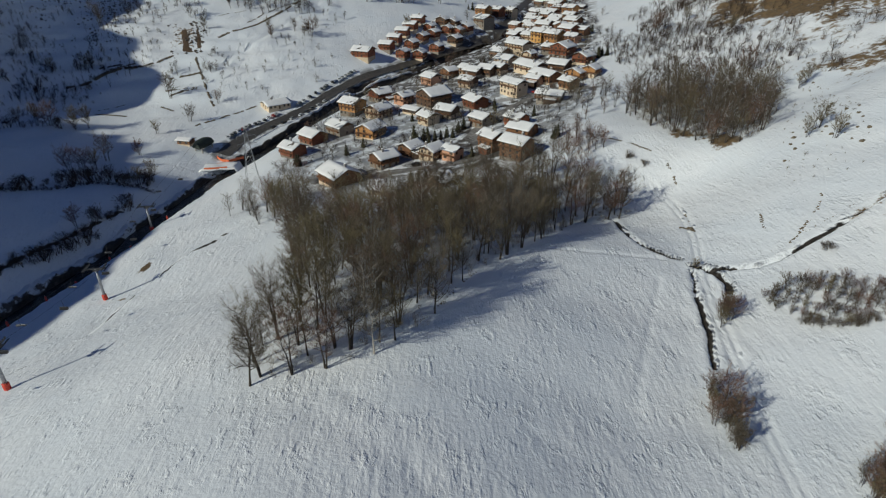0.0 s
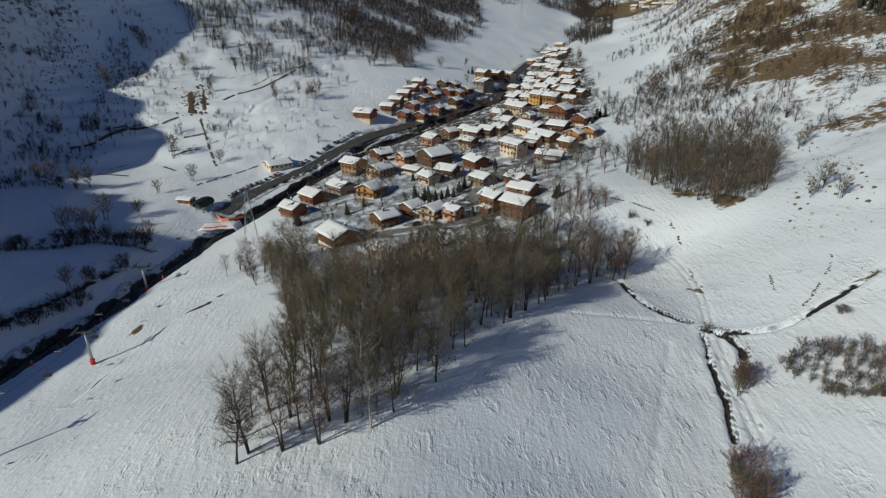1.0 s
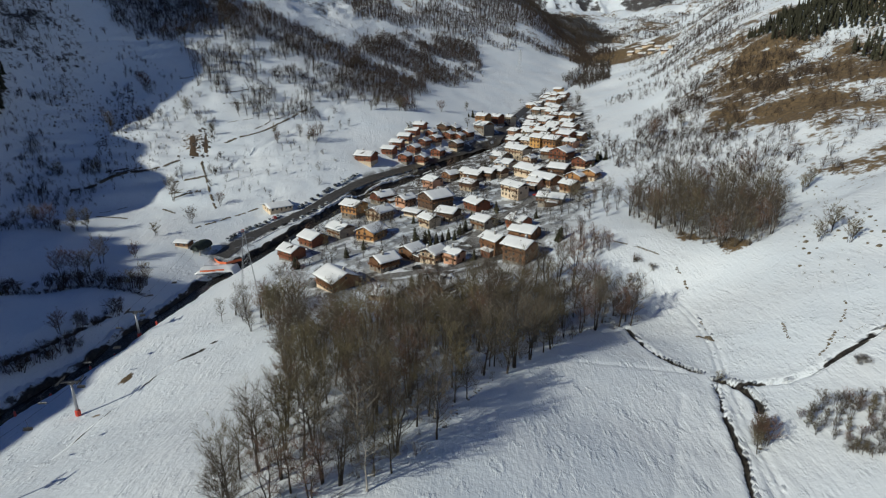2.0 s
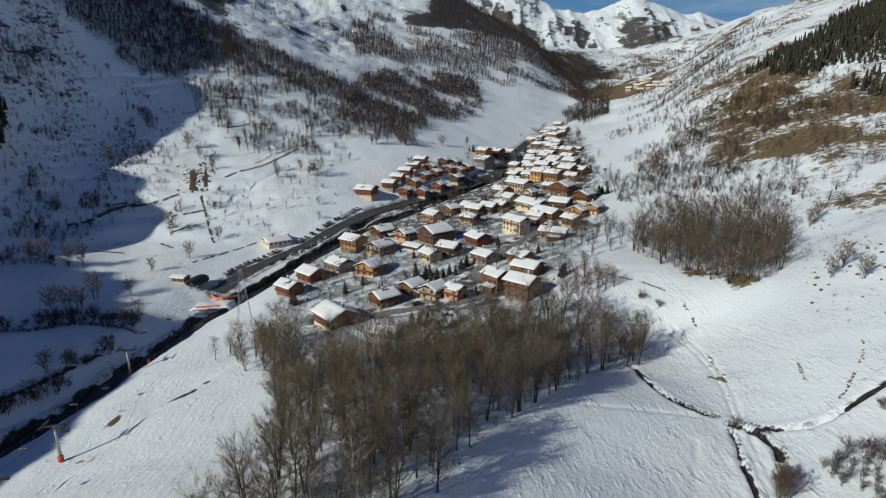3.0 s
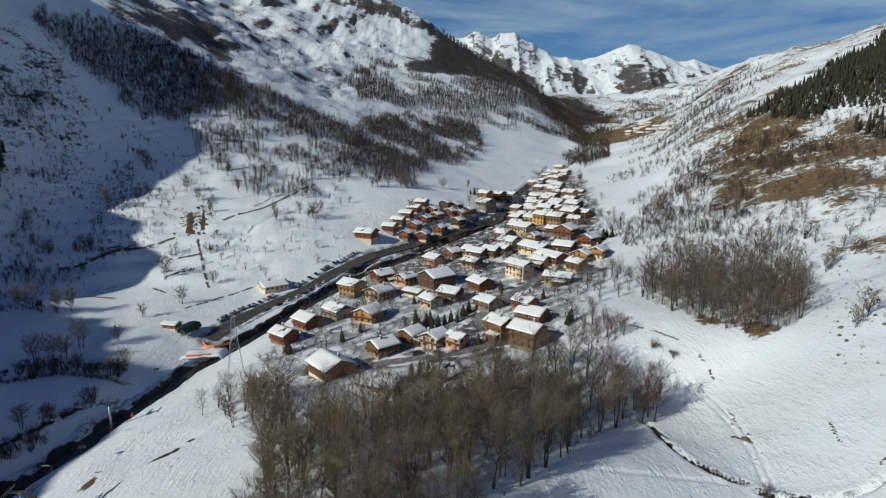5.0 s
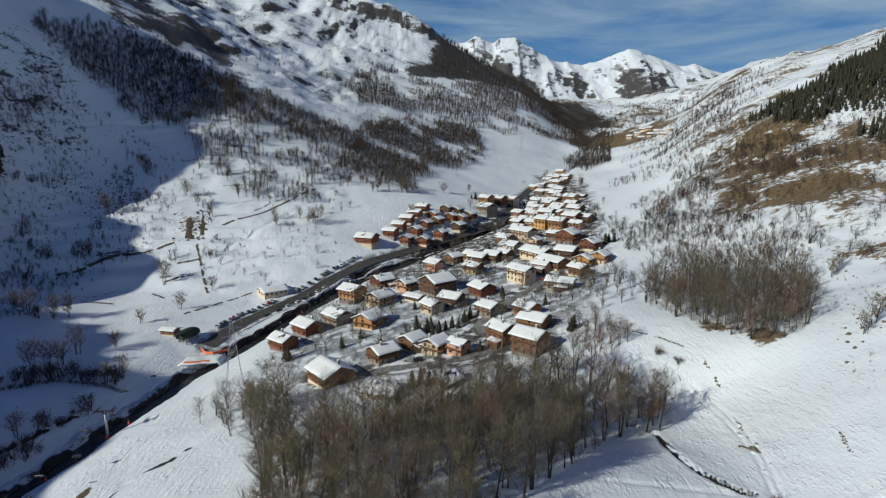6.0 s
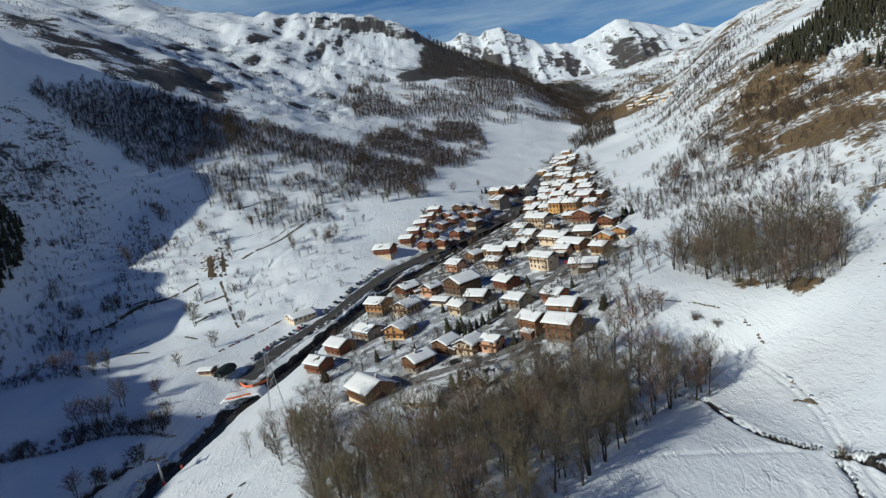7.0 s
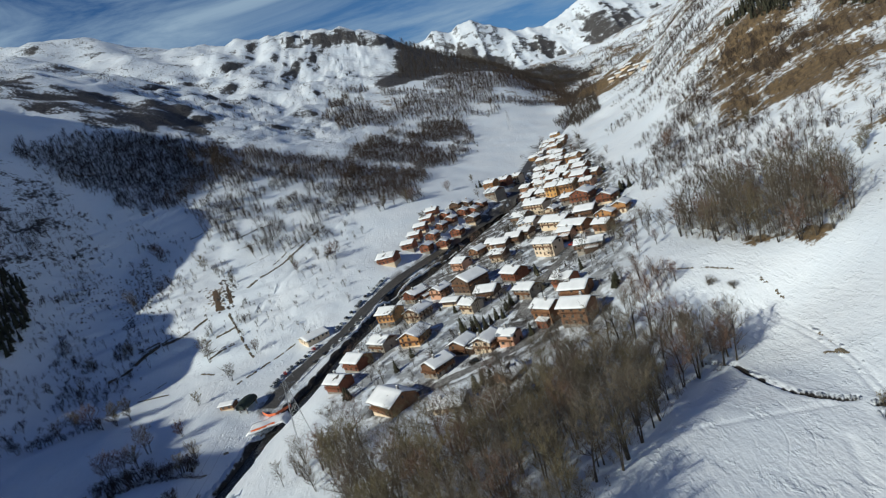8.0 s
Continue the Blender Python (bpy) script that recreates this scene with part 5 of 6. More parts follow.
            fit_kit("pane", WPANE, w, Matrix())
    if balcony and storeys > 1:
        for wall, span, deep in ((0, L, W / 2), (3, W, L / 2)):
            b = Shape()
            zf, wide = 2.5 * (storeys - 1) + 0.35, span * 0.46
            b.box(-wide, -1.25, zf, wide, 0.0, zf + 0.14)
            for i in range(3):
                xx = -wide + 0.1 + i * (wide - 0.14)
                b.box(xx, -1.2, zf - 0.5, xx + 0.14, 0.0, zf)
            deck = b.make("balcony", TIMBER["timber"], root)
            r = Shape().box(-wide, -1.27, zf + 0.98, wide, -1.19, zf + 1.08)
            n = int(wide * 2 / 0.42)
            for i in range(n + 1):
                xx = -wide + i * (2 * wide - 0.16) / n
                r.box(xx, -1.25, zf + 0.16, xx + 0.18, -1.21, zf + 0.98)
            rail = r.make("railing", TIMBER["red" if style == "red" else "timber"], deck)
            deck.matrix_basis = pose(0, 0, 0, 0, 0, 90 * wall) @ pose(0, -deep - e, 0)
    if name != "shed":
        at = (rng.choice((-1, 1)) * L * rng.uniform(0.12, 0.3), rng.choice((-1, 1)) * W * rng.uniform(0.08, 0.2))
        ch = fit_kit("chimney", CHIMNEY, root, pose(at[0], at[1], H + rise * (1 - abs(at[1]) / (W / 2)) + 0.3))
        fit_kit("snow_cap", CHIMNEY_SNOW, ch, Matrix())
    return root


# the village, from the near edge to the far end
chalet(-76.6, 282.0, -38, 10.1, 8.8, 2, "red", "red-brown timber chalet with a snow-covered roof", low="stone", gone=0.2)
chalet(-70.0, 301.1, -42, 11.5, 10.1, 2, "red", "red-brown timber chalet with a snow-covered roof", low="stone")
chalet(-39.0, 302.9, 62, 12.5, 10.9, 2, "orange", "honey-coloured timber house with a snowy roof", gone=0.4)
chalet(-56.7, 310.9, -44, 11.3, 9.9, 2, "stone", "grey stone house with a sheet roof and snow", roof=METAL_ROOF, gone=0.42, name="house", category="house")
chalet(-54.8, 348.3, -34, 12.1, 10.6, 3, "orange", "honey-coloured timber house with a snowy roof", low="stone", gone=0.2)
chalet(-38.1, 338.0, 53, 12.1, 10.6, 2, "cream", "cream-rendered house with a thick snowy roof", name="house", category="house")
chalet(-39.9, 372.1, 41, 12.2, 10.7, 2, "red", "red-brown timber chalet with a snow-covered roof", low="stone", gone=0.3)
chalet(-24.2, 358.3, 47, 9.6, 8.4, 2, "rose", "reddish-rendered house with a snowy roof", name="house", category="house")
chalet(-18.1, 338.6, -38, 10.2, 6.5, 1, "dark", "low timber shed with a snow-covered roof", balcony=False, name="shed", category="shed", pitch=0.3, group="")
chalet(-8.0, 315.2, -52, 9.4, 8.2, 2, "cream", "cream-rendered house with a thick snowy roof", name="house", category="house")
chalet(-5.5, 348.5, 40, 15.9, 13.9, 3, "dark", "dark timber chalet with balconies and snowy roof", low="stone")
chalet(2.4, 324.4, -32, 10.6, 9.3, 2, "dark", "dark timber chalet with balconies and snowy roof")
chalet(19.2, 336.7, -58, 11.5, 10.0, 2, "red", "red-brown timber chalet with a snow-covered roof", low="stone")
chalet(20.8, 302.6, -50, 9.9, 8.6, 2, "stone", "grey stone house with a sheet roof and snow", roof=METAL_ROOF, gone=0.42, name="house", category="house")
chalet(37.8, 290.0, -50, 9.5, 8.3, 2, "red", "red-brown timber chalet with a snow-covered roof", low="stone", gone=0.4)
chalet(42.9, 352.5, -55, 15.4, 8.5, 3, "cream", "cream-rendered house with a thick snowy roof", name="house", category="house", roof=METAL_ROOF, gone=0.38)
chalet(-8.0, 397.1, -49, 10.6, 9.3, 2, "rose", "reddish-rendered house with a snowy roof", name="house", category="house", roof=METAL_ROOF, gone=0.38)
chalet(4.4, 407.7, 44, 9.1, 8.0, 2, "timber", "brown timber chalet on a rendered base, snowy roof", low="stone")
chalet(17.0, 406.9, -41, 9.1, 8.0, 2, "cream", "cream-rendered house with a thick snowy roof", name="house", category="house")
chalet(60.3, 324.4, -28, 13.7, 7.5, 2, "stone", "grey stone house with a sheet roof and snow", roof=METAL_ROOF, gone=0.42, name="house", category="house")
chalet(22.8, 259.5, -52, 9.6, 8.4, 3, "timber", "brown timber chalet on a rendered base, snowy roof", low="stone", gone=0.3)
chalet(32.7, 244.8, -42, 11.3, 9.8, 3, "timber", "brown timber chalet on a rendered base, snowy roof", low="stone")
chalet(38.1, 268.9, -38, 11.2, 9.8, 2, "timber", "brown timber chalet on a rendered base, snowy roof", low="stone", gone=0.2)
chalet(-27.7, 258.0, 41, 10.4, 9.1, 2, "timber", "brown timber chalet on a rendered base, snowy roof", low="stone")
chalet(-46.2, 239.6, -50, 14.5, 12.7, 2, "timber", "brown timber chalet on a rendered base, snowy roof", gone=0.2)
chalet(-22.5, 215.0, -20, 10.9, 9.5, 1, "cream", "low rendered house with a wide snowy roof", pitch=0.2, balcony=False, name="house", category="house", snow=0.5)
chalet(-0.8, 221.1, 49, 8.2, 7.2, 1, "timber", "small timber house half hidden by bare trees", pitch=0.55, balcony=False, gone=0.3)
chalet(-15.8, 269.4, 52, 9.2, 8.1, 2, "timber", "brown timber chalet on a rendered base, snowy roof")
chalet(-5.1, 261.8, 53, 9.7, 8.5, 2, "cream", "cream-rendered house with a thick snowy roof", name="house", category="house", roof=METAL_ROOF, gone=0.38)
chalet(4.5, 255.4, -42, 7.6, 6.6, 2, "rose", "reddish-rendered house with a snowy roof", name="house", category="house", roof=METAL_ROOF, gone=0.38)
chalet(-59.9, 449.9, -21, 13.5, 11.8, 2, "red", "red-brown timber chalet with a snow-covered roof", gone=0.2)
chalet(-43.8, 468.6, -24, 9.5, 8.3, 2, "red", "red-brown timber chalet with a snow-covered roof", low="stone")
chalet(-38.1, 480.8, -21, 9.0, 7.9, 2, "red", "red-brown timber chalet with a snow-covered roof", low="stone")
chalet(-32.5, 492.8, -20, 9.2, 8.1, 2, "red", "red-brown timber chalet with a snow-covered roof")
chalet(-26.5, 504.3, -24, 9.4, 8.2, 2, "red", "red-brown timber chalet with a snow-covered roof", gone=0.2)
chalet(-20.8, 517.0, -25, 9.3, 8.1, 2, "red", "red-brown timber chalet with a snow-covered roof", gone=0.2)
chalet(-31.2, 464.2, 63, 8.7, 7.6, 2, "red", "red-brown timber chalet with a snow-covered roof", low="stone", gone=0.4)
chalet(-18.2, 467.5, 70, 9.4, 8.3, 2, "red", "red-brown timber chalet with a snow-covered roof", gone=0.2)
chalet(-25.0, 480.5, 61, 9.0, 7.9, 2, "red", "red-brown timber chalet with a snow-covered roof", low="stone", gone=0.2)
chalet(-5.1, 484.8, 61, 9.4, 8.3, 2, "red", "red-brown timber chalet with a snow-covered roof", low="stone", gone=0.2)
chalet(-16.8, 494.9, 58, 8.2, 7.1, 2, "red", "red-brown timber chalet with a snow-covered roof", low="stone", gone=0.3)
chalet(-7.6, 505.6, 55, 8.3, 7.3, 2, "red", "red-brown timber chalet with a snow-covered roof")
chalet(-11.0, 511.8, 60, 8.4, 7.4, 2, "red", "red-brown timber chalet with a snow-covered roof")
chalet(-0.4, 527.9, 66, 9.5, 8.3, 2, "dark", "dark timber chalet with balconies and snowy roof", low="stone", gone=0.2)
chalet(8.6, 530.9, 63, 10.3, 9.0, 2, "dark", "dark timber chalet with balconies and snowy roof", gone=0.3)
chalet(12.3, 520.1, 67, 9.4, 8.2, 2, "red", "red-brown timber chalet with a snow-covered roof", low="stone")
chalet(3.5, 517.7, 64, 8.5, 7.5, 2, "red", "red-brown timber chalet with a snow-covered roof", gone=0.3)
chalet(10.1, 506.1, 55, 9.9, 8.6, 2, "dark", "dark timber chalet with balconies and snowy roof")
chalet(20.6, 531.4, 55, 9.6, 8.4, 2, "red", "red-brown timber chalet with a snow-covered roof", gone=0.3)
chalet(37.8, 577.6, -42, 11.3, 9.9, 3, "orange", "honey-coloured timber house with a snowy roof", low="stone", gone=0.4)
chalet(52.5, 589.0, -46, 10.7, 9.3, 3, "red", "red-brown timber chalet with a snow-covered roof", low="stone", gone=0.3)
chalet(66.3, 597.6, -50, 9.1, 7.9, 3, "cream", "cream-rendered house with a thick snowy roof", name="house", category="house")
chalet(37.2, 552.9, -54, 14.1, 12.3, 3, "stone", "grey stone house with a sheet roof and snow", roof=METAL_ROOF, gone=0.42, name="house", category="house")
chalet(65.8, 547.7, -52, 9.9, 8.7, 3, "rose", "reddish-rendered house with a snowy roof", name="house", category="house")
chalet(75.5, 520.5, -38, 10.2, 9.0, 2, "cream", "cream-rendered house with a thick snowy roof", name="house", category="house")
chalet(58.0, 492.7, -50, 8.9, 7.8, 2, "dark", "dark timber chalet with balconies and snowy roof", gone=0.4)
chalet(67.4, 475.5, -40, 8.6, 7.5, 2, "cream", "cream-rendered house with a thick snowy roof", name="house", category="house")
chalet(55.8, 440.8, -54, 18.5, 10.2, 3, "cream", "cream-rendered house with a thick snowy roof", name="house", category="house")
chalet(42.0, 439.2, -45, 11.2, 9.8, 2, "stone", "grey stone house with a sheet roof and snow", roof=METAL_ROOF, gone=0.42, name="house", category="house")
chalet(44.0, 416.5, -43, 11.8, 10.3, 2, "cream", "cream-rendered house with a thick snowy roof", name="house", category="house", roof=METAL_ROOF, gone=0.38)
chalet(21.1, 398.4, -40, 10.7, 9.3, 2, "dark", "dark timber chalet with balconies and snowy roof", low="stone", gone=0.3)
chalet(30.2, 399.1, -39, 10.1, 8.8, 2, "dark", "dark timber chalet with balconies and snowy roof", low="stone")
chalet(38.2, 400.6, -47, 9.0, 7.9, 2, "dark", "dark timber chalet with balconies and snowy roof", gone=0.2)
chalet(16.5, 379.2, -40, 9.6, 8.4, 2, "dark", "dark timber chalet with balconies and snowy roof", gone=0.2)
chalet(74.9, 467.3, -52, 10.6, 9.3, 3, "ochre", "ochre-rendered house with a snowy roof", name="house", category="house")
chalet(83.2, 451.3, -45, 11.6, 10.1, 3, "orange", "honey-coloured timber house with a snowy roof", low="stone")
chalet(84.8, 509.6, -40, 11.6, 10.1, 2, "timber", "brown timber chalet on a rendered base, snowy roof", low="stone")
chalet(94.0, 515.4, -50, 11.0, 9.6, 2, "red", "red-brown timber chalet with a snow-covered roof", low="stone")
chalet(106.4, 499.8, -46, 11.4, 10.0, 2, "timber", "brown timber chalet on a rendered base, snowy roof", gone=0.2)
chalet(95.4, 461.3, -51, 11.2, 9.8, 3, "red", "red-brown timber chalet with a snow-covered roof", low="stone")
chalet(105.6, 461.2, -48, 8.5, 7.4, 2, "timber", "brown timber chalet on a rendered base, snowy roof", low="stone")
chalet(91.5, 590.2, -41, 11.7, 10.2, 2, "red", "red-brown timber chalet with a snow-covered roof", low="stone", gone=0.4)
chalet(100.1, 567.7, -52, 12.1, 10.6, 2, "rose", "reddish-rendered house with a snowy roof", name="house", category="house")
chalet(113.3, 549.9, -45, 10.9, 9.6, 3, "orange", "honey-coloured timber house with a snowy roof", low="stone", gone=0.3)
chalet(110.8, 604.7, -48, 12.0, 10.5, 2, "rose", "reddish-rendered house with a snowy roof", name="house", category="house")
chalet(99.4, 676.2, -43, 9.3, 8.1, 2, "ochre", "ochre-rendered house with a snowy roof", name="house", category="house")
chalet(103.1, 651.7, -48, 10.0, 8.7, 2, "stone", "grey stone house with a sheet roof and snow", roof=METAL_ROOF, gone=0.42, name="house", category="house")
chalet(116.5, 635.1, -46, 9.7, 8.5, 2, "stone", "grey stone house with a sheet roof and snow", roof=METAL_ROOF, gone=0.42, name="house", category="house")
chalet(122.9, 723.4, -48, 10.0, 8.8, 2, "stone", "grey stone house with a sheet roof and snow", roof=METAL_ROOF, gone=0.42, name="house", category="house")
chalet(126.3, 671.2, -40, 9.3, 8.1, 2, "timber", "brown timber chalet on a rendered base, snowy roof", low="stone", gone=0.2)
chalet(140.5, 703.8, -49, 9.8, 8.6, 2, "timber", "brown timber chalet on a rendered base, snowy roof", low="stone")
chalet(131.2, 746.9, -48, 9.2, 8.1, 2, "cream", "cream-rendered house with a thick snowy roof", name="house", category="house")
chalet(150.7, 789.3, -42, 9.8, 8.6, 2, "ochre", "ochre-rendered house with a snowy roof", name="house", category="house", roof=METAL_ROOF, gone=0.38)
chalet(82.7, 413.8, 53, 14.3, 12.5, 3, "red", "red-brown timber chalet with a snow-covered roof", low="stone")
chalet(93.0, 394.4, 48, 11.4, 10.0, 2, "red", "red-brown timber chalet with a snow-covered roof", gone=0.4)
chalet(76.2, 385.8, -37, 11.6, 10.2, 2, "dark", "dark timber chalet with balconies and snowy roof", low="stone")
chalet(58.4, 393.2, -58, 21.0, 11.5, 2, "cream", "cream-rendered house with a thick snowy roof", name="house", category="house", roof=METAL_ROOF, gone=0.38)
chalet(64.4, 370.0, -56, 17.7, 9.7, 2, "timber", "brown timber chalet on a rendered base, snowy roof")
chalet(82.7, 364.4, 51, 11.0, 9.7, 2, "orange", "honey-coloured timber house with a snowy roof", gone=0.4)
chalet(92.0, 365.4, 54, 9.5, 8.3, 2, "orange", "honey-coloured timber house with a snowy roof")
chalet(75.1, 347.1, -53, 8.9, 7.8, 2, "timber", "brown timber chalet on a rendered base, snowy roof", gone=0.3)
chalet(57.3, 364.6, -42, 8.2, 7.2, 2, "rose", "reddish-rendered house with a snowy roof", name="house", category="house")
chalet(125.5, 570.3, -39, 11.5, 7.4, 1, "dark", "low timber shed with a snow-covered roof", balcony=False, name="shed", category="shed", pitch=0.3, group="")
chalet(-108.4, 371.1, 38, 15.0, 13.1, 1, "cream", "low cream barn with a long snowy sheet roof", pitch=0.25, balcony=False, name="barn", category="barn", roof=METAL_ROOF, snow=0.25, group="")
chalet(-142, 307, -12, 7.5, 5.0, 1, "timber", "small timber ticket cabin with a snowy roof", balcony=False, name="shed", category="shed", pitch=0.3, group="")
# closely built houses of the old village
OLD_VILLAGE = [(52, 470), (66, 545), (84, 600), (98, 650), (112, 700), (130, 740), (146, 720), (128, 650), (118, 600), (108, 540), (104, 480), (92, 425), (62, 415)]
KINDS = (("cream", "house", "cream-rendered house crowded by its neighbours, snowy roof"), ("timber", "chalet", "brown timber chalet between close neighbours, snowy roof"), ("rose", "house", "reddish-rendered house crowded by its neighbours, snowy roof"), ("orange", "chalet", "honey-coloured timber chalet between close neighbours, snowy roof"), ("stone", "house", "grey stone house crowded by its neighbours, snowy roof"))
rng_v = random.Random(31)
for px_, py_ in scatter(OLD_VILLAGE, 8.5, 32):
    span_ = rng_v.uniform(7.5, 9.5)
    if any(math.hypot(px_ - a, py_ - b) < r + 3.9 for a, b, r in CHALETS) or to_line(np.array([px_]), np.array([py_]), LANE)[0][0] < 6 or to_line(np.array([px_]), np.array([py_]), ROAD)[0][0] < 9:
        continue
    style_, kind_, words_ = KINDS[rng_v.randrange(5)]
    chalet(px_, py_, rng_v.choice((-45, -48, -42, 47)), span_, span_ * 0.86, rng_v.choice((2, 2, 3)), style_, words_, low="stone", gone=rng_v.choice((0, 0.2, 0.35)), name=kind_, category=kind_)
# a hamlet further up the valley
chalet(317.3, 997.8, -23, 9.5, 8.0, 1, "cream", "small house of a distant hamlet under snow", balcony=False, name="house", category="house", group="houses of the upper hamlet")
chalet(328.4, 998.3, -44, 9.5, 8.0, 1, "timber", "small house of a distant hamlet under snow", balcony=False, name="house", category="house", group="houses of the upper hamlet")
chalet(314.4, 925.2, -36, 9.5, 8.0, 1, "dark", "small house of a distant hamlet under snow", balcony=False, name="house", category="house", group="houses of the upper hamlet")
chalet(323.3, 924.3, -24, 9.5, 8.0, 1, "cream", "small house of a distant hamlet under snow", balcony=False, name="house", category="house", group="houses of the upper hamlet")
chalet(315.1, 871.6, -32, 9.5, 8.0, 1, "timber", "small house of a distant hamlet under snow", balcony=False, name="house", category="house", group="houses of the upper hamlet")
chalet(334.2, 989.0, -48, 9.5, 8.0, 1, "dark", "small house of a distant hamlet under snow", balcony=False, name="house", category="house", group="houses of the upper hamlet")
chalet(323.5, 869.1, -51, 9.5, 8.0, 1, "cream", "small house of a distant hamlet under snow", balcony=False, name="house", category="house", group="houses of the upper hamlet")
chalet(306.7, 1001.9, -47, 9.5, 8.0, 1, "timber", "small house of a distant hamlet under snow", balcony=False, name="house", category="house", group="houses of the upper hamlet")
chalet(305.0, 940.2, -35, 9.5, 8.0, 1, "dark", "small house of a distant hamlet under snow", balcony=False, name="house", category="house", group="houses of the upper hamlet")


# ---- gardens: single conifers ----
spruce = []
for i in range(2):
    w, t = conifer(260 + i, 9.0, 12, 9, 2.5)
    spruce.append(tree_thing("spruce", w, t, BARK, NEEDLES, "dark green spruce between the chalets", "conifer", "foliage"))
gardens = [(-13, 285), (-10, 288), (-7, 284), (-4, 287), (-1, 290), (2, 292), (5, 290), (-8, 293), (-15, 291), (8, 297), (11, 300), (24, 582), (28, 585), (115, 469), (104, 399), (107, 402), (110, 400), (106, 405), (51, 256), (53, 259), (-41, 285), (-10, 224), (-13, 220), (-7, 221), (-72, 268), (-70, 266), (-62, 315), (-59, 317), (73, 477), (72, 473), (98, 385), (-17, 206), (30, 330), (15, 318), (-30, 270), (48, 300), (-48, 275)]
clear = [p for p in gardens if all(math.hypot(p[0] - a, p[1] - b) > r * 0.62 for a, b, r in CHALETS)]
planted(spruce, clear, 90, 0.6, 1.1, "garden conifers")
inner = [q for q in scatter(VILLAGE, 5.2, 93) if all(math.hypot(q[0] - a, q[1] - b) > r * 0.8 + 1.2 for a, b, r in CHALETS) and to_line(np.array([q[0]]), np.array([q[1]]), ROAD)[0][0] > 7 and to_line(np.array([q[0]]), np.array([q[1]]), STREET)[0][0] > 4]
planted(spruce, inner[:14], 94, 0.45, 0.9, "garden conifers")
planted(thicket, inner[14:95], 95, 0.5, 0.95, "garden trees")
orchard = [p for p in scatter(VILLAGE, 4.0, 91) if all(math.hypot(p[0] - a, p[1] - b) > r * 0.85 + 0.8 for a, b, r in CHALETS) and to_line(np.array([p[0]]), np.array([p[1]]), ROAD)[0][0] > 7 and to_line(np.array([p[0]]), np.array([p[1]]), STREET)[0][0] > 4]
massed("garden_shrubs", bushes, orchard[:800], 92, BRUSH, 0.4, 2.1, "leafless garden shrubs and small trees", "shrubs")


# ---- stones and walls ----
def rubble(seed):
    """A rough block of stone with a cap of snow left off."""
    rng = random.Random(seed)
    v = [(rng.uniform(0.7, 1.2) * x, rng.uniform(0.7, 1.2) * y, rng.uniform(0.7, 1.2) * z) for x, y, z in ((-1, -0.7, -0.4), (0.9, -0.8, -0.4), (1, 0.8, -0.4), (-0.8, 0.9, -0.4), (-0.7, -0.5, 0.45), (0.6, -0.6, 0.5), (0.7, 0.5, 0.4), (-0.6, 0.6, 0.5), (0, 0, 0.75))]
    f = [(3, 2, 1, 0), (0, 1, 5, 4), (1, 2, 6, 5), (2, 3, 7, 6), (3, 0, 4, 7), (4, 5, 8), (5, 6, 8), (6, 7, 8), (7, 4, 8)]
    s = Shape()
    s.v, s.f = v, f
    return triangles(s)


stones = [rubble(300 + i) for i in range(6)]


def dry_wall(line, gap, seed, lo, hi, label):
    return massed("dry_stone_wall", stones, [q for q in along(line, gap * 0.62, 0.32, seed) if math.sin(q[0] * 1.1) + math.sin(q[1] * 0.7) > -1.0], seed, WALL_STONE, lo, hi, label, "wall", 0.12)


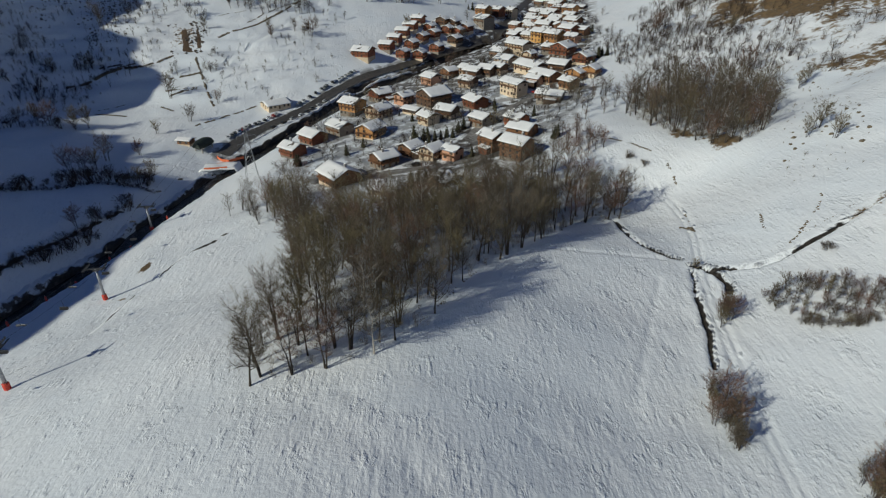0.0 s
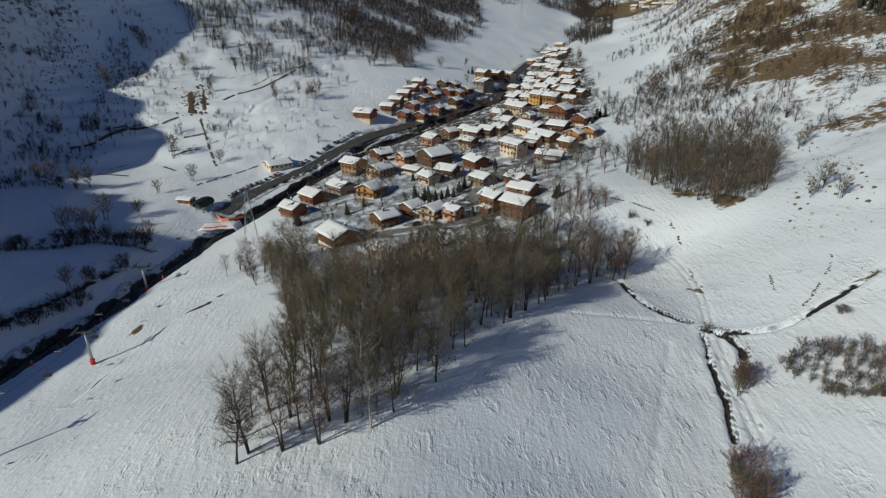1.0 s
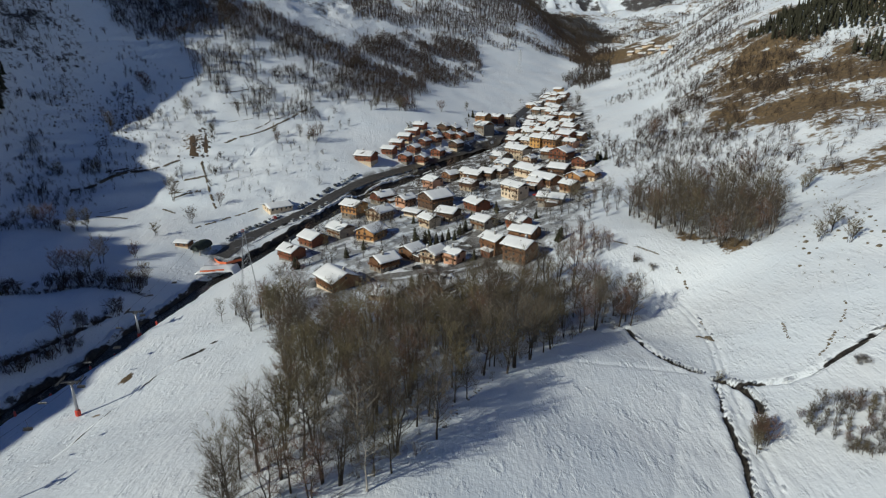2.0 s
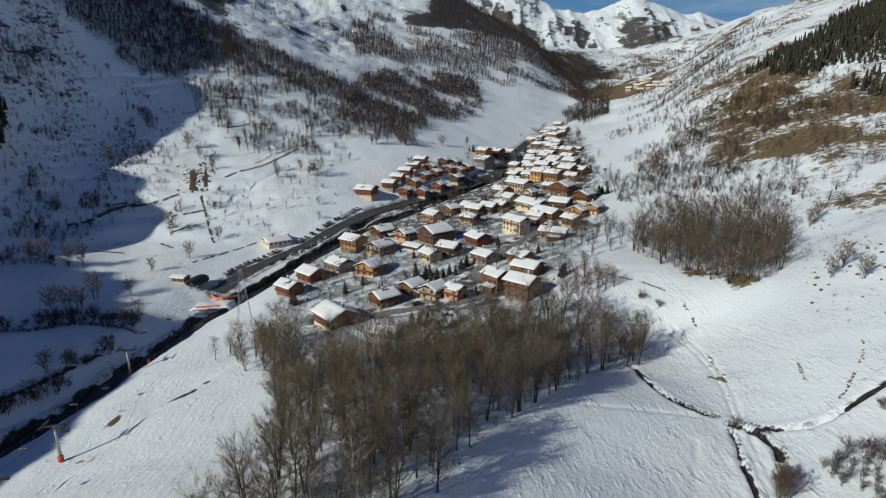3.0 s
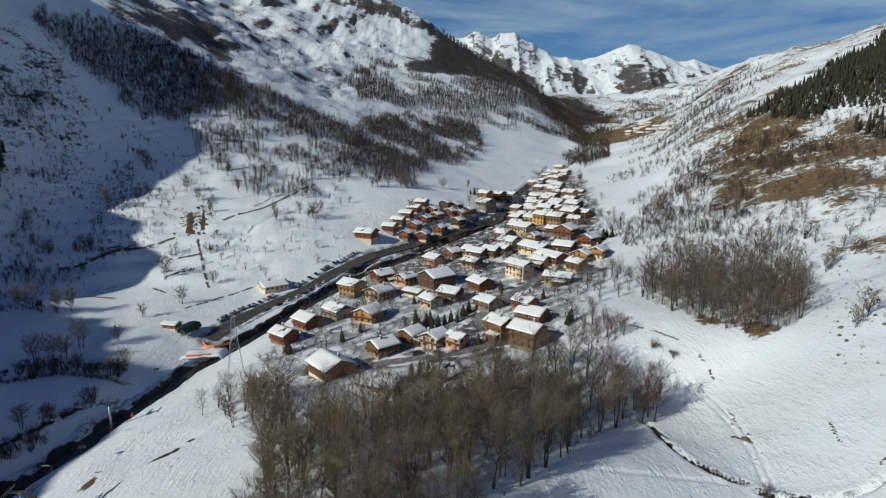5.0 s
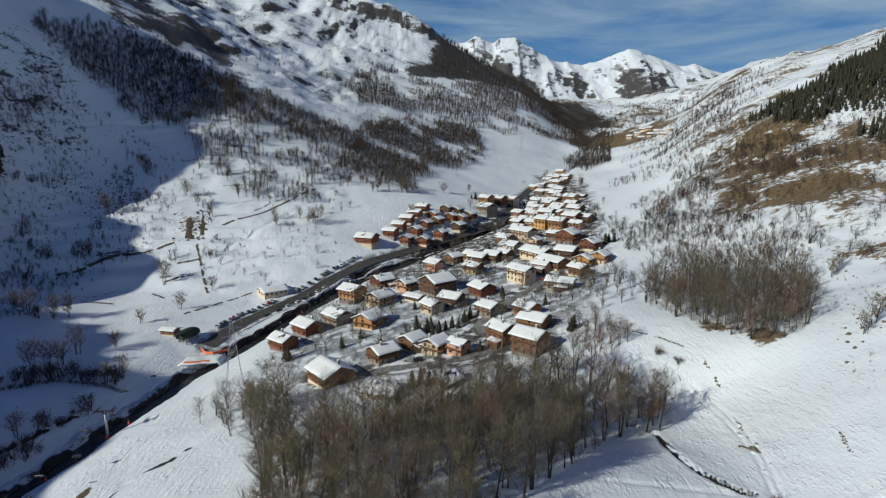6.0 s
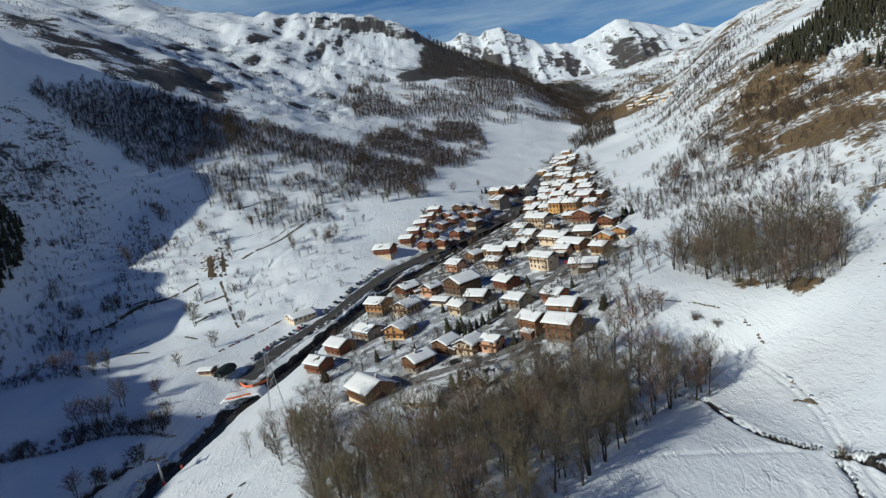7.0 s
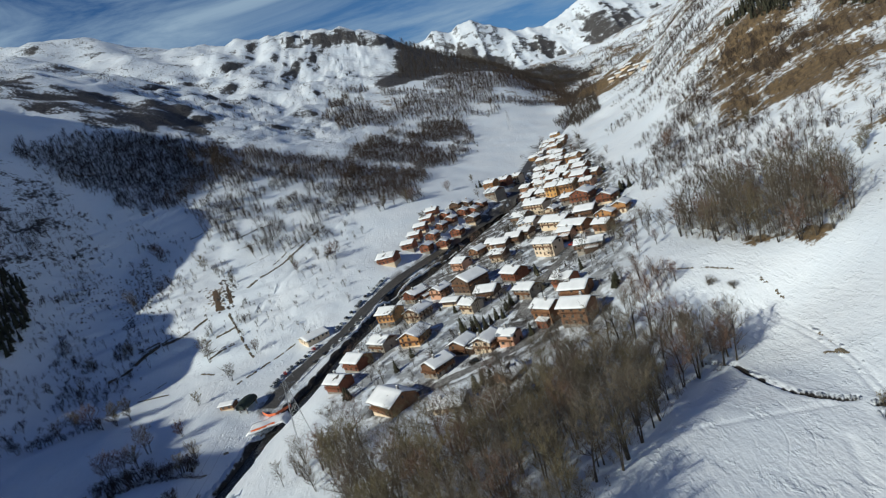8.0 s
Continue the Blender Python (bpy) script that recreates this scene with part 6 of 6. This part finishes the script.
for n, (line, gap, lo, hi) in enumerate((
        ([(-240, 371), (-226, 386), (-203, 398)], 0.45, 1.0, 1.9), ([(-203, 398), (-183, 413)], 0.8, 0.7, 1.3), ([(-163, 439), (-146, 456), (-129, 486), (-112, 516)], 0.7, 0.8, 1.5), ([(-183, 392), (-165, 400)], 0.6, 0.6, 1.1), ([(-210, 344), (-193, 346)], 0.6, 0.7, 1.2), ([(-228, 392), (-216, 398)], 0.5, 0.8, 1.4), ([(-179, 375), (-161, 385)], 0.5, 0.7, 1.2), ([(-213, 349), (-207, 358), (-201, 365)], 1.0, 0.4, 0.8),
        ([(-147, 335), (-135, 354), (-121, 371)], 0.6, 0.7, 1.2), ([(-150, 462), (-140, 480), (-128, 496), (-112, 514)], 1.1, 0.5, 1.0), ([(-222, 509), (-212, 519)], 0.9, 0.5, 1.0), ([(-181, 511), (-165, 521), (-150, 530)], 0.9, 0.6, 1.1), ([(-181, 491), (-162, 503)], 0.9, 0.5, 0.9), ([(-170, 466), (-153, 480)], 1.2, 0.4, 0.8), ([(-221, 391), (-207, 401)], 0.7, 0.7, 1.2), ([(-179, 363), (-169, 357)], 0.6, 0.6, 1.2), ([(-181, 379), (-163, 386)], 0.7, 0.5, 0.9), ([(-171, 412), (-169, 408), (-162, 395), (-155, 381), (-147, 367)], 0.5, 0.5, 1.3),
        ([(98, 161), (96.5, 156), (95, 151)], 0.5, 0.3, 0.55), ([(96, 141), (104, 148), (111, 155), (115, 161)], 0.7, 0.3, 0.6), ([(90, 219), (90.5, 212), (90, 206)], 0.7, 0.4, 0.75),
        ([(84.5, 182), (83, 175)], 0.6, 0.4, 0.7), ([(79, 171), (81, 168), (80.5, 165)], 0.6, 0.6, 0.95), ([(66, 257), (75, 245), (82, 238), (87, 230)], 0.6, 0.4, 0.8), ([(257, 454), (250, 410), (246, 374)], 2.2, 0.5, 0.9),
        ([(-2, 109), (3, 121), (12, 137)], 2.2, 0.3, 0.6), ([(92, 141), (104, 145), (120, 151)], 1.5, 0.2, 0.45))):
    dry_wall(line, gap, 310 + n, lo * 0.8, hi * 0.8, "low dry-stone wall half buried in snow")
LEFT_STONES = [(-296, 439), (-279, 469), (-249, 484), (-231, 464), (-221, 420), (-237, 400), (-262, 403), (-283, 418)]
RIGHT_STONES = [(98, 140), (120, 150), (150, 200), (165, 260), (150, 250), (125, 205), (108, 165)]
massed("stones", stones, scatter(LEFT_STONES, 1.9, 330, clumped(14, 0.0, 130), 480), 331, ROCK, 0.2, 1.15, "dark stones sticking out of the shaded snow", "stones", 0.2, 2.2)
massed("stones", stones, scatter(RIGHT_STONES, 3.4, 332, clumped(16, 0.1, 88), 420), 333, WALL_STONE, 0.25, 0.9, "stones and clods on the snowy pasture", "stones")
massed("tussocks", bushes, scatter(RIGHT_STONES, 3.2, 334, clumped(18, 0.05, 89), 420), 335, TWIGS["olive"], 0.15, 0.5, "dry tussocks on the snowy pasture", "grass")
massed("stones", stones, [p for p in along(RIVER[1:15], 0.6, 4.2, 336)], 337, ROCK, 0.25, 0.85, "boulders in the river bed", "stones", 0.2)
def earth_rib(foot, top, wide, seed):
    """A narrow ragged rib of bare earth on the slope."""
    s = Shape()
    across = Vector((foot.y - top.y, top.x - foot.x, 0)).normalized()
    for j in range(13):
        for i in range(7):
            u, v = -1 + i / 3, j / 12
            p = foot.lerp(top, v) + across * (u * wide * (1.15 - 0.75 * v + 0.1 * math.sin(17 * v + 3 * u + seed)) + 0.5 * math.sin(3 * v + 2 * seed))
            rib = float(ridged(np.array([u * 4.0 + seed * 7]), np.array([v * 9.0]), 3.0, 3, 9)[0])
            rim = (1 - abs(u) ** 3) * min(1.0, 6 * v) * min(1.0, 5 * (1 - v))
            s.v.append((p.x, p.y, height(p.x, p.y) - 0.4 + rim * (0.25 + 0.6 * rib)))
    for j in range(12):
        for i in range(6):
            a = j * 7 + i
            s.f.append((a, a + 1, a + 8, a + 7))
    return tagged(s.make("crag", EARTH), "brown eroded earth rib breaking through the snow", "rock", "eroded bank")


earth_rib(Vector((-177, 414, 0)), Vector((-190, 446, 0)), 4.6, 2)
earth_rib(Vector((-171, 420, 0)), Vector((-181, 449, 0)), 2.6, 5)
bank_stones = [(-200, 452), (-185, 456), (-172, 442), (-170, 418), (-186, 408), (-200, 430)]
massed("stones", stones, scatter(bank_stones, 2.2, 345, clumped(9, 0.1, 134), 120), 346, ROCK, 0.4, 1.6, "dark stones round the eroded bank", "stones", 0.1)
slip_scrub = [(-232, 455), (-227, 461), (-219, 462), (-222, 457), (-182, 457), (-180, 464), (-190, 476), (-176, 450), (-172, 441), (-184, 394), (-180, 397), (-159, 418), (-149, 408), (-163, 405), (-157, 404), (-240, 388), (-243, 396), (-238, 400), (-231, 399), (-226, 393), (-234, 391), (-259, 363), (-253, 361), (-247, 357), (-241, 353), (-258, 381), (-254, 384), (-253, 501), (-248, 498), (-243, 496), (-239, 488), (-235, 480), (-268, 506), (-258, 499), (-292, 439), (-297, 436), (-302, 431), (-299, 477), (-294, 472), (-283, 403), (-276, 396), (-270, 391), (-264, 386)]
spread_out = random.Random(77)
massed("scrub", mids, [(x + spread_out.uniform(-2.5, 2.5), y + spread_out.uniform(-2.5, 2.5)) for x, y in slip_scrub for _ in range(4)], 338, BRUSH, 0.4, 1.1, "dark leafless bushes round the eroded bank", "shrubs")


# ---- chair lift ----
def lift_pylon(x, y, tall, yaw):
    root = tagged(empty("lift_pylon", pose(x, y, height(x, y), 0, 0, yaw)), "grey steel chairlift pylon with red padding", "lift pylon", "chairlift")
    Shape().tube([(0, 0, -0.5), (0, 0, tall * 0.5), (0, 0, tall)], [0.5, 0.42, 0.34], 12).make("mast", STEEL, root, smooth_faces=True)
    Shape().tube([(0, 0, 0.1), (0, 0, 0.3), (0, 0, 1.9), (0, 0, 2.1)], [0.6, 0.78, 0.78, 0.6], 12).make("padding", RED_PAD, root, "red crash padding")
    Shape().box(-2.9, -0.25, tall - 0.1, 2.9, 0.25, tall + 0.4).box(-0.9, -0.5, tall - 0.6, 0.9, 0.5, tall - 0.1).make("crossarm", DARK_STEEL, root)
    for sx in (-2.6, 2.6):
        s = Shape().box(sx - 0.12, -2.4, tall + 0.42, sx + 0.12, 2.4, tall + 0.6)
        for i in range(6):
            yy = -2.1 + i * 0.84
            s.tube([(sx - 0.1, yy, tall + 0.75), (sx + 0.1, yy, tall + 0.75)], [0.26, 0.26], 8)
        s.make("sheave_train", DARK_STEEL, root)
        Shape().box(sx + (0.5 if sx > 0 else -0.9), -2.2, tall + 0.3, sx + (0.9 if sx > 0 else -0.5), 2.2, tall + 0.36).make("catwalk", DARK_STEEL, root)
    return root


LIFT = [(-102, 103), (-110, 157), (-124.3, 219.8), (-131, 292)]
for (x, y), tall in zip(LIFT[:3], (12.5, 11.5, 11.5)):
    lift_pylon(x, y, tall, 8)
tops = [Vector((-95, 45, height(-95, 45) + 12))] + [Vector((x, y, height(x, y) + t + 1.0)) for (x, y), t in zip(LIFT, (12.5, 11.5, 11.5, 5.0))]
cable_pts = []
for side in (-2.6, 2.6):
    pts = []
    for a, b in zip(tops, tops[1:]):
        for i in range(10):
            u = i / 10
            p = a.lerp(b, u) + Vector((side, 0.3 * side * 0.2, -1.6 * 4 * u * (1 - u) * 0.5))
            pts.append(p)
    pts.append(tops[-1] + Vector((side, 0, 0)))
    cable_pts.append(pts)
    tagged(Shape().tube(pts, [0.03] * len(pts), 4).make("lift_cable", DARK_STEEL), "thin dark haul cable of the chairlift", "cable", "chairlift")


def lift_chair(p, yaw):
    root = tagged(empty("lift_chair", pose(p.x, p.y, p.z, 0, 0, yaw)), "empty dark chairlift seat hanging from its cable", "chair", "lift chairs")
    Shape().tube([(0, 0, 0.05), (0, -0.25, -0.9), (0, -0.25, -2.2)], [0.05, 0.05, 0.05], 6).make("hanger", DARK_STEEL, root)
    Shape().box(-1.1, -0.1, -2.75, 1.1, 0.42, -2.66).make("seat", DARK_STEEL, root)
    Shape().box(-1.1, -0.18, -2.66, 1.1, -0.1, -2.05).make("backrest", DARK_STEEL, root)
    Shape().beam((-1.1, -0.2, -2.2), (1.1, -0.2, -2.2), 0.04).beam((-1.1, -0.15, -2.2), (-1.1, 0.5, -2.7), 0.03).beam((1.1, -0.15, -2.2), (1.1, 0.5, -2.7), 0.03).make("frame", STEEL, root)


for row, pts in enumerate(cable_pts):
    for i in range(3 + row * 2, len(pts) - 3, 5):
        lift_chair(pts[i] + Vector((0, 0, -0.1)), 8 + 180 * row)


# ---- power line towers ----
def lattice_tower(x, y, tall, yaw):
    root = tagged(empty("power_tower", pose(x, y, height(x, y), 0, 0, yaw)), "grey steel lattice power-line tower", "power tower")
    half = lambda z: 2.6 * (1 - z / tall) ** 1.15 + 0.45
    levels = [0, 0.2, 0.38, 0.54, 0.68, 0.8, 0.9, 1.0]
    for sx, sy in ((-1, -1), (1, -1), (1, 1), (-1, 1)):
        Shape().tube([(sx * half(tall * u), sy * half(tall * u), tall * u - (0.8 if u == 0 else 0)) for u in levels], [0.08] * len(levels), 4).make("leg", STEEL, root)
    br = Shape()
    for u, w in zip(levels, levels[1:]):
        a, b = half(tall * u), half(tall * w)
        for q in range(4):
            c, s = math.cos(q * math.pi / 2), math.sin(q * math.pi / 2)
            at = lambda px, py, pz: (c * px - s * py, s * px + c * py, pz)
            br.beam(at(-a, -a, tall * u), at(b, -b, tall * w), 0.035).beam(at(a, -a, tall * u), at(-b, -b, tall * w), 0.035).beam(at(-b, -b, tall * w), at(b, -b, tall * w), 0.035)
    br.make("bracing", STEEL, root)
    for u in (0.72, 0.86, 0.98):
        z = tall * u
        arm = Shape().beam((-4.2, 0, z), (0, 0, z + 0.9), 0.06).beam((-4.2, 0, z), (0, 0.4, z), 0.07).beam((4.2, 0, z), (0, 0, z + 0.9), 0.06).beam((4.2, 0, z), (0, -0.4, z), 0.07)
        arm.beam((-4.2, 0, z), (-4.2, 0, z - 1.2), 0.07).beam((4.2, 0, z), (4.2, 0, z - 1.2), 0.07).make("arm", STEEL, root)
    return root


lattice_tower(-89, 252, 26, 25)
lattice_tower(109, 875, 30, 25)


# ---- piste edge: markers, snow bridge, barriers ----
def piste_marker(x, y):
    root = tagged(empty("piste_marker", pose(x, y, height(x, y))), "short padded red post at the piste edge", "post", "piste markers")
    Shape().tube([(0, 0, -0.3), (0, 0, 2.6)], [0.06, 0.06], 6).make("pole", STEEL, root)
    Shape().tube([(0, 0, 0.1), (0, 0, 0.2), (0, 0, 1.8), (0, 0, 1.95)], [0.25, 0.36, 0.36, 0.2], 8).make("padding", RED_PAD, root)


for x, y in ((-121, 228), (-126.5, 205), (-128.5, 193), (-133.5, 178), (-136, 165), (-140, 151), (-142, 138), (-144, 128)):
    piste_marker(x, y)


def snow_bridge():
    """A wide snow-covered culvert over the river."""
    s = Shape()
    n, m = 12, 7
    for j in range(m):
        for i in range(n):
            x, y = -126 + 19 * i / (n - 1), 280.5 + 10 * j / (m - 1) + 0.25 * (19 * i / (n - 1) - 9)
            z = max(height(x, y) + 0.12, -2.2 + 0.25 * math.sin(i * 1.3 + j)) if 0 < i < n - 1 else height(x, y) - 0.3
            s.v.append((x, y, z))
    k = n * m
    s.v += [(x, y, z - 1.1) for x, y, z in s.v[:k]]
    for j in range(m - 1):
        for i in range(n - 1):
            a = j * n + i
            s.f += [(a, a + 1, a + n + 1, a + n), (k + a, k + a + n, k + a + n + 1, k + a + 1)]
    rim = [i for i in range(n)] + [j * n + n - 1 for j in range(1, m)] + [(m - 1) * n + i for i in range(n - 2, -1, -1)] + [j * n for j in range(m - 2, 0, -1)]
    for a, b in zip(rim, rim[1:] + rim[:1]):
        s.f.append((a, k + a, k + b, b))
    return tagged(s.make("snow_bridge", ROOF_SNOW, None, "", True), "snow-covered culvert bridge over the river", "bridge", kind="structure")


snow_bridge()


def barrier(line, tall, label):
    """A strip of netting on posts."""
    root = tagged(empty("safety_barrier", pose(line[0][0], line[0][1], 0)), label, "barrier", "orange barriers")
    x0, y0 = line[0]
    net = Shape()
    pts = []
    for a, b in zip(line, line[1:]):
        n = max(2, int(math.hypot(b[0] - a[0], b[1] - a[1]) / 1.5))
        pts += [(a[0] + (b[0] - a[0]) * i / n, a[1] + (b[1] - a[1]) * i / n) for i in range(n)]
    pts.append(line[-1])
    zz = [max(height(*p), -2.3) for p in pts]
    for (p, z), (q, w) in zip(zip(pts, zz), zip(pts[1:], zz[1:])):
        k = len(net.v)
        for px, py, pz in ((p[0], p[1], z), (q[0], q[1], w), (q[0], q[1], w + tall), (p[0], p[1], z + tall)):
            net.v += [(px - x0, py - y0 - 0.06, pz), (px - x0, py - y0 + 0.06, pz)]
        net.f += [(k, k + 2, k + 4, k + 6), (k + 1, k + 7, k + 5, k + 3), (k + 6, k + 4, k + 5, k + 7), (k, k + 1, k + 3, k + 2), (k, k + 6, k + 7, k + 1), (k + 2, k + 3, k + 5, k + 4)]
    net.make("netting", ORANGE_NET, root)
    for (px, py), z in list(zip(pts, zz))[::2]:
        Shape().tube([(px - x0, py - y0, z - 0.4), (px - x0, py - y0, z + tall + 0.25)], [0.05, 0.05], 6).make("post", RED_PAD, root)
    return root


barrier([(-123, 279.5), (-117, 280.5), (-112, 282)], 0.9, "orange padded barrier along the culvert edge")
barrier([(-122, 296), (-118, 292), (-114, 291), (-108, 297)], 1.3, "orange safety netting along the river wall")

# ---- lift station and cabin ----
station_root = tagged(empty("lift_station", pose(-131, 303, height(-131, 303), 0, 0, 74) @ Matrix.Diagonal((1.25, 1.15, 1.1, 1))), "dark green rounded chairlift station cover", "lift station")
hood = Shape()
for i in range(7):
    u = -5 + 10 * i / 6
    swell = 1 - 0.35 * abs(u / 5) ** 3
    for j in range(9):
        a = math.pi * j / 8
        hood.v.append((u, -3.0 * swell * math.cos(a), 2.2 + 3.4 * swell * math.sin(a) ** 0.8))
for i in range(6):
    for j in range(8):
        a = i * 9 + j
        hood.f.append((a, a + 9, a + 10, a + 1))
hood.f += [tuple(range(8, -1, -1)), tuple(range(54, 63)), tuple([i * 9 for i in range(6, -1, -1)] + [i * 9 + 8 for i in range(7)])]
hood.make("hood", TENT, station_root, smooth_faces=True)
for px, py in ((-3.5, -1.8), (3.5, -1.8), (-3.5, 1.8), (3.5, 1.8)):
    Shape().box(px - 0.25, py - 0.25, -1, px + 0.25, py + 0.25, 2.4).make("pillar", CONCRETE, station_root)
Shape().box(-4.0, -1.2, 1.2, 4.0, 1.2, 2.1).make("drive_frame", DARK_STEEL, station_root)

# ---- road edge and parked cars ----
wall_pts = along(PARAPET, 1.6, 0.0, 1)
snow_wall = Shape()
rngw = random.Random(8)
prof = []
for x, y in wall_pts:
    prof.append((Vector((x, y, height(x, y))), 0.5 + rngw.uniform(-0.4, 0.45)))
for i, (p, h) in enumerate(prof):
    d = (prof[min(i + 1, len(prof) - 1)][0] - prof[max(i - 1, 0)][0]).normalized()
    sd = Vector((-d.y, d.x, 0))
    wd = 0.55 + rngw.uniform(-0.25, 0.45)
    for off, up in ((-wd, -1.0), (-wd * 0.7, h * 0.75), (0, h), (wd * 0.7, h * 0.7), (wd, -1.0)):
        snow_wall.v.append(tuple(p + sd * off + Vector((0, 0, up))))
for i in range(len(prof) - 1):
    for j in range(4):
        a = i * 5 + j
        snow_wall.f.append((a, a + 1, a + 6, a + 5))
tagged(snow_wall.make("snow_bank", ROOF_SNOW, None, "", True), "ploughed snow bank on the river wall", "snow bank", kind="structure")


def car_kit(paint):
    """A parked car: body, glasshouse, four wheels, lamps. Length along x."""
    root = new("car")
    prof = [(-2.1, 0.35), (-2.12, 0.8), (-1.95, 0.98), (-1.2, 1.02), (1.0, 0.98), (1.9, 0.85), (2.1, 0.7), (2.1, 0.35)]
    body = Shape()
    for sy in (-0.88, 0.88):
        body.v += [(x, sy, z) for x, z in prof]
    n = len(prof)
    body.f += [tuple(range(n)), tuple(range(2 * n - 1, n - 1, -1))]
    body.f += [(i, n + i, n + (i + 1) % n, (i + 1) % n) for i in range(n)]
    body.make("body", paint, root)
    cab = Shape()
    cab.v += [(x, sy, z) for sy in (-0.8, 0.8) for x, z in ((-1.85, 1.0), (0.95, 0.98))] + [(x, sy, 1.46) for sy in (-0.66, 0.66) for x in (-1.35, 0.3)]
    cab.f += [(0, 1, 5, 4), (3, 2, 6, 7), (1, 3, 7, 5), (2, 0, 4, 6), (4, 5, 7, 6)]
    cab.make("glasshouse", PANE, root)
    Shape().box(-1.38, -0.68, 1.455, 0.32, 0.68, 1.52).make("roof", paint, root)
    for x in (-1.3, 1.3):
        for y in (-0.82, 0.82):
            Shape().tube([(x, y - 0.11, 0.32), (x, y + 0.11, 0.32)], [0.33, 0.33], 12).make("wheel", RUBBER, root)
    for y in (-0.62, 0.62):
        Shape().box(2.06, y - 0.18, 0.62, 2.13, y + 0.18, 0.78).make("headlight", PANE, root)
    return root


CAR_WORDS = ("white", "grey", "black", "blue", "red", "silver")
kits = [tagged(car_kit(p), w + " car parked on the cleared roadside", "car", "parked cars") for p, w in zip(PAINTS, CAR_WORDS)]
rngc = random.Random(12)
slots = []
for k, (x, y) in enumerate(along([(-123, 318), (-116, 338), (-104, 356), (-90, 381), (-77, 407), (-58, 433)], 3.1, 0.4, 20)):
    slots.append((x - 1.5, y + 1.0, 118 + rngc.uniform(-6, 6)))
for x, y in along([(-101, 333), (-88, 353), (-74, 382)], 6.0, 0.5, 21):
    slots.append((x - 3.0, y + 2.5, 60 + rngc.uniform(-5, 5)))
for x, y in along([(-20, 249), (-6, 250), (8, 250)], 9.0, 0.6, 22) + [(30, 300), (20, 306), (36, 326), (55, 345), (0, 380), (5, 384), (20, 362), (24, 366), (28, 370), (-30, 262)]:
    slots.append((x, y + 3.2, rngc.uniform(0, 180)))
slots = [s for s in slots if rngc.random() < 0.85 and all(math.hypot(s[0] - a, s[1] - b) > r + 1 for a, b, r in CHALETS)]
for n, (x, y, yaw) in enumerate(slots):
    m = pose(x, y, height(x, y) + 0.18, 0, 0, yaw)
    if n < len(kits):
        kits[n].matrix_basis = m
    else:
        copy_thing(kits[rngc.choice((0, 0, 1, 1, 2, 2, 2, 3, 5, 5, 4))], m)
